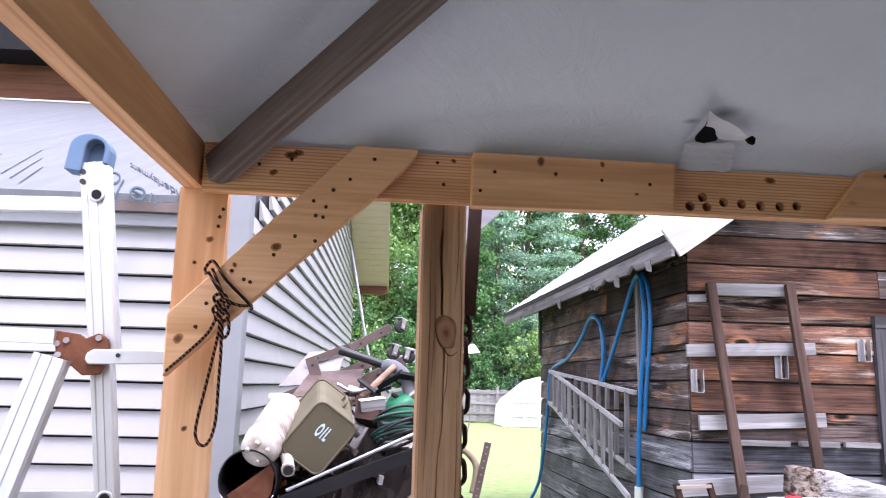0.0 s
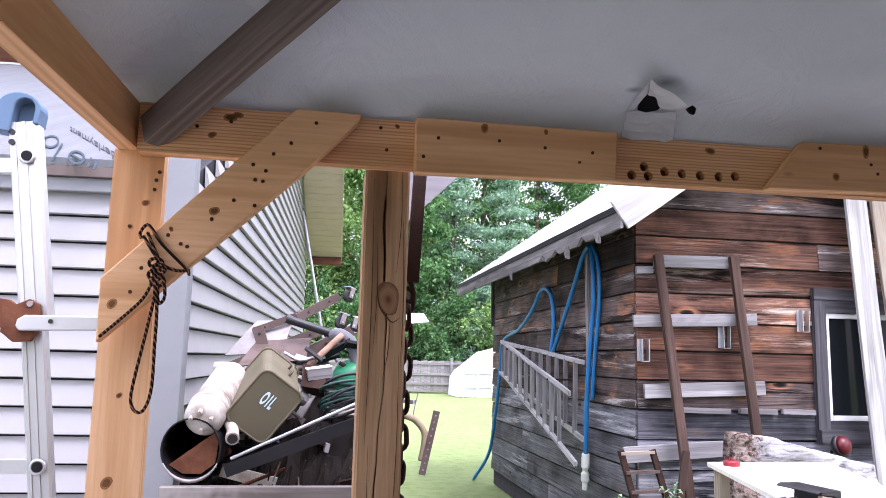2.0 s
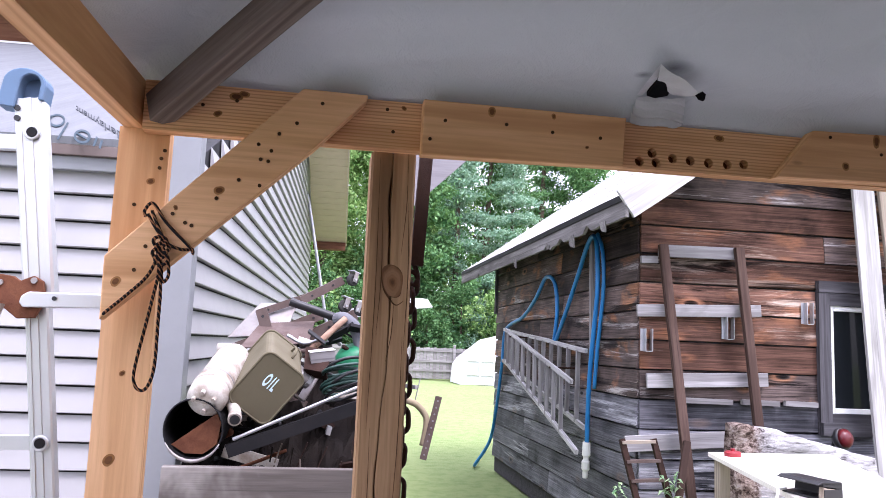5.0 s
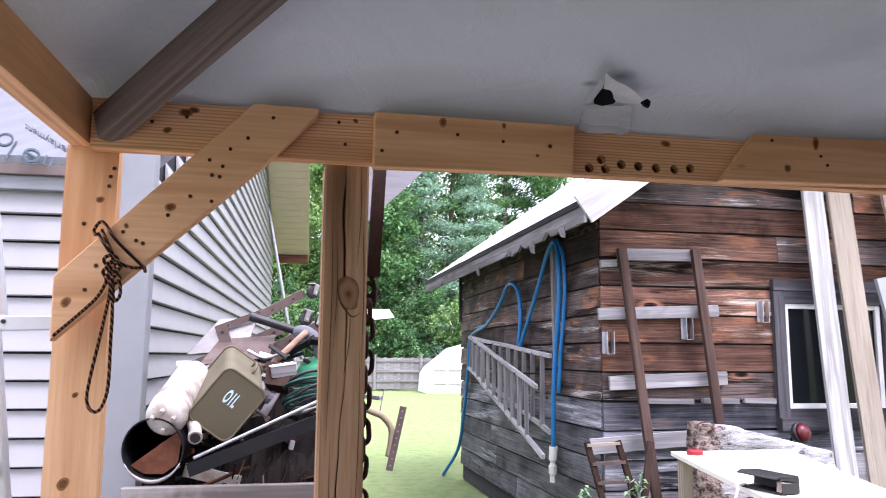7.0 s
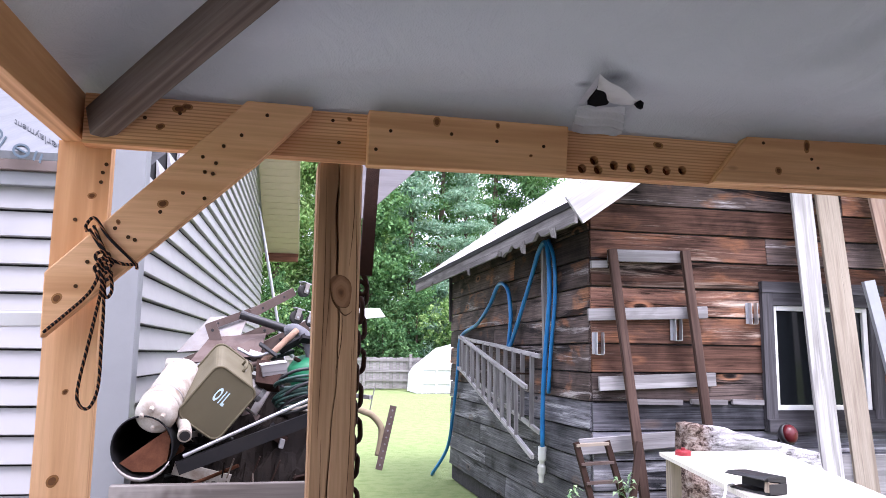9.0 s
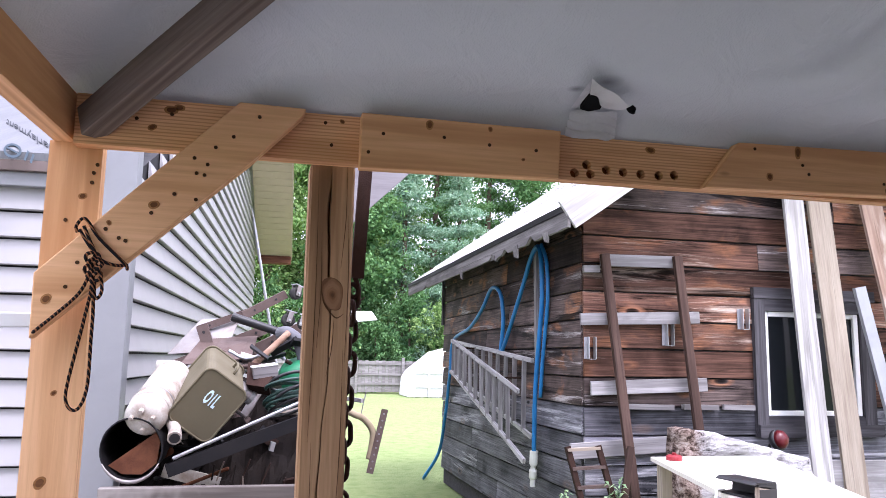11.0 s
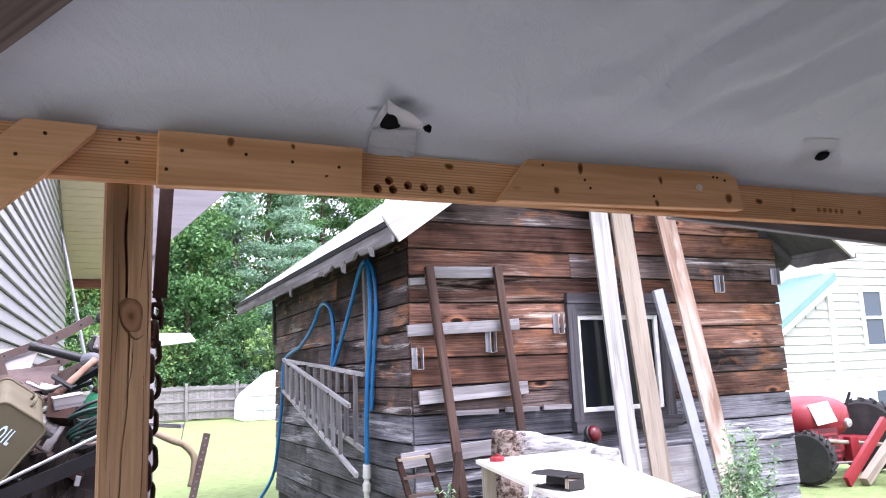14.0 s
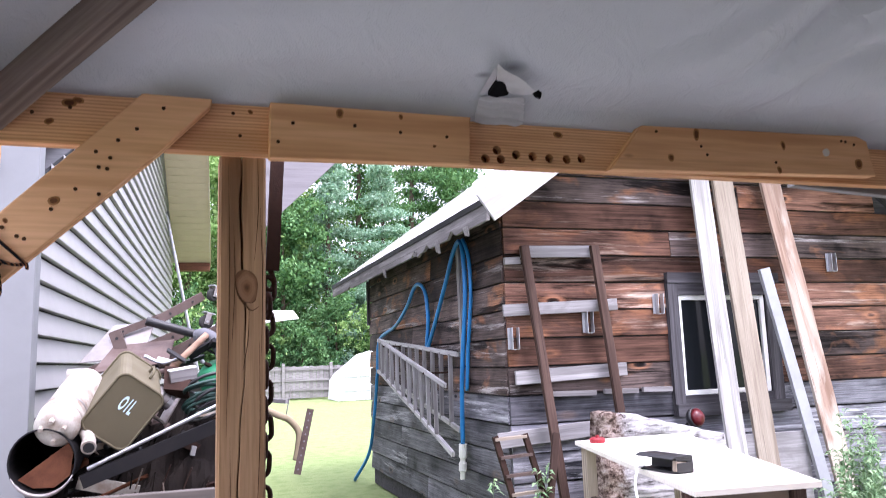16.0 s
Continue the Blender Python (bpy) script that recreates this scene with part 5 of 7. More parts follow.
# grey wooden ladder hung on the side wall
hl = thing("hung_ladder", "weathered grey wooden ladder hung along the shed wall", "ladder")
plank("rail", (1.235, 9.0, 1.70), (1.235, 6.18, 1.485), 0.026, 0.036, "silver_wood", hl, wob=0.006, seg=8)
plank("rail", (1.235, 9.02, 1.34), (1.235, 6.18, 0.885), 0.026, 0.036, "silver_wood", hl, wob=0.006, seg=8)
plank("rail", (1.06, 8.18, 1.675), (1.05, 5.97, 1.25), 0.026, 0.036, "silver_wood", hl, wob=0.004, seg=8)
plank("rail", (1.06, 8.2, 1.352), (1.05, 5.83, 0.745), 0.026, 0.036, "silver_wood", hl, wob=0.004, seg=8)
for i in range(11):
    q = (i + 0.5) / 11
    y = 9.0 - 2.75 * q
    plank("rung", (1.235, y, 1.70 - 0.215 * q), (1.235, y + 0.02, 1.345 - 0.455 * q), 0.024, 0.035, "plank_grey", hl, up=(1, 0, 0))
    if i < 10:
        y2 = 8.15 - 2.2 * q
        plank("rung", (1.055, y2, 1.672 - 0.425 * q), (1.055, y2 - 0.01, 1.35 - 0.60 * q), 0.022, 0.03, "plank_grey", hl, up=(1, 0, 0))
for y, z in ((7.9, 1.62), (6.5, 1.36)):
    part("hook", cyled((1.29, y, z - 0.02), (1.03, y, z - 0.02), 0.008), "rust_dark", hl)

# blue hose looped under the eave, and its grey stick
hose = thing("blue_hose", "bright blue hose looped on the shed's side wall", "hose")
part("length", tubed([(1.2, 10.1, 0.03), (1.1, 9.75, 0.05), (1.235, 9.57, 0.36), (1.245, 9.3, 0.8), (1.245, 9.09, 1.31), (1.245, 8.95, 1.69), (1.245, 8.2, 1.82), (1.245, 7.72, 1.99), (1.245, 7.39, 2.17), (1.245, 7.1, 2.10), (1.245, 7.0, 1.84), (1.245, 7.06, 1.56),
                     (1.245, 6.8, 1.77), (1.245, 6.42, 2.14), (1.245, 6.24, 2.33), (1.245, 6.08, 2.40), (1.24, 5.99, 2.29), (1.235, 5.95, 1.95), (1.235, 6.05, 1.51), (1.235, 6.11, 1.16), (1.235, 6.13, 0.78)], 0.019, 8, 10), "hose", hose, smooth=True)
part("coupling", tubed([(1.235, 6.13, 0.785), (1.235, 6.145, 0.65), (1.235, 6.16, 0.51)], lambda q: 0.033 if q < 0.4 or 0.5 < q < 0.8 else 0.022, 8, 12), "white_trim", hose, "white hose coupling")
part("return_length", tubed([(1.255, 6.02, 2.41), (1.262, 5.92, 2.25), (1.262, 5.895, 1.95), (1.262, 6.0, 1.52), (1.262, 6.06, 1.2)], 0.016, 8, 8), "hose", hose, smooth=True)
tagged(plank("wall_stick", (1.272, 6.19, 2.4), (1.272, 6.15, 1.40), 0.03, 0.05, "plank_grey", up=(0, 1, 0)), "grey batten nailed upright on the shed wall", "batten")
tagged(plank("corner_batten", (1.272, 9.62, 1.9), (1.272, 9.62, 2.45), 0.03, 0.06, "shed_trim", up=(0, 1, 0)), "dark batten at the shed's far corner", "batten")


# weeds
def weed(x, y, h, n, seed, label):
    rs = np.random.RandomState(seed)
    w = thing("weed", label, "weed", pose(x, y, 0.0), group="weeds by the shed")
    leaves = []
    for s in range(n):
        bx, by = rs.uniform(-0.22, 0.22), rs.uniform(-0.12, 0.12)
        hh = h * rs.uniform(0.6, 1.05)
        lx, ly = rs.uniform(-0.12, 0.12, 2)
        pts = [(bx + lx * q * q, by + ly * q * q, hh * q) for q in (0, 0.3, 0.6, 1.0)]
        part("stem", tube(bmesh.new(), smooth_line(pts, 3), lambda q: 0.005 * (1.1 - q), 5), "leaf_weed", w)
        for k in range(62):
            q = rs.uniform(0.1, 1.0)
            p = Vector((bx + lx * q * q, by + ly * q * q, hh * q))
            a = rs.uniform(0, 6.28)
            ln = rs.uniform(0.07, 0.13) * (1.15 - 0.5 * q)
            d = Vector((math.cos(a), math.sin(a), rs.uniform(0.0, 0.7))).normalized() * ln
            side = d.cross(Vector((0, 0, 1))).normalized() * ln * 0.15
            mid = p + d * 0.5 + Vector((0, 0, 0.01))
            leaves.append((p, mid + side, p + d - Vector((0, 0, 0.25 * ln)), mid - side))
    bm = bmesh.new()
    for q in leaves:
        bm.faces.new([bm.verts.new(v) for v in q])
    tagged(part("foliage", bm, "leaf_weed", w), kind="stuff")


weed(3.36, 4.4, 1.0, 17, 1, "tall green weeds with narrow leaves by the boards")
weed(3.12, 4.3, 0.85, 9, 2, "tall green weeds with narrow leaves by the boards")
weed(3.66, 4.5, 0.85, 12, 3, "tall green weeds with narrow leaves by the boards")
weed(1.12, 4.85, 0.72, 4, 4, "small green weeds at the shed's corner")

# ---- tarp details ----
def quad_sheet(a, b, c, d, n, f):
    """A thin crumpled sheet between four corners; f(u, v) lifts it along z."""
    bm = bmesh.new()
    a, b, c, d = (Vector(p) for p in (a, b, c, d))
    g = []
    for i in range(n + 1):
        row = []
        for j in range(n + 1):
            u, v = i / n, j / n
            p = a.lerp(b, u).lerp(d.lerp(c, u), v)
            row.append(bm.verts.new(p + Vector((0, 0, f(u, v)))))
        g.append(row)
    for i in range(n):
        for j in range(n):
            bm.faces.new((g[i][j], g[i + 1][j], g[i + 1][j + 1], g[i][j + 1]))
    return bm


def tarp_patch():
    low = lambda x, y, d: (x, y, tarp_height(x, y) - d)
    strip = quad_sheet((-0.17, 1.952, 2.0235), (-0.04, 1.952, 2.0235), low(-0.062, 1.888, 0.006), low(-0.174, 1.898, 0.006), 28,
                       lambda u, v: -0.008 * math.sin(v * 21 + 2.6 * u + math.sin(u * 7)) * (1 - 0.6 * v) - 0.002)
    p = part("patch", strip, "tarp_patch", tarp, "crumpled silver tape strip below a tear", smooth=True)
    # the flap hangs away from the tarp along its free edge
    lip = quad_sheet(low(-0.203, 1.712, 0.036), low(-0.068, 1.803, 0.036), low(-0.098, 1.878, 0.008), low(-0.168, 1.806, 0.010), 14,
                     lambda u, v: -0.003 * math.sin(v * 3.14) - 0.003 * math.sin(u * 8 + 2 * v))
    q = part("flap", lip, "tarp_patch", tarp, "torn flap hanging from the tarp", smooth=True)
    side = quad_sheet(low(-0.203, 1.712, 0.036), low(-0.168, 1.806, 0.010), low(-0.164, 1.893, 0.007), low(-0.176, 1.896, 0.005), 8, lambda u, v: 0.0)
    part("flap_side", side, "tarp_patch", q, smooth=True)
    ring = [(-0.163, 1.844), (-0.166, 1.812), (-0.150, 1.803), (-0.13, 1.81), (-0.118, 1.826), (-0.112, 1.876), (-0.134, 1.892), (-0.158, 1.884)]
    b = bmesh.new()
    top = [b.verts.new(low(x, y, 0.0115)) for x, y in ring]
    deep = [b.verts.new(low(x, y, 0.002)) for x, y in ring]
    b.faces.new(top)
    for i in range(len(ring)):
        b.faces.new((top[i], top[(i + 1) % len(ring)], deep[(i + 1) % len(ring)], deep[i]))
    part("hole", b, "void", p, "black torn hole")
    z = tarp_height(-0.076, 1.803) - 0.036
    part("tab", prism(bmesh.new(), [(-0.08, z - 0.004), (-0.068, z + 0.003), (-0.06, z - 0.003), (-0.063, z - 0.016), (-0.073, z - 0.013)], 1.798, 1.808), "void", q)
    # a glued square with a round hole near the far corner
    sq = quad_sheet(low(1.105, 1.726, 0.003), low(1.234, 1.71, 0.003), low(1.412, 1.85, 0.003), low(1.227, 1.892, 0.004), 12,
                    lambda u, v: -0.002 * math.sin(u * 17 + v * 9) * v)
    g = part("patch", sq, "tarp", tarp, "square of tarp glued round a hole", smooth=True)
    h = tarp_height(1.252, 1.79)
    part("hole", lathe(bmesh.new(), [(0.0, -0.012), (0.018, -0.012), (0.023, -0.006), (0.0, 0.012)], 16, pose(1.252, 1.79, h - 0.003, -20)), "void", g, "dark round hole")


M["void"] = painted("black_void", (0.008, 0.008, 0.009), 0.9, dirt=0.1)
M["tarp_patch"] = painted("silver_tape", (0.62, 0.635, 0.64), 0.35, dirt=0.4, scale=14, bump=0.3)
tarp_patch()

# ---- rope on the brace ----
def rope_mat():
    n = Nodes("flecked_cord", 0.8)
    w = n.wave(n.coord((1, 1, 1)), 55, 1.0, 1, 1, "DIAGONAL")
    return n.done(n.ramp(w, (0.55, (0.012, 0.011, 0.012)), (0.72, (0.016, 0.014, 0.014)), (0.8, (0.30, 0.13, 0.06))))


M["cord"] = rope_mat()
cord = thing("cord", "black cord flecked with orange tied round the brace", "cord", pose(-0.003, 0, -0.004))
R = 0.0034
for pts in ([(-1.212, 1.908, 1.722), (-1.214, 1.905, 1.735), (-1.199, 1.905, 1.75), (-1.17, 1.906, 1.712), (-1.12, 1.906, 1.664), (-1.118, 1.93, 1.655)],
            [(-1.208, 1.906, 1.728), (-1.19, 1.904, 1.70), (-1.168, 1.903, 1.672), (-1.14, 1.904, 1.66), (-1.116, 1.92, 1.662)],
            [(-1.2, 1.903, 1.735), (-1.186, 1.902, 1.705), (-1.175, 1.901, 1.68), (-1.182, 1.899, 1.655), (-1.172, 1.9, 1.625), (-1.17, 1.901, 1.59)],
            [(-1.18, 1.9, 1.66), (-1.176, 1.897, 1.61), (-1.184, 1.9, 1.555), (-1.195, 1.91, 1.50), (-1.213, 1.94, 1.43), (-1.217, 1.95, 1.395), (-1.208, 1.955, 1.375), (-1.192, 1.955, 1.378), (-1.178, 1.945, 1.42), (-1.172, 1.915, 1.51), (-1.17, 1.9, 1.58), (-1.178, 1.896, 1.65)],
            [(-1.172, 1.9, 1.66), (-1.16, 1.897, 1.635), (-1.157, 1.9, 1.605), (-1.167, 1.902, 1.592), (-1.172, 1.9, 1.615), (-1.176, 1.898, 1.65)],
            [(-1.18, 1.898, 1.64), (-1.2, 1.905, 1.60), (-1.24, 1.908, 1.558), (-1.272, 1.911, 1.528), (-1.284, 1.93, 1.52)]):
    part("strand", tubed(pts, R, 7, 7), "cord", cord, smooth=True)
for k in range(4):
    c = Vector((-1.178 + 0.006 * (k % 2), 1.899, 1.672 - 0.012 * k))
    loop = [c + Vector((0.013 * math.cos(a), 0.004 * math.sin(2 * a), 0.010 * math.sin(a))) for a in [0.785 * j for j in range(9)]]
    part("knot", tubed(loop, R * 1.1, 4, 7), "cord", cord, smooth=True)

# ---- bar and chain behind the middle post ----
chain = thing("chain", "dark rusty steel bar with a hanging chain behind the post", "chain", pose(-0.018, 0, 0))
plank("bar", (-0.602, 2.12, 2.0), (-0.617, 2.12, 1.672), 0.02, 0.031, "rust_dark", chain, up=(1, 0, 0), bevel=0.002)
part("hook", tubed([(-0.630, 2.12, 1.69), (-0.618, 2.12, 1.665), (-0.612, 2.12, 1.64), (-0.622, 2.12, 1.625), (-0.634, 2.12, 1.635), (-0.634, 2.12, 1.66)], 0.006, 5, 8), "rust_dark", chain, smooth=True)


def link_bm(length=0.058, width=0.034, r=0.0062):
    pts = []
    h, w = length / 2 - width / 2, width / 2
    for a in range(9):
        t = math.pi * a / 8
        pts.append(Vector((w * math.cos(t), 0, h + w * math.sin(t))))
    for a in range(9):
        t = math.pi + math.pi * a / 8
        pts.append(Vector((w * math.cos(t), 0, -h + w * math.sin(t))))
    bm = bmesh.new()
    tube(bm, pts + [pts[0]], r, 6, caps=False)
    return bm


link_me = None
for k in range(26):
    z = 1.628 - 0.04 * k
    m = pose(-0.629 - 0.0010 * k + 0.002 * math.sin(k * 1.7), 2.118, z, 0, 4 * math.sin(k * 2.1), 8 + 90 * (k % 2) + 8 * math.sin(k))
    if link_me is None:
        ob = part("link", link_bm(), "rust_dark", chain, smooth=True, m=m)
        link_me = ob.data
    else:
        ob = new("link", link_me)
        ob.matrix_basis = m
        ob.parent = chain

# ---- folding aluminium ladder beside the corner post ----
al = thing("folding_ladder", "scuffed aluminium folding ladder with a blue-grey end cap and rusty hinge", "ladder")
LY = 2.15


def channel(name, p0, p1, w, d, up, label=""):
    """A ribbed aluminium rail."""
    length = (Vector(p1) - Vector(p0)).length
    prof = [(-0.5, 0.5), (-0.5, -0.36), (-0.42, -0.5), (-0.28, -0.5), (-0.26, -0.4), (-0.08, -0.4), (-0.06, -0.5), (0.06, -0.5), (0.08, -0.4), (0.26, -0.4), (0.28, -0.5), (0.42, -0.5), (0.5, -0.36), (0.5, 0.5)]
    bm = bmesh.new()
    a = [bm.verts.new((0, y * d, z * w)) for z, y in prof]
    b = [bm.verts.new((length, y * d, z * w)) for z, y in prof]
    for i in range(len(prof)):
        j = (i + 1) % len(prof)
        bm.faces.new((a[i], a[j], b[j], b[i]))
    bm.faces.new(a[::-1])
    bm.faces.new(b)
    bmesh.ops.recalc_face_normals(bm, faces=bm.faces)
    return part(name, bm, "alu", al, label, m=axis(p0, p1, up))


channel("rail", (-1.546, LY, 2.01), (-1.48, LY, 1.555), 0.066, 0.034, (1, 0, 0))
channel("rail", (-1.487, LY + 0.006, 1.55), (-1.30, LY + 0.05, 0.035), 0.05, 0.03, (1, 0, 0))
# end cap: a hooked strip of plastic
prof = []
for k in range(11):
    t = math.pi * (1.02 - 1.0 * k / 10)
    prof.append((0.034 * math.cos(t), 0.034 * math.sin(t)))
inner = [(0.009 + x * 0.48, z * 0.66) for x, z in prof]
bm = prism(bmesh.new(), [(-0.035, -0.055)] + prof + [(0.034, -0.03), (0.0255, -0.03)] + inner[::-1] + [(-0.0075, -0.03), (-0.0075, -0.055)], -0.024, 0.024)
part("end_cap", bevel_all(bm, 0.002, 1, 0.9), "blue_plastic", al, "blue-grey plastic end cap", m=pose(-1.555, LY, 2.04, 0, 6, 0) @ Matrix.Diagonal((1.38, 1.15, 1.08, 1)))
part("cap_back", bevel_all(prism(bmesh.new(), [(-0.03, -0.03)] + [(x * 0.94, z * 0.94) for x, z in prof] + [(0.031, -0.028)], 0.0, 0.006), 0.001, 1), "blue_plastic", al, m=pose(-1.555, LY + 0.012, 2.04, 0, 6, 0) @ Matrix.Diagonal((1.38, 1.15, 1.08, 1)))
for dz in (0.0, -0.024):
    part("rivet", cyled((-1.567 + 0.1 * -dz, LY - 0.022, 1.983 + dz), (-1.567 + 0.1 * -dz, LY - 0.014, 1.983 + dz), 0.007, n=10), "black", al)


def eyelet(x, y, z):
    m = Matrix.Translation((x, y, z)) @ Matrix.Rotation(radians(90), 4, "X")
    part("eyelet", lathe(bmesh.new(), [(0.010, 0.0), (0.017, 0.0), (0.018, 0.006), (0.014, 0.009), (0.011, 0.006)], 18, m), "alu", al, smooth=True)
    part("eyelet_hole", cyled((x, y - 0.0105, z), (x, y - 0.002, z), 0.011, n=14), "steel_dark", al)


eyelet(-1.529, LY - 0.016, 1.928)
eyelet(-1.446, LY - 0.005, 1.235)
channel("rung", (-1.57, LY + 0.02, 1.91), (-2.1, LY + 0.02, 1.895), 0.034, 0.03, (0, 0, 1))
channel("rung", (-1.47, LY + 0.03, 1.232), (-2.0, LY + 0.03, 1.225), 0.03, 0.03, (0, 0, 1))
hinge = part("hinge_plate", bevel_all(prism(bmesh.new(), [(-1.585, 1.605), (-1.53, 1.598), (-1.515, 1.588), (-1.488, 1.601), (-1.468, 1.59), (-1.462, 1.565), (-1.468, 1.53), (-1.478, 1.508), (-1.515, 1.505), (-1.54, 1.525), (-1.575, 1.535)], LY - 0.034, LY - 0.02), 0.002), "rust", al, "rusty hinge plate")
for x, z in ((-1.575, 1.575), (-1.555, 1.583), (-1.57, 1.55), (-1.485, 1.59)):
    part("rivet", cyled((x, LY - 0.039, z), (x, LY - 0.03, z), 0.007, n=10), "steel_grey", hinge)
arm = part("spreader_arm", bevel_all(prism(bmesh.new(), [(-1.50, 1.53), (-1.24, 1.538), (-1.24, 1.568), (-1.49, 1.565), (-1.505, 1.555), (-1.508, 1.54)], LY - 0.048, LY - 0.036), 0.003), "alu", al)
part("rivet", cyled((-1.435, LY - 0.052, 1.552), (-1.435, LY - 0.046, 1.552), 0.005, n=8), "black", arm)
channel("leg", (-1.572, LY - 0.06, 1.545), (-1.955, LY - 0.16, 0.035), 0.075, 0.03, (1, 0, 0))
channel("step", (-1.58, LY - 0.02, 1.59), (-2.05, LY - 0.02, 1.60), 0.032, 0.05, (0, 0, 1))

# ---- print on the roof underlayment ----
roof_pitch = math.degrees(math.atan2(RIDGE_Z - FRONT_Z, RIDGE_Y + 0.05))


def on_roof(x, d, turn_=0.0):
    """A pose on the front roof slope, d metres up from the eave."""
    a = radians(roof_pitch)
    return pose(x, -0.05 + d * math.cos(a), FRONT_Z + 0.056 + d * math.sin(a), roof_pitch, 0, 0) @ pose(0, 0, 0, 0, 0, turn_)


def slant(right, up):
    """Print that runs along right and stands along up, both in the sheet's plane."""
    return Matrix(((right[0], up[0], 0, 0), (right[1], up[1], 0, 0), (0, 0, 1, 0), (0, 0, 0, 1)))


for word, x, d, right, up in (("underlayment", -0.463, 0.348, (-0.0959, 0.1625), (0.0945, -0.2934)), ("ment", -2.94, 5.05, (0.380, -0.676), (-0.681, 1.698))):
    letters("print", word, 1.0, "print_dark", roof_f, on_roof(x, d), 0.0008).data.transform(slant(right, up))
# the maker's mark as plain rings and bars along the eave
mark = slant((0.000932, -0.00005), (0.00194, -0.00568))


def printed(name, bm):
    for v in bm.verts:
        v.co = mark @ v.co
    return part(name, bm, "print", roof_f, m=on_roof(-0.5065, 0.1434))


def flat_ring(x, y, rx, ry, w, n=26):
    b = bmesh.new()
    rims = [[b.verts.new((x + (rx + k) * math.cos(2 * math.pi * q / n), y + (ry + k) * math.sin(2 * math.pi * q / n), z)) for q in range(n)] for k, z in ((-w / 2, 0.0), (w / 2, 0.0), (w / 2, 0.0012), (-w / 2, 0.0012))]
    for a, c in zip(rims, rims[1:] + rims[:1]):
        for q in range(n):
            b.faces.new((a[q], a[(q + 1) % n], c[(q + 1) % n], c[q]))
    bmesh.ops.recalc_face_normals(b, faces=b.faces)
    return b


for x, y, rx, ry in ((34, 26, 30, 24), (-80, -38, 32, 28)):
    printed("print_ring", flat_ring(x, y, rx, ry, 9))
for x, y, w, h, lean in ((-46, 8, 8, 84, 24), (34, 26, 52, 7, 26), (86, 42, 8, 40, 24), (106, 52, 8, 34, 24), (-112, -40, 8, 40, 10)):
    printed("print_bar", boxed(-w / 2, w / 2, -h / 2, h / 2, 0, 0.0012, m=pose(x, y, 0, 0, 0, lean)))
part("print_ring", flat_ring(0, 0, 0.1, 0.3, 0.07), "print", roof_f, m=on_roof(-2.68, 4.95))
for k in range(9):
    x = -0.95 - 0.075 * k - 0.02 * (k % 3)
    part("print_stripe", boxed(0, 0.005, 0, 0.5 + 0.5 * (k * 7 % 5) / 5, 0, 0.001), "print", roof_f, m=on_roof(x, 0.12 + 0.12 * (k % 3), 14))

# ---- knots in the new lumber ----
M["knot_ring"] = wood("lumber_knot_ring", (0.46, 0.24, 0.10), (0.38, 0.185, 0.07), (0.25, 0.11, 0.04), 0.5)
M["knot_heart"] = wood("lumber_knot_heart", (0.22, 0.10, 0.045), (0.16, 0.07, 0.03), (0.09, 0.038, 0.018), 0.5)


def lumber_knot(x, y, z, r, parent, squash=1.0):
    for k, (q, mat) in enumerate(((1.0, "knot_ring"), (0.62, "knot_heart"))):
        b = bmesh.new()
        pts = [2 * math.pi * j / 16 for j in range(16)]
        wob = [1 + 0.16 * math.sin(2 * t + x * 40) + 0.04 * math.sin(3 * t) for t in pts]
        f = [b.verts.new((x + q * r * w * math.cos(t), y - 0.0006 * (k + 1), z + q * r * squash * w * math.sin(t))) for t, w in zip(pts, wob)]
        g = [b.verts.new((v.co.x, y + 0.003, v.co.z)) for v in f]
        b.faces.new(f[::-1])
        for j in range(16):
            b.faces.new((f[j], f[(j + 1) % 16], g[(j + 1) % 16], g[j]))
        bmesh.ops.recalc_face_normals(b, faces=b.faces)
        part("knot", b, mat, parent)


for x, z, r in ((-1.077, 1.784, 0.010), (-1.263, 1.585, 0.010), (-1.16, 1.742, 0.005)):
    lumber_knot(x, BF, z, r, brace)
for x, z, r in ((-0.506, 2.003, 0.010), (-0.364, 2.005, 0.006), (-0.285, 1.94, 0.004)):
    lumber_knot(x, BF, z, r, block)
for x, z, r in ((0.357, 1.946, 0.008), (0.44, 2.014, 0.010), (0.7, 1.93, 0.007), (0.72, 2.0, 0.008), (0.98, 1.96, 0.012)):
    lumber_knot(x, BF, z, r, gusset, 1.5)
for x, z, r in ((-1.062, 1.999, 0.013), (-0.698, 2.006, 0.006), (-1.098, 1.958, 0.009), (-1.045, 2.006, 0.010), (0.056, 2.0, 0.012), (1.15, 1.97, 0.014), (1.3, 1.95, 0.011)):
    lumber_knot(x, BY, z, r, frame_, 0.8)
for x, z, r in ((-1.265, 1.224, 0.012), (-1.254, 1.40, 0.006), (-1.232, 1.809, 0.008)):
    lumber_knot(x, BY + 0.042, z, r, frame_)

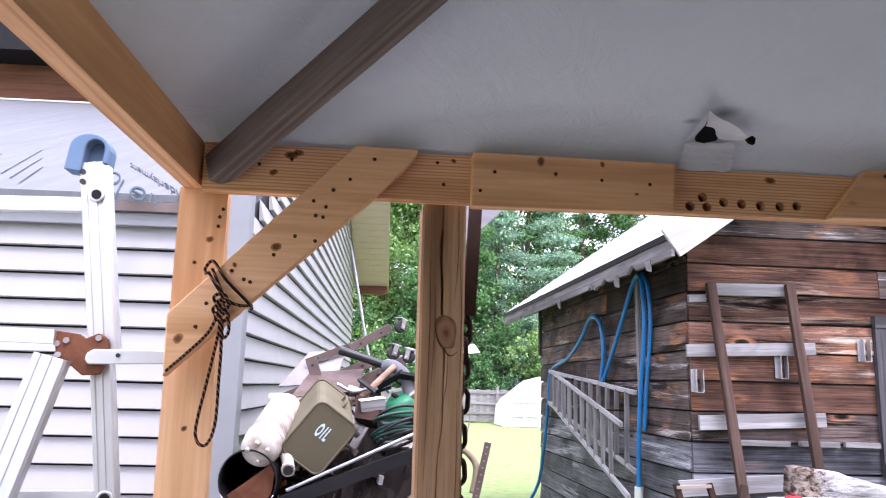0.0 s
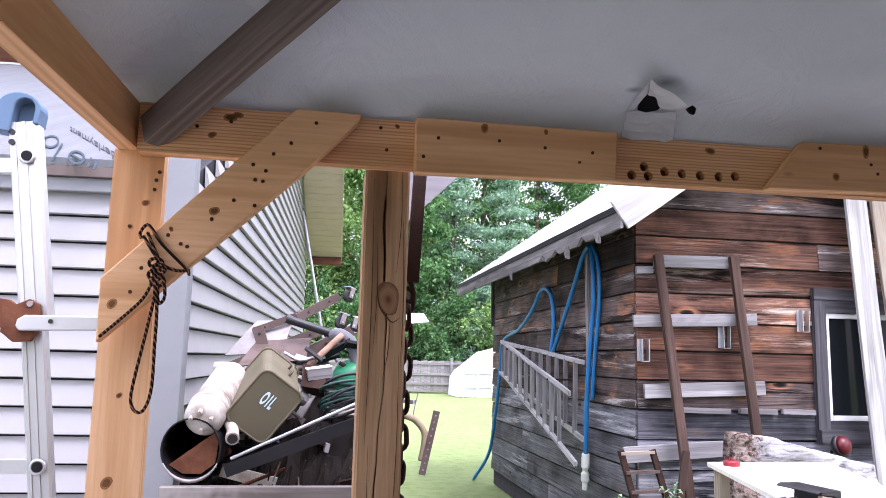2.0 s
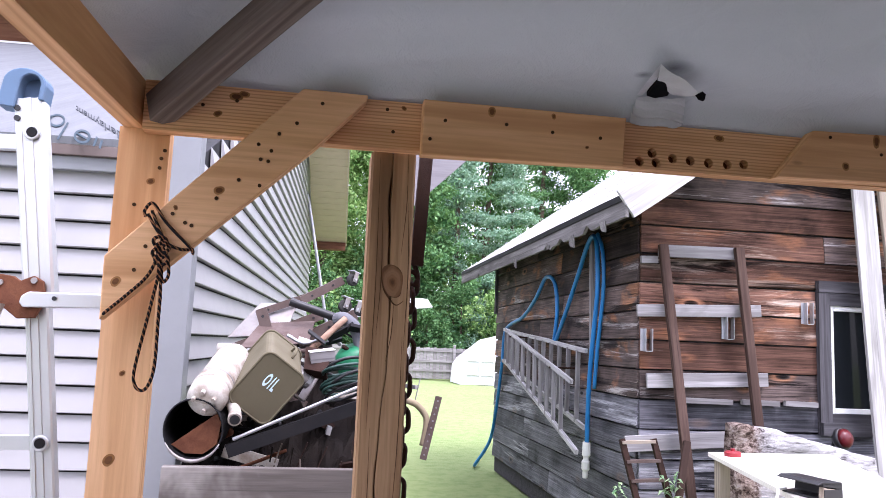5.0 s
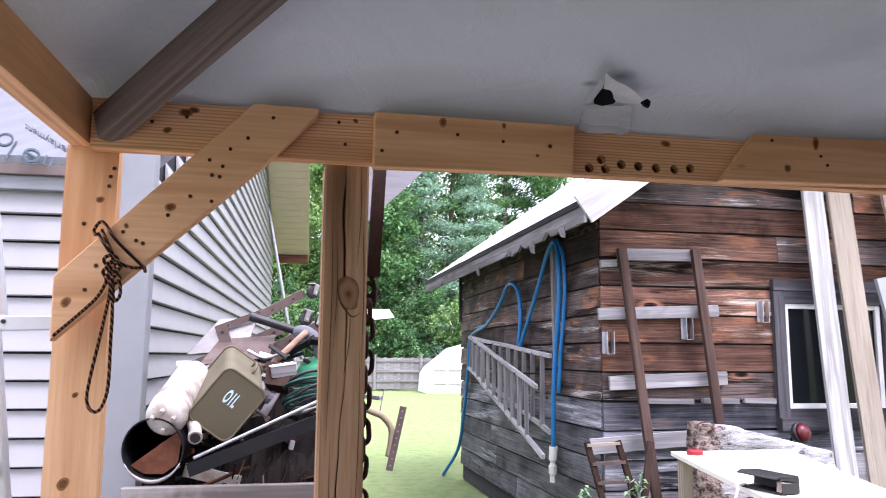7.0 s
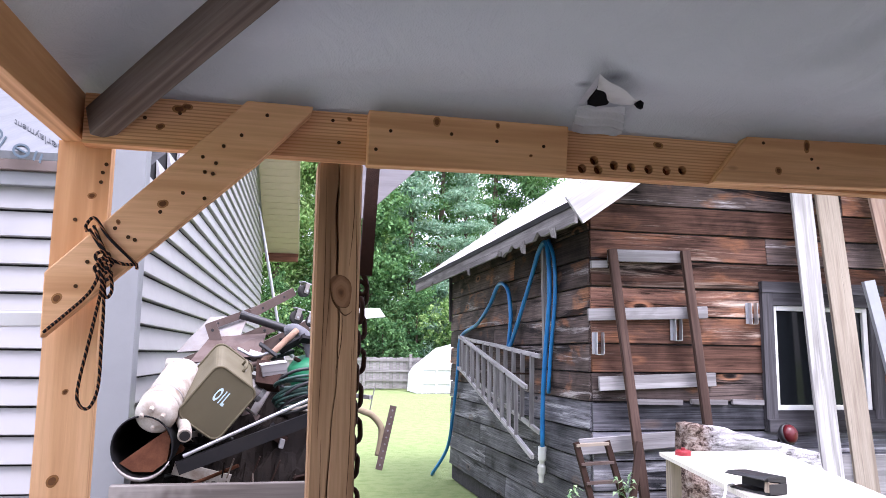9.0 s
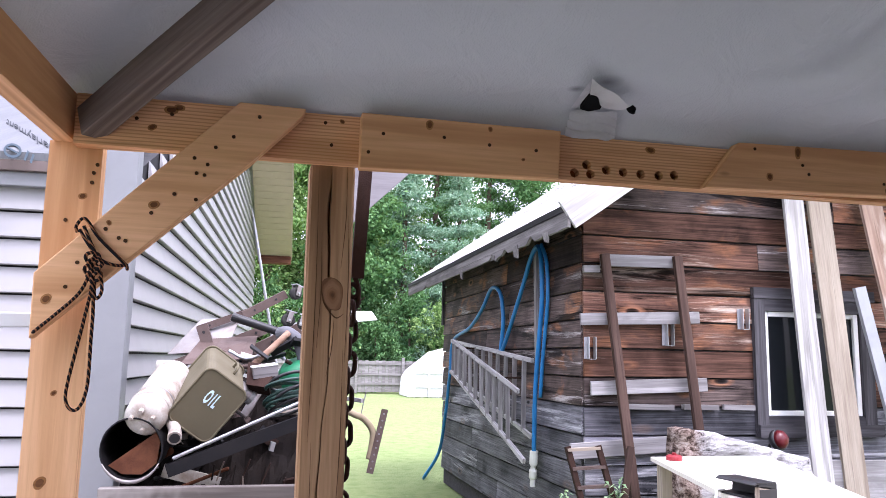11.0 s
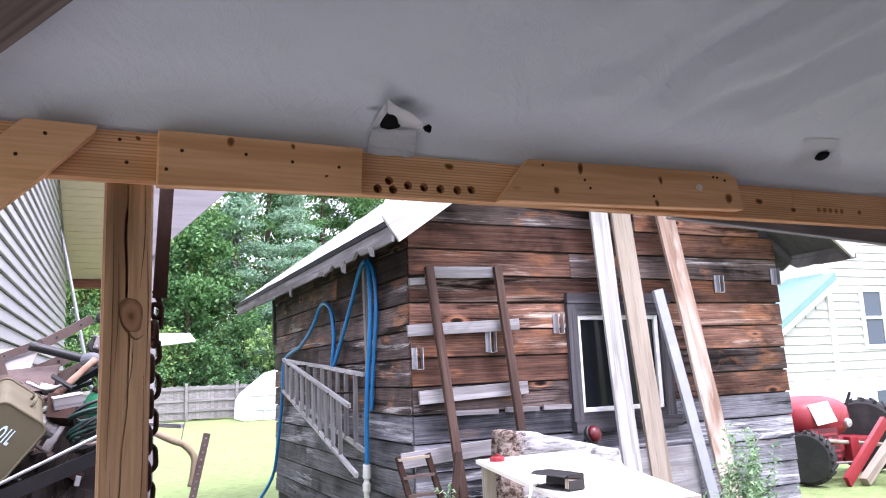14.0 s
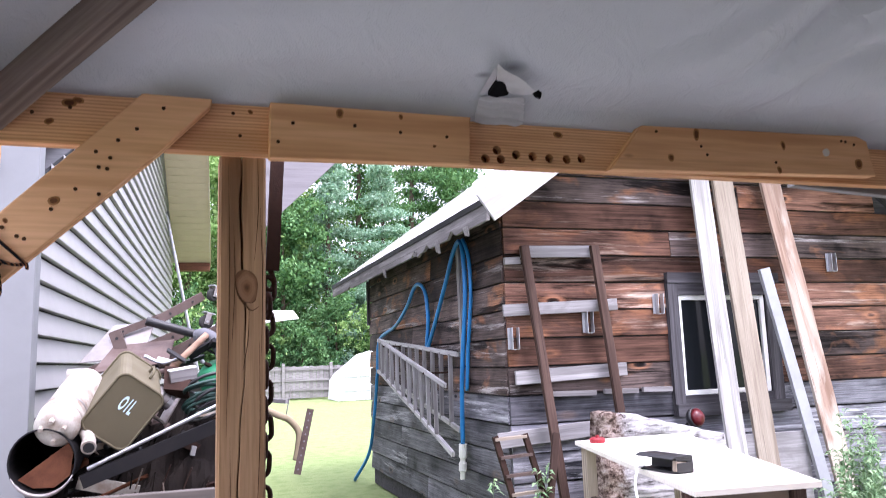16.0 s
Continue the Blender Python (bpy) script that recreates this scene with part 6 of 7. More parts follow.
# ---- scrap pile in a plank bin between post and house ----
bin_ = thing("scrap_bin", "low bin of grey planks that holds the scrap", "bin")
BX0, BX1, BY0, BY1 = -1.33, -0.645, 2.93, 4.3
for k in range(6):
    z = 0.09 + 0.178 * k
    plank("front_plank", (BX0, BY0, z), (BX1, BY0, z), 0.04, 0.172, "bin_plank", bin_, wob=0.003, seg=6)
    plank("side_plank", (BX1 + 0.022, BY0 + 0.02, z), (BX1 + 0.022, BY1, z), 0.04, 0.172, "bin_plank", bin_, wob=0.003, seg=4)
    plank("rear_plank", (BX0, BY1 + 0.022, z), (BX1, BY1 + 0.022, z), 0.04, 0.172, "bin_plank", bin_)


def heap():
    """The dark mass of small scrap on which the larger pieces rest."""
    bm = bmesh.new()
    n = 44
    g = []
    for i in range(n + 1):
        row = []
        for j in range(n + 1):
            x = BX0 + 0.03 + (BX1 - BX0 - 0.03) * i / n
            y = BY0 + 0.03 + (BY1 - BY0 - 0.05) * j / n
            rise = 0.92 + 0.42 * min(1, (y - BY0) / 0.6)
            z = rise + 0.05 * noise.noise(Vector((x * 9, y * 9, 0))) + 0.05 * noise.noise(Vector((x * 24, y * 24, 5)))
            row.append(bm.verts.new((x, y, z)))
        g.append(row)
    for i in range(n):
        for j in range(n):
            bm.faces.new((g[i][j], g[i + 1][j], g[i + 1][j + 1], g[i][j + 1]))
    return tagged(part("scrap_heap", bm, "heap"), "heap of small scrap and leaves, coloured near-black as in shade", "scrap", kind="stuff")


# near-black: the shade deep in the pile is put into this colour
M["heap"] = painted("heap_shade", (0.018, 0.014, 0.012), 0.9, dirt=0.8, dirt_color=(0.01, 0.009, 0.009), scale=14, bump=0.8)
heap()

# olive oil can
def oil_can():
    """A square five-gallon can, lying tilted with its end towards the shelter."""
    cx, cz, s, hgt = -1.022, 1.316, 0.162, 0.212
    m = pose(cx, 2.985, cz, 15, 0, 4) @ pose(0, 0, 0, 0, 37, 0)
    can = thing("oil_can", "dented olive square can lettered OIL", "can", m)
    bm = boxed(-s / 2, s / 2, 0.0, 0.30, -hgt / 2, hgt / 2)
    es = [e for e in bm.edges if abs(e.verts[0].co.y - e.verts[1].co.y) > 0.2]
    bmesh.ops.bevel(bm, geom=es, offset=0.03, segments=5, affect="EDGES", profile=0.5)
    part("body", bm, "olive", can, smooth=False)
    # raised seam round the end
    hw, hh, r = s / 2 + 0.002, hgt / 2 + 0.002, 0.03
    pts = []
    for qx, qz, a0 in ((1, 1, 0), (-1, 1, 90), (-1, -1, 180), (1, -1, 270)):
        for a in range(0, 91, 18):
            t = radians(a0 + a)
            pts.append(Vector((qx * (hw - r) + r * math.cos(t), 0.002, qz * (hh - r) + r * math.sin(t))))
    part("seam", tube(bmesh.new(), pts + [pts[0]], 0.0045, 6, caps=False), "olive", can, smooth=True)
    part("seam", tube(bmesh.new(), [p + Vector((0, 0.296, 0)) for p in pts + [pts[0]]], 0.0045, 6, caps=False), "olive", can, smooth=True)
    letters("lettering", "OIL", 0.066, "letters", can, pose(-0.004, -0.0012, 0.022, 90, 0, 0) @ Matrix.Diagonal((0.36, 1.0, 1, 1)), 0.0006, "pale blue letters", fat=0.0024, gap=1.4)
    sp = part("spout", lathe(bmesh.new(), [(0.0, 0), (0.03, 0), (0.03, 0.02), (0.024, 0.03), (0.024, 0.05), (0.0, 0.052)], 18), "steel_grey", can, "grey screw spout", m=pose(s / 2, 0.2, 0.06, 0, 90, 0))
    part("spout_cap", lathe(bmesh.new(), [(0.0, 0.05), (0.029, 0.05), (0.029, 0.066), (0.0, 0.068)], 12), "galv", sp)
    part("handle", tubed([(0.02, 0.12, hgt / 2), (0.02, 0.13, hgt / 2 + 0.022), (0.02, 0.2, hgt / 2 + 0.022), (0.02, 0.21, hgt / 2)], 0.005, 4, 6), "olive", can, smooth=True)


oil_can()

# white pressure tank
def tank():
    m = axis((-1.218, 2.94, 1.268), (-1.165, 3.28, 1.41))
    t = thing("white_tank", "grimy white pressure tank with a domed end", "tank", m)
    turn_x = Matrix.Rotation(radians(90), 4, "Y")
    part("shell", lathe(bmesh.new(), [(0.0, -0.002), (0.03, 0.0), (0.052, 0.008), (0.064, 0.026), (0.066, 0.05), (0.066, 0.34), (0.055, 0.37), (0.02, 0.385), (0.0, 0.386)], 28, turn_x), "tank_white", t, smooth=True)
    part("band", lathe(bmesh.new(), [(0.0665, 0.07), (0.0695, 0.074), (0.0695, 0.09), (0.0665, 0.094)], 28, turn_x), "tank_white", t, smooth=True)
    part("band", lathe(bmesh.new(), [(0.0665, 0.12), (0.068, 0.123), (0.068, 0.127), (0.0665, 0.13)], 28, turn_x), "steel_grey", t, smooth=True)
    for y, z in ((-0.034, 0.012), (0.032, 0.012), (0.0, -0.03), (0.0, 0.036)):
        part("stud", lathe(bmesh.new(), [(0.0, -0.012), (0.007, -0.012), (0.009, 0.008), (0.0, 0.01)], 10, Matrix.Translation((0, y, z)) @ turn_x), "tank_white", t)
    part("valve", tubed([(0.375, 0.0, 0.0), (0.41, 0.0, 0.005), (0.425, 0.03, 0.01), (0.425, 0.08, 0.01)], 0.02, 4, 10), "tank_white", t, smooth=True)


tank()

# wide duct, its dark rusty mouth open
d = thing("duct", "short wide duct with a dark rusty open mouth", "duct", axis((-1.245, 2.945, 1.178), (-1.225, 3.35, 1.21)))
tx = Matrix.Rotation(radians(90), 4, "Y")
b = bmesh.new()
ro, ri = [], []
n = 30
for k in range(n):
    a = 2 * math.pi * k / n
    ro.append((0.094 * math.cos(a), 0.1 * math.sin(a)))
rings = []
for rad, x in ((1.0, 0.4), (1.0, 0.0), (0.975, 0.0), (0.975, 0.39)):
    rings.append([b.verts.new((x, p[0] * rad, p[1] * rad)) for p in ro])
for p, q in zip(rings, rings[1:]):
    for k in range(n):
        b.faces.new((p[k], p[(k + 1) % n], q[(k + 1) % n], q[k]))
b.faces.new(rings[-1])
part("shell", b, "steel_dark", d, smooth=False)
part("rim", tube(bmesh.new(), [Vector((0.0, p[0], p[1])) for p in ro + ro[:1]], 0.003, 6, caps=False), "steel_dark", d, smooth=True)
part("lip", tube(bmesh.new(), [Vector((-0.002, 0.095 * math.cos(a), 0.101 * math.sin(a))) for a in [radians(205 + 13 * k) for k in range(11)]], lambda q: 0.002 + 0.005 * math.sin(q * 3.14), 6), "steel_grey", d, "pale bent lower lip", smooth=True)
part("rust_flap", prism(bmesh.new(), [(-0.074, -0.055), (-0.03, -0.083), (0.03, -0.084), (0.074, -0.05), (0.082, 0.02), (0.068, 0.05)], 0.0, 0.004, m=Matrix(((0, 1, 0, 0.03), (-1, 0, 0, 0), (0, 0, 1, 0), (0, 0, 0, 1)))), "rust", d, "rusty inner flap")


# pipes, bars and flats of the pile
def pipe(name, pts, r, mat, label, per=6, mouth=False):
    t = thing(name, label, "pipe")
    part("tube", tubed(pts, r, per, 14), mat, t, smooth=True)
    e, f = Vector(pts[0]), Vector(pts[1])
    dr = (e - f).normalized()
    part("mouth", cyled(e - dr * 0.002, e + dr * 0.0025, r * 0.8, n=14), "black", t)
    part("collar", cyled(e - dr * 0.02, e + dr * 0.001, r * 1.08, n=14), mat, t)


M["grey_hose"] = painted("grey_hose", (0.15, 0.15, 0.165), 0.5, dirt=0.4)
M["stick"] = wood("brown_stick", (0.4, 0.27, 0.2), (0.3, 0.19, 0.135), (0.16, 0.09, 0.06), 0.4)
pipe("elbow_pipe", [(-1.115, 2.935, 1.215), (-1.122, 2.99, 1.235), (-1.142, 3.03, 1.275), (-1.15, 3.1, 1.29)], 0.021, "tank_white", "pale elbow pipe with an open mouth")
pipe("grey_elbow", [(-0.79, 3.44, 1.572), (-0.765, 3.41, 1.575), (-0.72, 3.4, 1.54), (-0.695, 3.39, 1.47), (-0.685, 3.38, 1.38)], 0.026, "grey_hose", "thick grey bent pipe on the scrap pile")
pipe("rusty_pipe", [(-0.885, 3.32, 1.45), (-0.83, 3.345, 1.505), (-0.76, 3.38, 1.575)], 0.0125, "stick", "short brown stick on the scrap pile")
pipe("black_tube", [(-0.982, 3.44, 1.634), (-0.88, 3.45, 1.604), (-0.76, 3.46, 1.568)], 0.017, "black", "black rubber-gripped tube across the scrap")
pipe("white_rod", [(-1.118, 2.962, 1.148), (-0.92, 2.97, 1.238), (-0.69, 2.975, 1.342)], 0.006, "galv", "thin pale rod lying on the dark angle iron")
pipe("thin_pole", [(-0.455, 10.5, 0.0), (-0.83, 10.5, 1.85), (-1.2, 10.5, 3.68)], 0.02, "galv", "thin pale pole standing by the house")


def angle_iron(name, p0, p1, w, mat, label, up=(0, 0, 1), holes=0):
    t = thing(name, label, "angle iron")
    length = (Vector(p1) - Vector(p0)).length
    m = axis(p0, p1, up)
    bm = prism(bmesh.new(), [(0, -w), (0.0, 0), (w * 0.8, 0), (w * 0.8, -0.004), (0.004, -0.004), (0.004, -w)], 0, length,
               m=m @ Matrix(((0, 1, 0, 0), (1, 0, 0, 0), (0, 0, 1, 0), (0, 0, 0, 1))))
    part("flange", bm, mat, t)
    for k in range(holes):
        x = length * (k + 0.5) / holes
        part("bolt_hole", cyled(m @ Vector((x, -0.002, -w / 2)), m @ Vector((x, 0.0055, -w / 2)), w * 0.14, n=10), "black", t)
    return t


angle_iron("angle_iron", (-1.142, 2.955, 1.128), (-0.66, 2.975, 1.305), 0.042, "steel_dark", "long dark angle iron propped on the bin's edge")
angle_iron("angle_iron", (-1.22, 3.5, 1.45), (-0.86, 3.55, 1.61), 0.04, "rust_flat", "brown painted angle iron on the scrap pile", holes=5)
angle_iron("angle_iron", (-1.13, 3.62, 1.60), (-0.86, 3.66, 1.71), 0.03, "rust_flat", "brown painted angle iron on the scrap pile", holes=3)
angle_iron("angle_iron", (-1.02, 3.5, 1.46), (-0.72, 3.56, 1.62), 0.045, "rust_flat", "brown painted angle iron on the scrap pile", holes=4)
angle_iron("angle_iron", (-1.078, 3.48, 1.605), (-1.04, 3.48, 1.50), 0.045, "rust_flat", "short brown angle iron on the scrap pile", up=(1, 0, 0.2), holes=2)
angle_iron("angle_iron", (-0.8, 3.6, 1.60), (-0.52, 3.7, 1.69), 0.04, "galv", "pale angle iron at the top of the pile", holes=3)
angle_iron("angle_iron", (-0.95, 3.55, 1.66), (-0.78, 3.6, 1.76), 0.035, "rust_flat", "brown arm with a caster on the scrap pile", holes=2)


def sheet(name, pts, mat, label, cat="sheet metal", thick=0.004):
    """A loose plate through four corners."""
    t = bmesh.new()
    v = [Vector(p) for p in pts]
    nrm = (v[1] - v[0]).cross(v[-1] - v[0]).normalized() * thick
    a = [t.verts.new(p) for p in v]
    c = [t.verts.new(p + nrm) for p in v]
    t.faces.new(a)
    t.faces.new(c[::-1])
    for i in range(len(v)):
        j = (i + 1) % len(v)
        t.faces.new((a[j], a[i], c[i], c[j]))
    bmesh.ops.recalc_face_normals(t, faces=t.faces)
    return tagged(part(name, t, mat), label, cat)


sheet("metal_sheet", [(-1.235, 3.6, 1.48), (-1.0, 3.55, 1.50), (-0.96, 3.68, 1.64), (-1.12, 3.7, 1.63)], "steel_grey", "pale bent sheet of metal leaning on the pile")
sheet("metal_sheet", [(-1.16, 3.35, 1.44), (-0.9, 3.4, 1.47), (-0.88, 3.5, 1.56), (-1.1, 3.5, 1.54)], "rust_flat", "brown sheet of metal on the pile")
sheet("board_scrap", [(-0.9, 3.2, 1.35), (-0.82, 3.18, 1.34), (-0.8, 3.25, 1.42), (-0.9, 3.26, 1.43)], "rust_dark", "maroon steel block on the pile", "block", 0.05)
sheet("white_flap", [(-0.62, 3.7, 1.62), (-0.34, 3.9, 1.66), (-0.36, 3.95, 1.70), (-0.62, 3.8, 1.69)], "white_trim", "white plastic strip poking out of the pile", "strip")
bx = thing("pale_box", "small pale box on the scrap pile", "box", pose(-0.845, 3.2, 1.425, 4, -8, 10))
part("carton", bevel_all(boxed(-0.045, 0.045, -0.03, 0.03, -0.018, 0.02), 0.004), "plank_grey", bx)
part("lid", boxed(-0.047, 0.047, -0.032, 0.032, 0.0205, 0.026, 0.002), "white_trim", bx)


def caster(x, y, z, r, turn_z, label):
    t = thing("caster", label, "wheel", pose(x, y, z, 0, 15, turn_z), group="casters on the pile")
    mm = Matrix.Rotation(radians(90), 4, "X")
    part("tyre", lathe(bmesh.new(), [(r * 0.62, -0.011), (r * 0.93, -0.012), (r, -0.006), (r, 0.006), (r * 0.93, 0.012), (r * 0.62, 0.011)], 22, mm), "rubber", t, smooth=True)
    part("hub", lathe(bmesh.new(), [(0.0, -0.009), (r * 0.62, -0.009), (r * 0.62, 0.009), (0.0, 0.009)], 16, mm), "steel_grey", t)
    for s in (-1, 1):
        part("fork", boxed(-0.01, 0.01, s * 0.018 - 0.002, s * 0.018 + 0.002, -0.01, r * 1.25), "steel_grey", t)
    part("plate", boxed(-r * 0.8, r * 0.8, -r * 0.7, r * 0.7, r * 1.25, r * 1.25 + 0.004), "galv", t)
    part("axle", cyled((0, -0.024, 0), (0, 0.024, 0), 0.005, n=8), "galv", t)


caster(-0.762, 3.5, 1.63, 0.028, 15, "small black caster wheel on a steel fork")
caster(-0.735, 3.56, 1.745, 0.026, 40, "small blue-black caster wheel on a steel fork")
caster(-0.70, 3.45, 1.615, 0.026, -30, "small black caster wheel on a steel fork")

# green tub and dark green coils
tub = thing("green_tub", "green plastic tub in the scrap pile", "tub", pose(-0.705, 3.42, 1.385, 20, -30, 0))
part("bowl", lathe(bmesh.new(), [(0.0, 0.09), (0.04, 0.088), (0.065, 0.07), (0.075, 0.0), (0.08, -0.02), (0.0, -0.021)], 22), "green_plastic", tub, smooth=True)
part("rim", tube(bmesh.new(), [Vector((0.081 * math.cos(a), 0.081 * math.sin(a), -0.02)) for a in [2 * math.pi * k / 20 for k in range(21)]], 0.005, 6, caps=False), "green_plastic", tub, smooth=True)
coil = thing("cable_coil", "dark green cable coiled on the scrap pile", "cable")
rs_ = np.random.RandomState(8)
for k in range(9):
    rr = 0.075 + 0.02 * rs_.uniform()
    c = Vector((-0.755 + 0.02 * rs_.uniform(-1, 1), 3.16 + 0.02 * rs_.uniform(-1, 1), 1.305 + 0.011 * k))
    tilt = Matrix.Rotation(radians(-25 + 10 * rs_.uniform(-1, 1)), 3, "X") @ Matrix.Rotation(radians(-14 + 12 * rs_.uniform(-1, 1)), 3, "Y")
    part("turn", tube(bmesh.new(), [c + tilt @ Vector((rr * math.cos(a), rr * 0.75 * math.sin(a), 0)) for a in [2 * math.pi * j / 22 for j in range(23)]], 0.006, 6, caps=False), "green_cable" if k % 4 else "black", coil, smooth=True)

# smaller loose pieces, each its own thing
rs_ = np.random.RandomState(21)
for k in range(46):
    x = rs_.uniform(-1.24, -0.6)
    y = rs_.uniform(3.0, 3.75)
    z = 0.92 + 0.42 * min(1, (y - BY0) / 0.6) + rs_.uniform(0.01, 0.07)
    ln = rs_.uniform(0.06, 0.24)
    a, e = rs_.uniform(0, 6.28), rs_.uniform(-0.5, 0.5)
    dv = Vector((math.cos(a), math.sin(a), e)).normalized() * ln
    mat = ["rust", "rust_dark", "steel_grey", "steel_dark", "galv", "rust_flat", "black", "tank_white", "pale_board"][k % 9]
    c = Vector((x, y, z))
    if k % 3 == 0:
        pipe("scrap_pipe", [c - dv / 2, c, c + dv / 2], rs_.uniform(0.006, 0.014), mat, "short scrap pipe in the pile", 2)
    elif k % 3 == 1:
        tagged(plank("scrap_flat", c - dv / 2, c + dv / 2, rs_.uniform(0.004, 0.02), rs_.uniform(0.02, 0.05), mat, up=(rs_.uniform(-1, 1), rs_.uniform(-1, 1), 1), bevel=0.001), "short scrap flat in the pile", "scrap")
    else:
        w_ = rs_.uniform(0.02, 0.045)
        ob = part("scrap_bracket", prism(bmesh.new(), [(0, 0), (ln * 0.6, 0), (ln * 0.6, 0.006), (0.006, 0.006), (0.006, ln * 0.4), (0, ln * 0.4)], -w_ / 2, w_ / 2), mat, m=Matrix.Translation(c) @ Euler(rs_.uniform(-1.5, 1.5, 3)).to_matrix().to_4x4())
        tagged(ob, "bent scrap bracket in the pile", "bracket")
for k in range(44):
    x = rs_.uniform(-1.12, -0.62)
    top = 1.42 + 0.22 * (x + 1.12) / 0.5 if x < -0.75 else 1.60
    y = rs_.uniform(3.28, 3.7)
    c = Vector((x, y, rs_.uniform(1.36, top)))
    ln = rs_.uniform(0.05, 0.2)
    a = rs_.uniform(-0.7, 0.9)
    dv = Vector((math.cos(a), rs_.uniform(-0.4, 0.4), math.sin(a))).normalized() * ln
    mat = ["steel_dark", "rust_dark", "steel_grey", "rust_flat", "black", "galv", "rust", "white_trim", "steel_dark", "clear"][k % 10]
    if k % 2:
        pipe("scrap_rod", [c - dv / 2, c + Vector((0, 0, 0.012 * (k % 5 - 2))), c + dv / 2], rs_.uniform(0.004, 0.011), mat, "bent scrap rod on the pile", 3)
    else:
        tagged(plank("scrap_flat", c - dv / 2, c + dv / 2, rs_.uniform(0.004, 0.016), rs_.uniform(0.015, 0.04), mat, up=(rs_.uniform(-1, 1), -1, rs_.uniform(0, 1)), bevel=0.001), "scrap flat on the pile", "scrap")
# dry sticks and leaves in the shadow under the angle iron
for k in range(22):
    x, z = rs_.uniform(-1.0, -0.6), rs_.uniform(1.0, 1.12)
    c = Vector((x, rs_.uniform(2.98, 3.06), z))
    dv = Vector((rs_.uniform(-0.3, 0.3), rs_.uniform(-0.1, 0.2), rs_.uniform(0.5, 1))).normalized() * rs_.uniform(0.05, 0.13)
    tagged(plank("splinter", c - dv * 0.5, c + dv * 0.5, 0.004, rs_.uniform(0.008, 0.025), ["rust_dark", "heap", "rafter_wood"][k % 3], up=(0, -1, 0.2), bevel=0.001), "grey wood splinter in the bin", "splinter", group="splinters in the bin")

# ---- yard pole behind the post, with its board and hooked pipe ----
yp = thing("yard_pole", "grey pole with a pale board, bent pipe and drilled strip", "pole")
plank("pole", (-0.50, 4.5, 0), (-0.50, 4.5, 2.8), 0.06, 0.06, "plank_grey", yp, up=(1, 0, 0))
part("gusset", prism(bmesh.new(), [(-0.53, 2.1), (-0.47, 2.165), (0.2, 2.82), (0.2, 2.9), (-0.53, 2.9)], 4.44, 4.465), "pale_grey_ply", yp, "pale triangular gusset board")
part("bent_pipe", tubed([(-0.50, 4.42, 1.25), (-0.41, 4.2, 1.206), (-0.35, 4.2, 1.178), (-0.305, 4.2, 1.12), (-0.305, 4.2, 1.05), (-0.318, 4.2, 0.98)], 0.017, 6, 12), "tan_pipe", yp, "tan bent pipe", smooth=True)
st = plank("strip", (-0.315, 4.18, 0.915), (-0.247, 4.18, 1.228), 0.006, 0.034, "rust_flat", yp, "drilled steel strip", up=(1, 0, 0))
for k in range(9):
    x = 0.025 + 0.034 * k
    part("strip_hole", cyled((x, -0.0045, 0), (x, 0.0045, 0), 0.005, n=8), "pale_grey_ply", st)
part("wire", tubed([(-0.365, 4.2, 1.2), (-0.356, 4.2, 1.25), (-0.338, 4.2, 1.335)], 0.003, 4, 6), "steel_grey", yp)
plank("cleat", (-0.5, 4.45, 1.275), (-0.36, 4.2, 1.268), 0.02, 0.02, "plank_grey", yp)

# ---- plastic greenhouse at the fence ----
gh = thing("greenhouse", "small greenhouse covered in white plastic sheet", "greenhouse")
out = [(4.55, 0.0), (4.6, 0.72), (4.78, 1.0), (5.75, 1.78), (6.4, 1.95), (7.2, 1.6), (7.9, 0.9), (7.95, 0.0)]
part("cover", prism(bmesh.new(), out, 30.0, 32.2), "sheet", gh, "white plastic cover")
for x in (4.72, 5.3, 5.9, 6.5):
    part("frame_post", boxed(x, x + 0.08, 29.93, 29.99, 0.0, 1.0), "white_trim", gh)
for z in (0.38, 0.92):
    part("frame_rail", boxed(4.72, 6.58, 29.94, 29.985, z, z + 0.07), "white_trim", gh)
for x in (4.81, 5.39, 5.99):
    part("opening", boxed(x, x + 0.48, 29.985, 29.996, 0.05, 0.37), "clear", gh)
    part("opening", boxed(x, x + 0.48, 29.985, 29.996, 0.46, 0.9), "clear", gh)

# ---- white house across the yard ----
wh = thing("white_house", "white clapboard house with a green-roofed wing", "house")
WY = 14.0
main = part("wall", boxed(16.6, 26, WY, WY + 8, 0.9, 8.0), "white_vinyl", wh, "white clapboard wall")
wing = part("wall", prism(bmesh.new(), [(13.2, 0.9), (16.59, 0.9), (16.59, 3.4), (14.55, 2.1), (13.2, 1.36)], WY + 0.02, WY + 6), "white_vinyl", wh)
part("foundation", boxed(13.15, 26, WY - 0.03, WY + 7.9, -0.1, 0.9), "white_trim", wh, "pale foundation wall")
part("roof", prism(bmesh.new(), [(12.9, 1.25), (16.58, 3.42), (16.58, 3.62), (12.9, 1.45)], WY - 0.35, WY + 1.2), "mint_roof", wh, "pale green metal roof")
part("rake_trim", prism(bmesh.new(), [(12.9, 1.10), (16.58, 3.27), (16.58, 3.415), (12.9, 1.245)], WY - 0.35, WY - 0.28), "white_trim", wh)
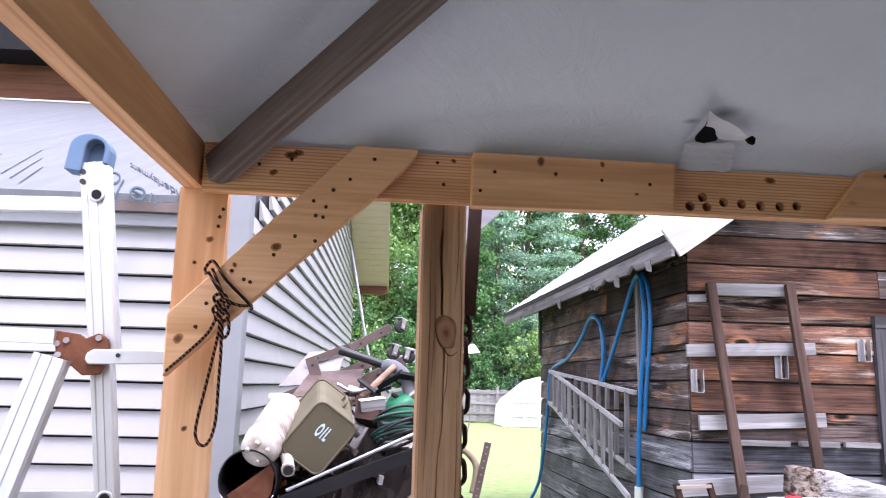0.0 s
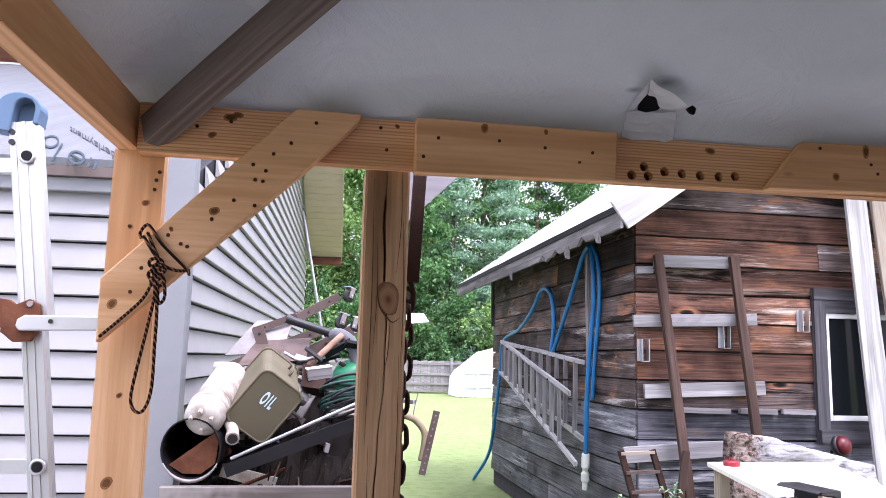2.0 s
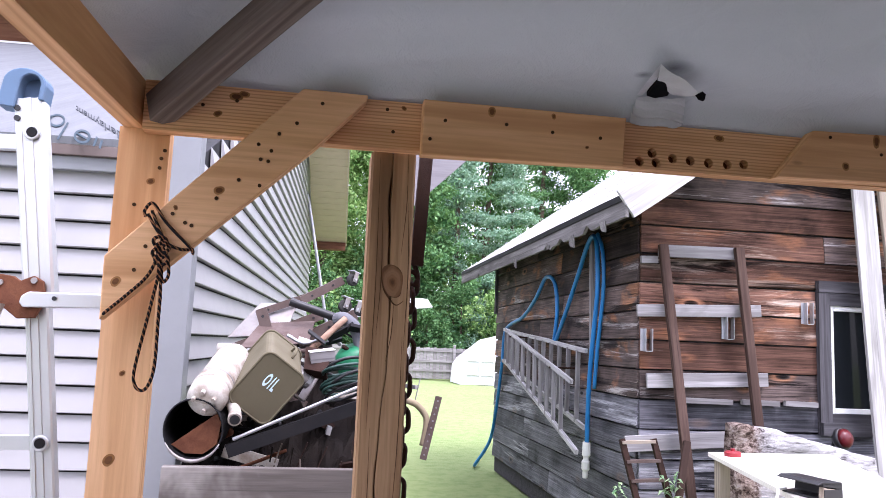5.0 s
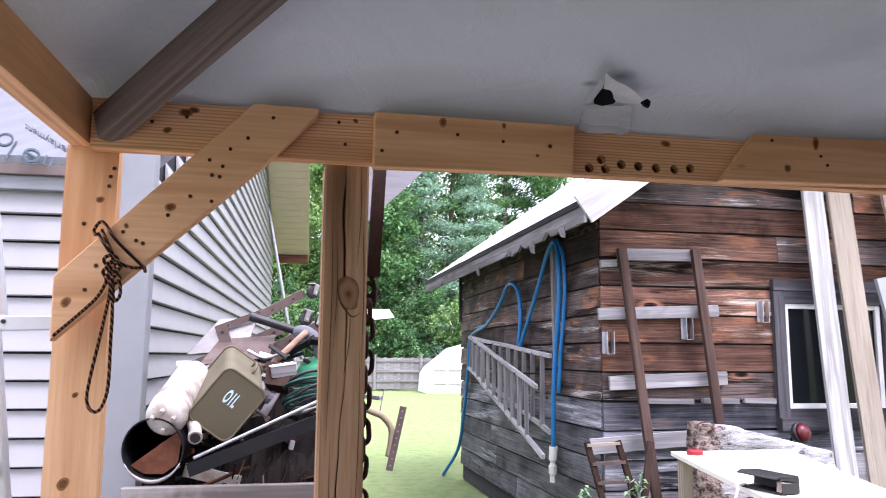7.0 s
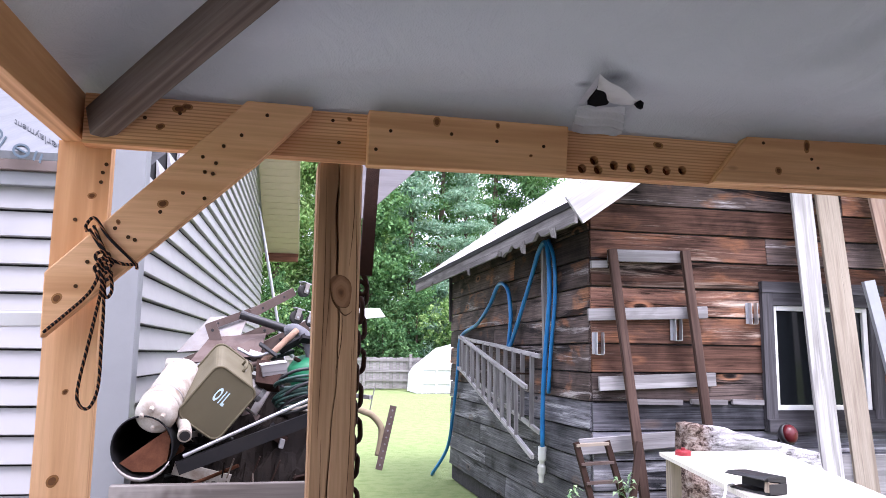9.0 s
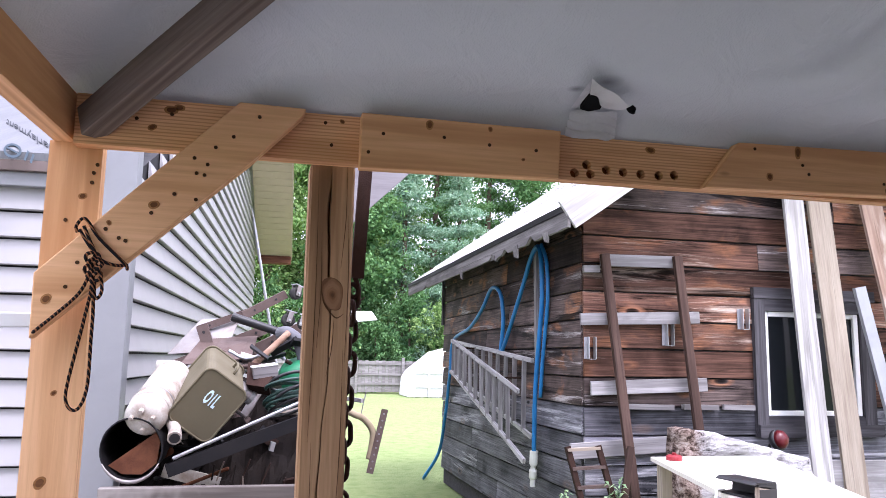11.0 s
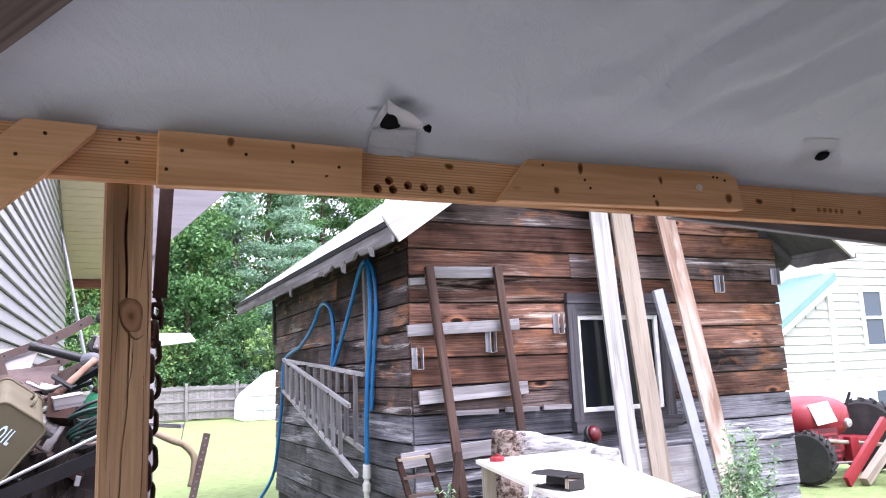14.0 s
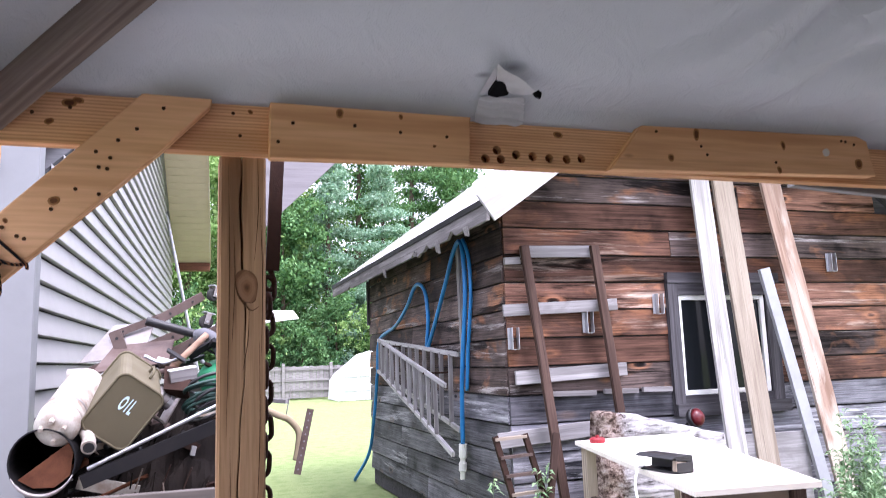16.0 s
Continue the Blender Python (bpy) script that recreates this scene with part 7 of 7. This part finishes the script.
for k in range(32):
    z = 0.92 + 0.22 * k
    part("clapboard", course_bm(9.0, 0.22), "white_vinyl", main, m=pose(16.6, WY - 0.001, z) @ Matrix.Diagonal((1, 1.7, 1, 1)))
    if z < 3.2:
        x0 = max(13.2, 13.3 + (z + 0.22 - 1.36) / 0.545)
        if x0 < 16.6:
            part("clapboard", course_bm(16.58 - x0, 0.22), "white_vinyl", wing, m=pose(x0, WY + 0.019, z) @ Matrix.Diagonal((1, 1.7, 1, 1)))
part("corner_board", boxed(16.54, 16.7, WY - 0.06, WY + 0.0, 0.9, 8.0), "white_trim", wh)
w = part("window", boxed(17.86, 18.56, WY - 0.05, WY - 0.035, 1.75, 3.15), "far_glass", wh, "double-hung window with white trim")
for x0, x1, z0, z1 in ((17.74, 17.86, 1.63, 3.27), (18.56, 18.68, 1.63, 3.27), (17.86, 18.56, 3.15, 3.27), (17.86, 18.56, 1.63, 1.75), (17.86, 18.56, 2.42, 2.5)):
    part("window_frame", boxed(x0, x1, WY - 0.08, WY - 0.03, z0, z1, 0.005), "white_trim", w)
w = part("window", boxed(18.0, 18.7, WY - 0.05, WY - 0.034, 0.15, 0.55), "far_glass", wh)

# ---- red tractor parked beyond the shed ----
tr = thing("tractor", "old red tractor with a white decal and black tyres", "tractor")


def wheel(x, y, z, r, w_, turn_z):
    m = pose(x, y, z, 0, 0, turn_z) @ Matrix.Rotation(radians(90), 4, "X")
    tyre = part("tyre", lathe(bmesh.new(), [(r * 0.6, -w_ / 2), (r * 0.9, -w_ / 2), (r, -w_ / 3), (r, w_ / 3), (r * 0.9, w_ / 2), (r * 0.6, w_ / 2)], 30, m), "rubber", tr, smooth=False)
    part("rim", lathe(bmesh.new(), [(0.0, -w_ * 0.2), (r * 0.3, -w_ * 0.2), (r * 0.6, -w_ * 0.4), (r * 0.6, w_ * 0.4), (r * 0.3, w_ * 0.2), (0.0, w_ * 0.2)], 24, m), "red_paint", tyre)
    for k in range(20):
        a = 2 * math.pi * k / 20
        part("lug", boxed(r * 0.97, r * 1.05, -0.02, 0.02, -w_ * 0.45, w_ * 0.45, m=m @ Matrix.Rotation(a, 4, "Z") @ Matrix.Rotation(0.4, 4, "X")), "rubber", tyre)


wheel(8.55, 7.3, 0.45, 0.45, 0.28, -65)
wheel(6.98, 6.9, 0.3, 0.3, 0.18, -70)
wheel(7.2, 7.9, 0.3, 0.3, 0.18, -70)
def blob(c, r, e=0.75, n=20, cut=None):
    """A rounded, slightly boxy shell."""
    bm = bmesh.new()
    bmesh.ops.create_uvsphere(bm, u_segments=n, v_segments=n // 2, radius=1.0)
    for v in bm.verts:
        p = [math.copysign(abs(q) ** e, q) for q in v.co]
        v.co = Vector((c[0] + r[0] * p[0], c[1] + r[1] * p[1], c[2] + r[2] * p[2]))
    return bm


part("hood", blob((7.5, 7.3, 0.73), (0.52, 0.4, 0.27)), "red_paint", tr, "rounded red hood", smooth=True)
part("decal", boxed(-0.14, 0.14, -0.004, 0.004, -0.13, 0.13), "white_trim", tr, "white square decal", m=pose(7.32, 6.905, 0.80, -22, -8, -12))
part("headlight", lathe(bmesh.new(), [(0.0, 0.0), (0.06, 0.0), (0.05, 0.04), (0.0, 0.05)], 14, pose(7.75, 6.93, 0.66, 90)), "galv", tr)
part("frame_bar", cyled((7.0, 6.95, 0.28), (7.35, 6.85, 0.5), 0.03), "red_paint", tr)
part("frame_bar", cyled((7.3, 6.95, 0.15), (7.9, 6.9, 0.42), 0.03), "red_dark", tr)
part("frame_bar", cyled((7.05, 6.9, 0.15), (7.15, 6.9, 0.6), 0.03), "red_paint", tr)
part("chassis", boxed(6.95, 8.4, 7.1, 7.5, 0.28, 0.45, 0.02), "red_paint", tr)
plank("lift_arm", (7.25, 6.62, 0.03), (8.2, 6.75, 0.66), 0.05, 0.13, "red_paint", tr)
part("crossbar", cyled((7.1, 6.8, 0.5), (8.3, 6.9, 0.36), 0.025), "pale_board", tr)
part("steering_column", cyled((8.1, 7.3, 0.6), (8.35, 7.3, 1.0), 0.02), "steel_dark", tr)
part("grille", bevel_all(boxed(-0.2, 0.2, -0.05, 0.05, -0.2, 0.2), 0.03), "red_dark", tr, "dark red grille", m=pose(7.3, 6.93, 0.42, -6, 0, -8))
for dz in (-0.13, -0.065, 0.0, 0.065, 0.13):
    part("grille_bar", boxed(-0.17, 0.17, -0.012, 0.0, -0.012, 0.012), "red_paint", tr, m=pose(7.3, 6.872 + 0.1 * dz, 0.42 + dz, -6, 0, -8))
part("axle", cyled((6.95, 6.9, 0.3), (7.25, 7.9, 0.3), 0.04), "steel_dark", tr)
part("tie_rod", cyled((6.98, 6.78, 0.24), (7.75, 6.82, 0.2), 0.016), "steel_grey", tr)
part("bracket", bevel_all(boxed(7.62, 7.76, 6.8, 6.9, 0.2, 0.5), 0.015), "red_paint", tr)
lg = tagged(plank("log_pole", (7.45, 6.55, 0.02), (8.35, 6.6, 0.62), 0.1, 0.1, "pale_board", wob=0.01, seg=6), "tan log pole leaning on the tractor", "log")
weed(7.9, 6.3, 0.35, 6, 9, "low green weeds in front of the tractor")
weed(8.5, 6.4, 0.4, 6, 10, "low green weeds in front of the tractor")
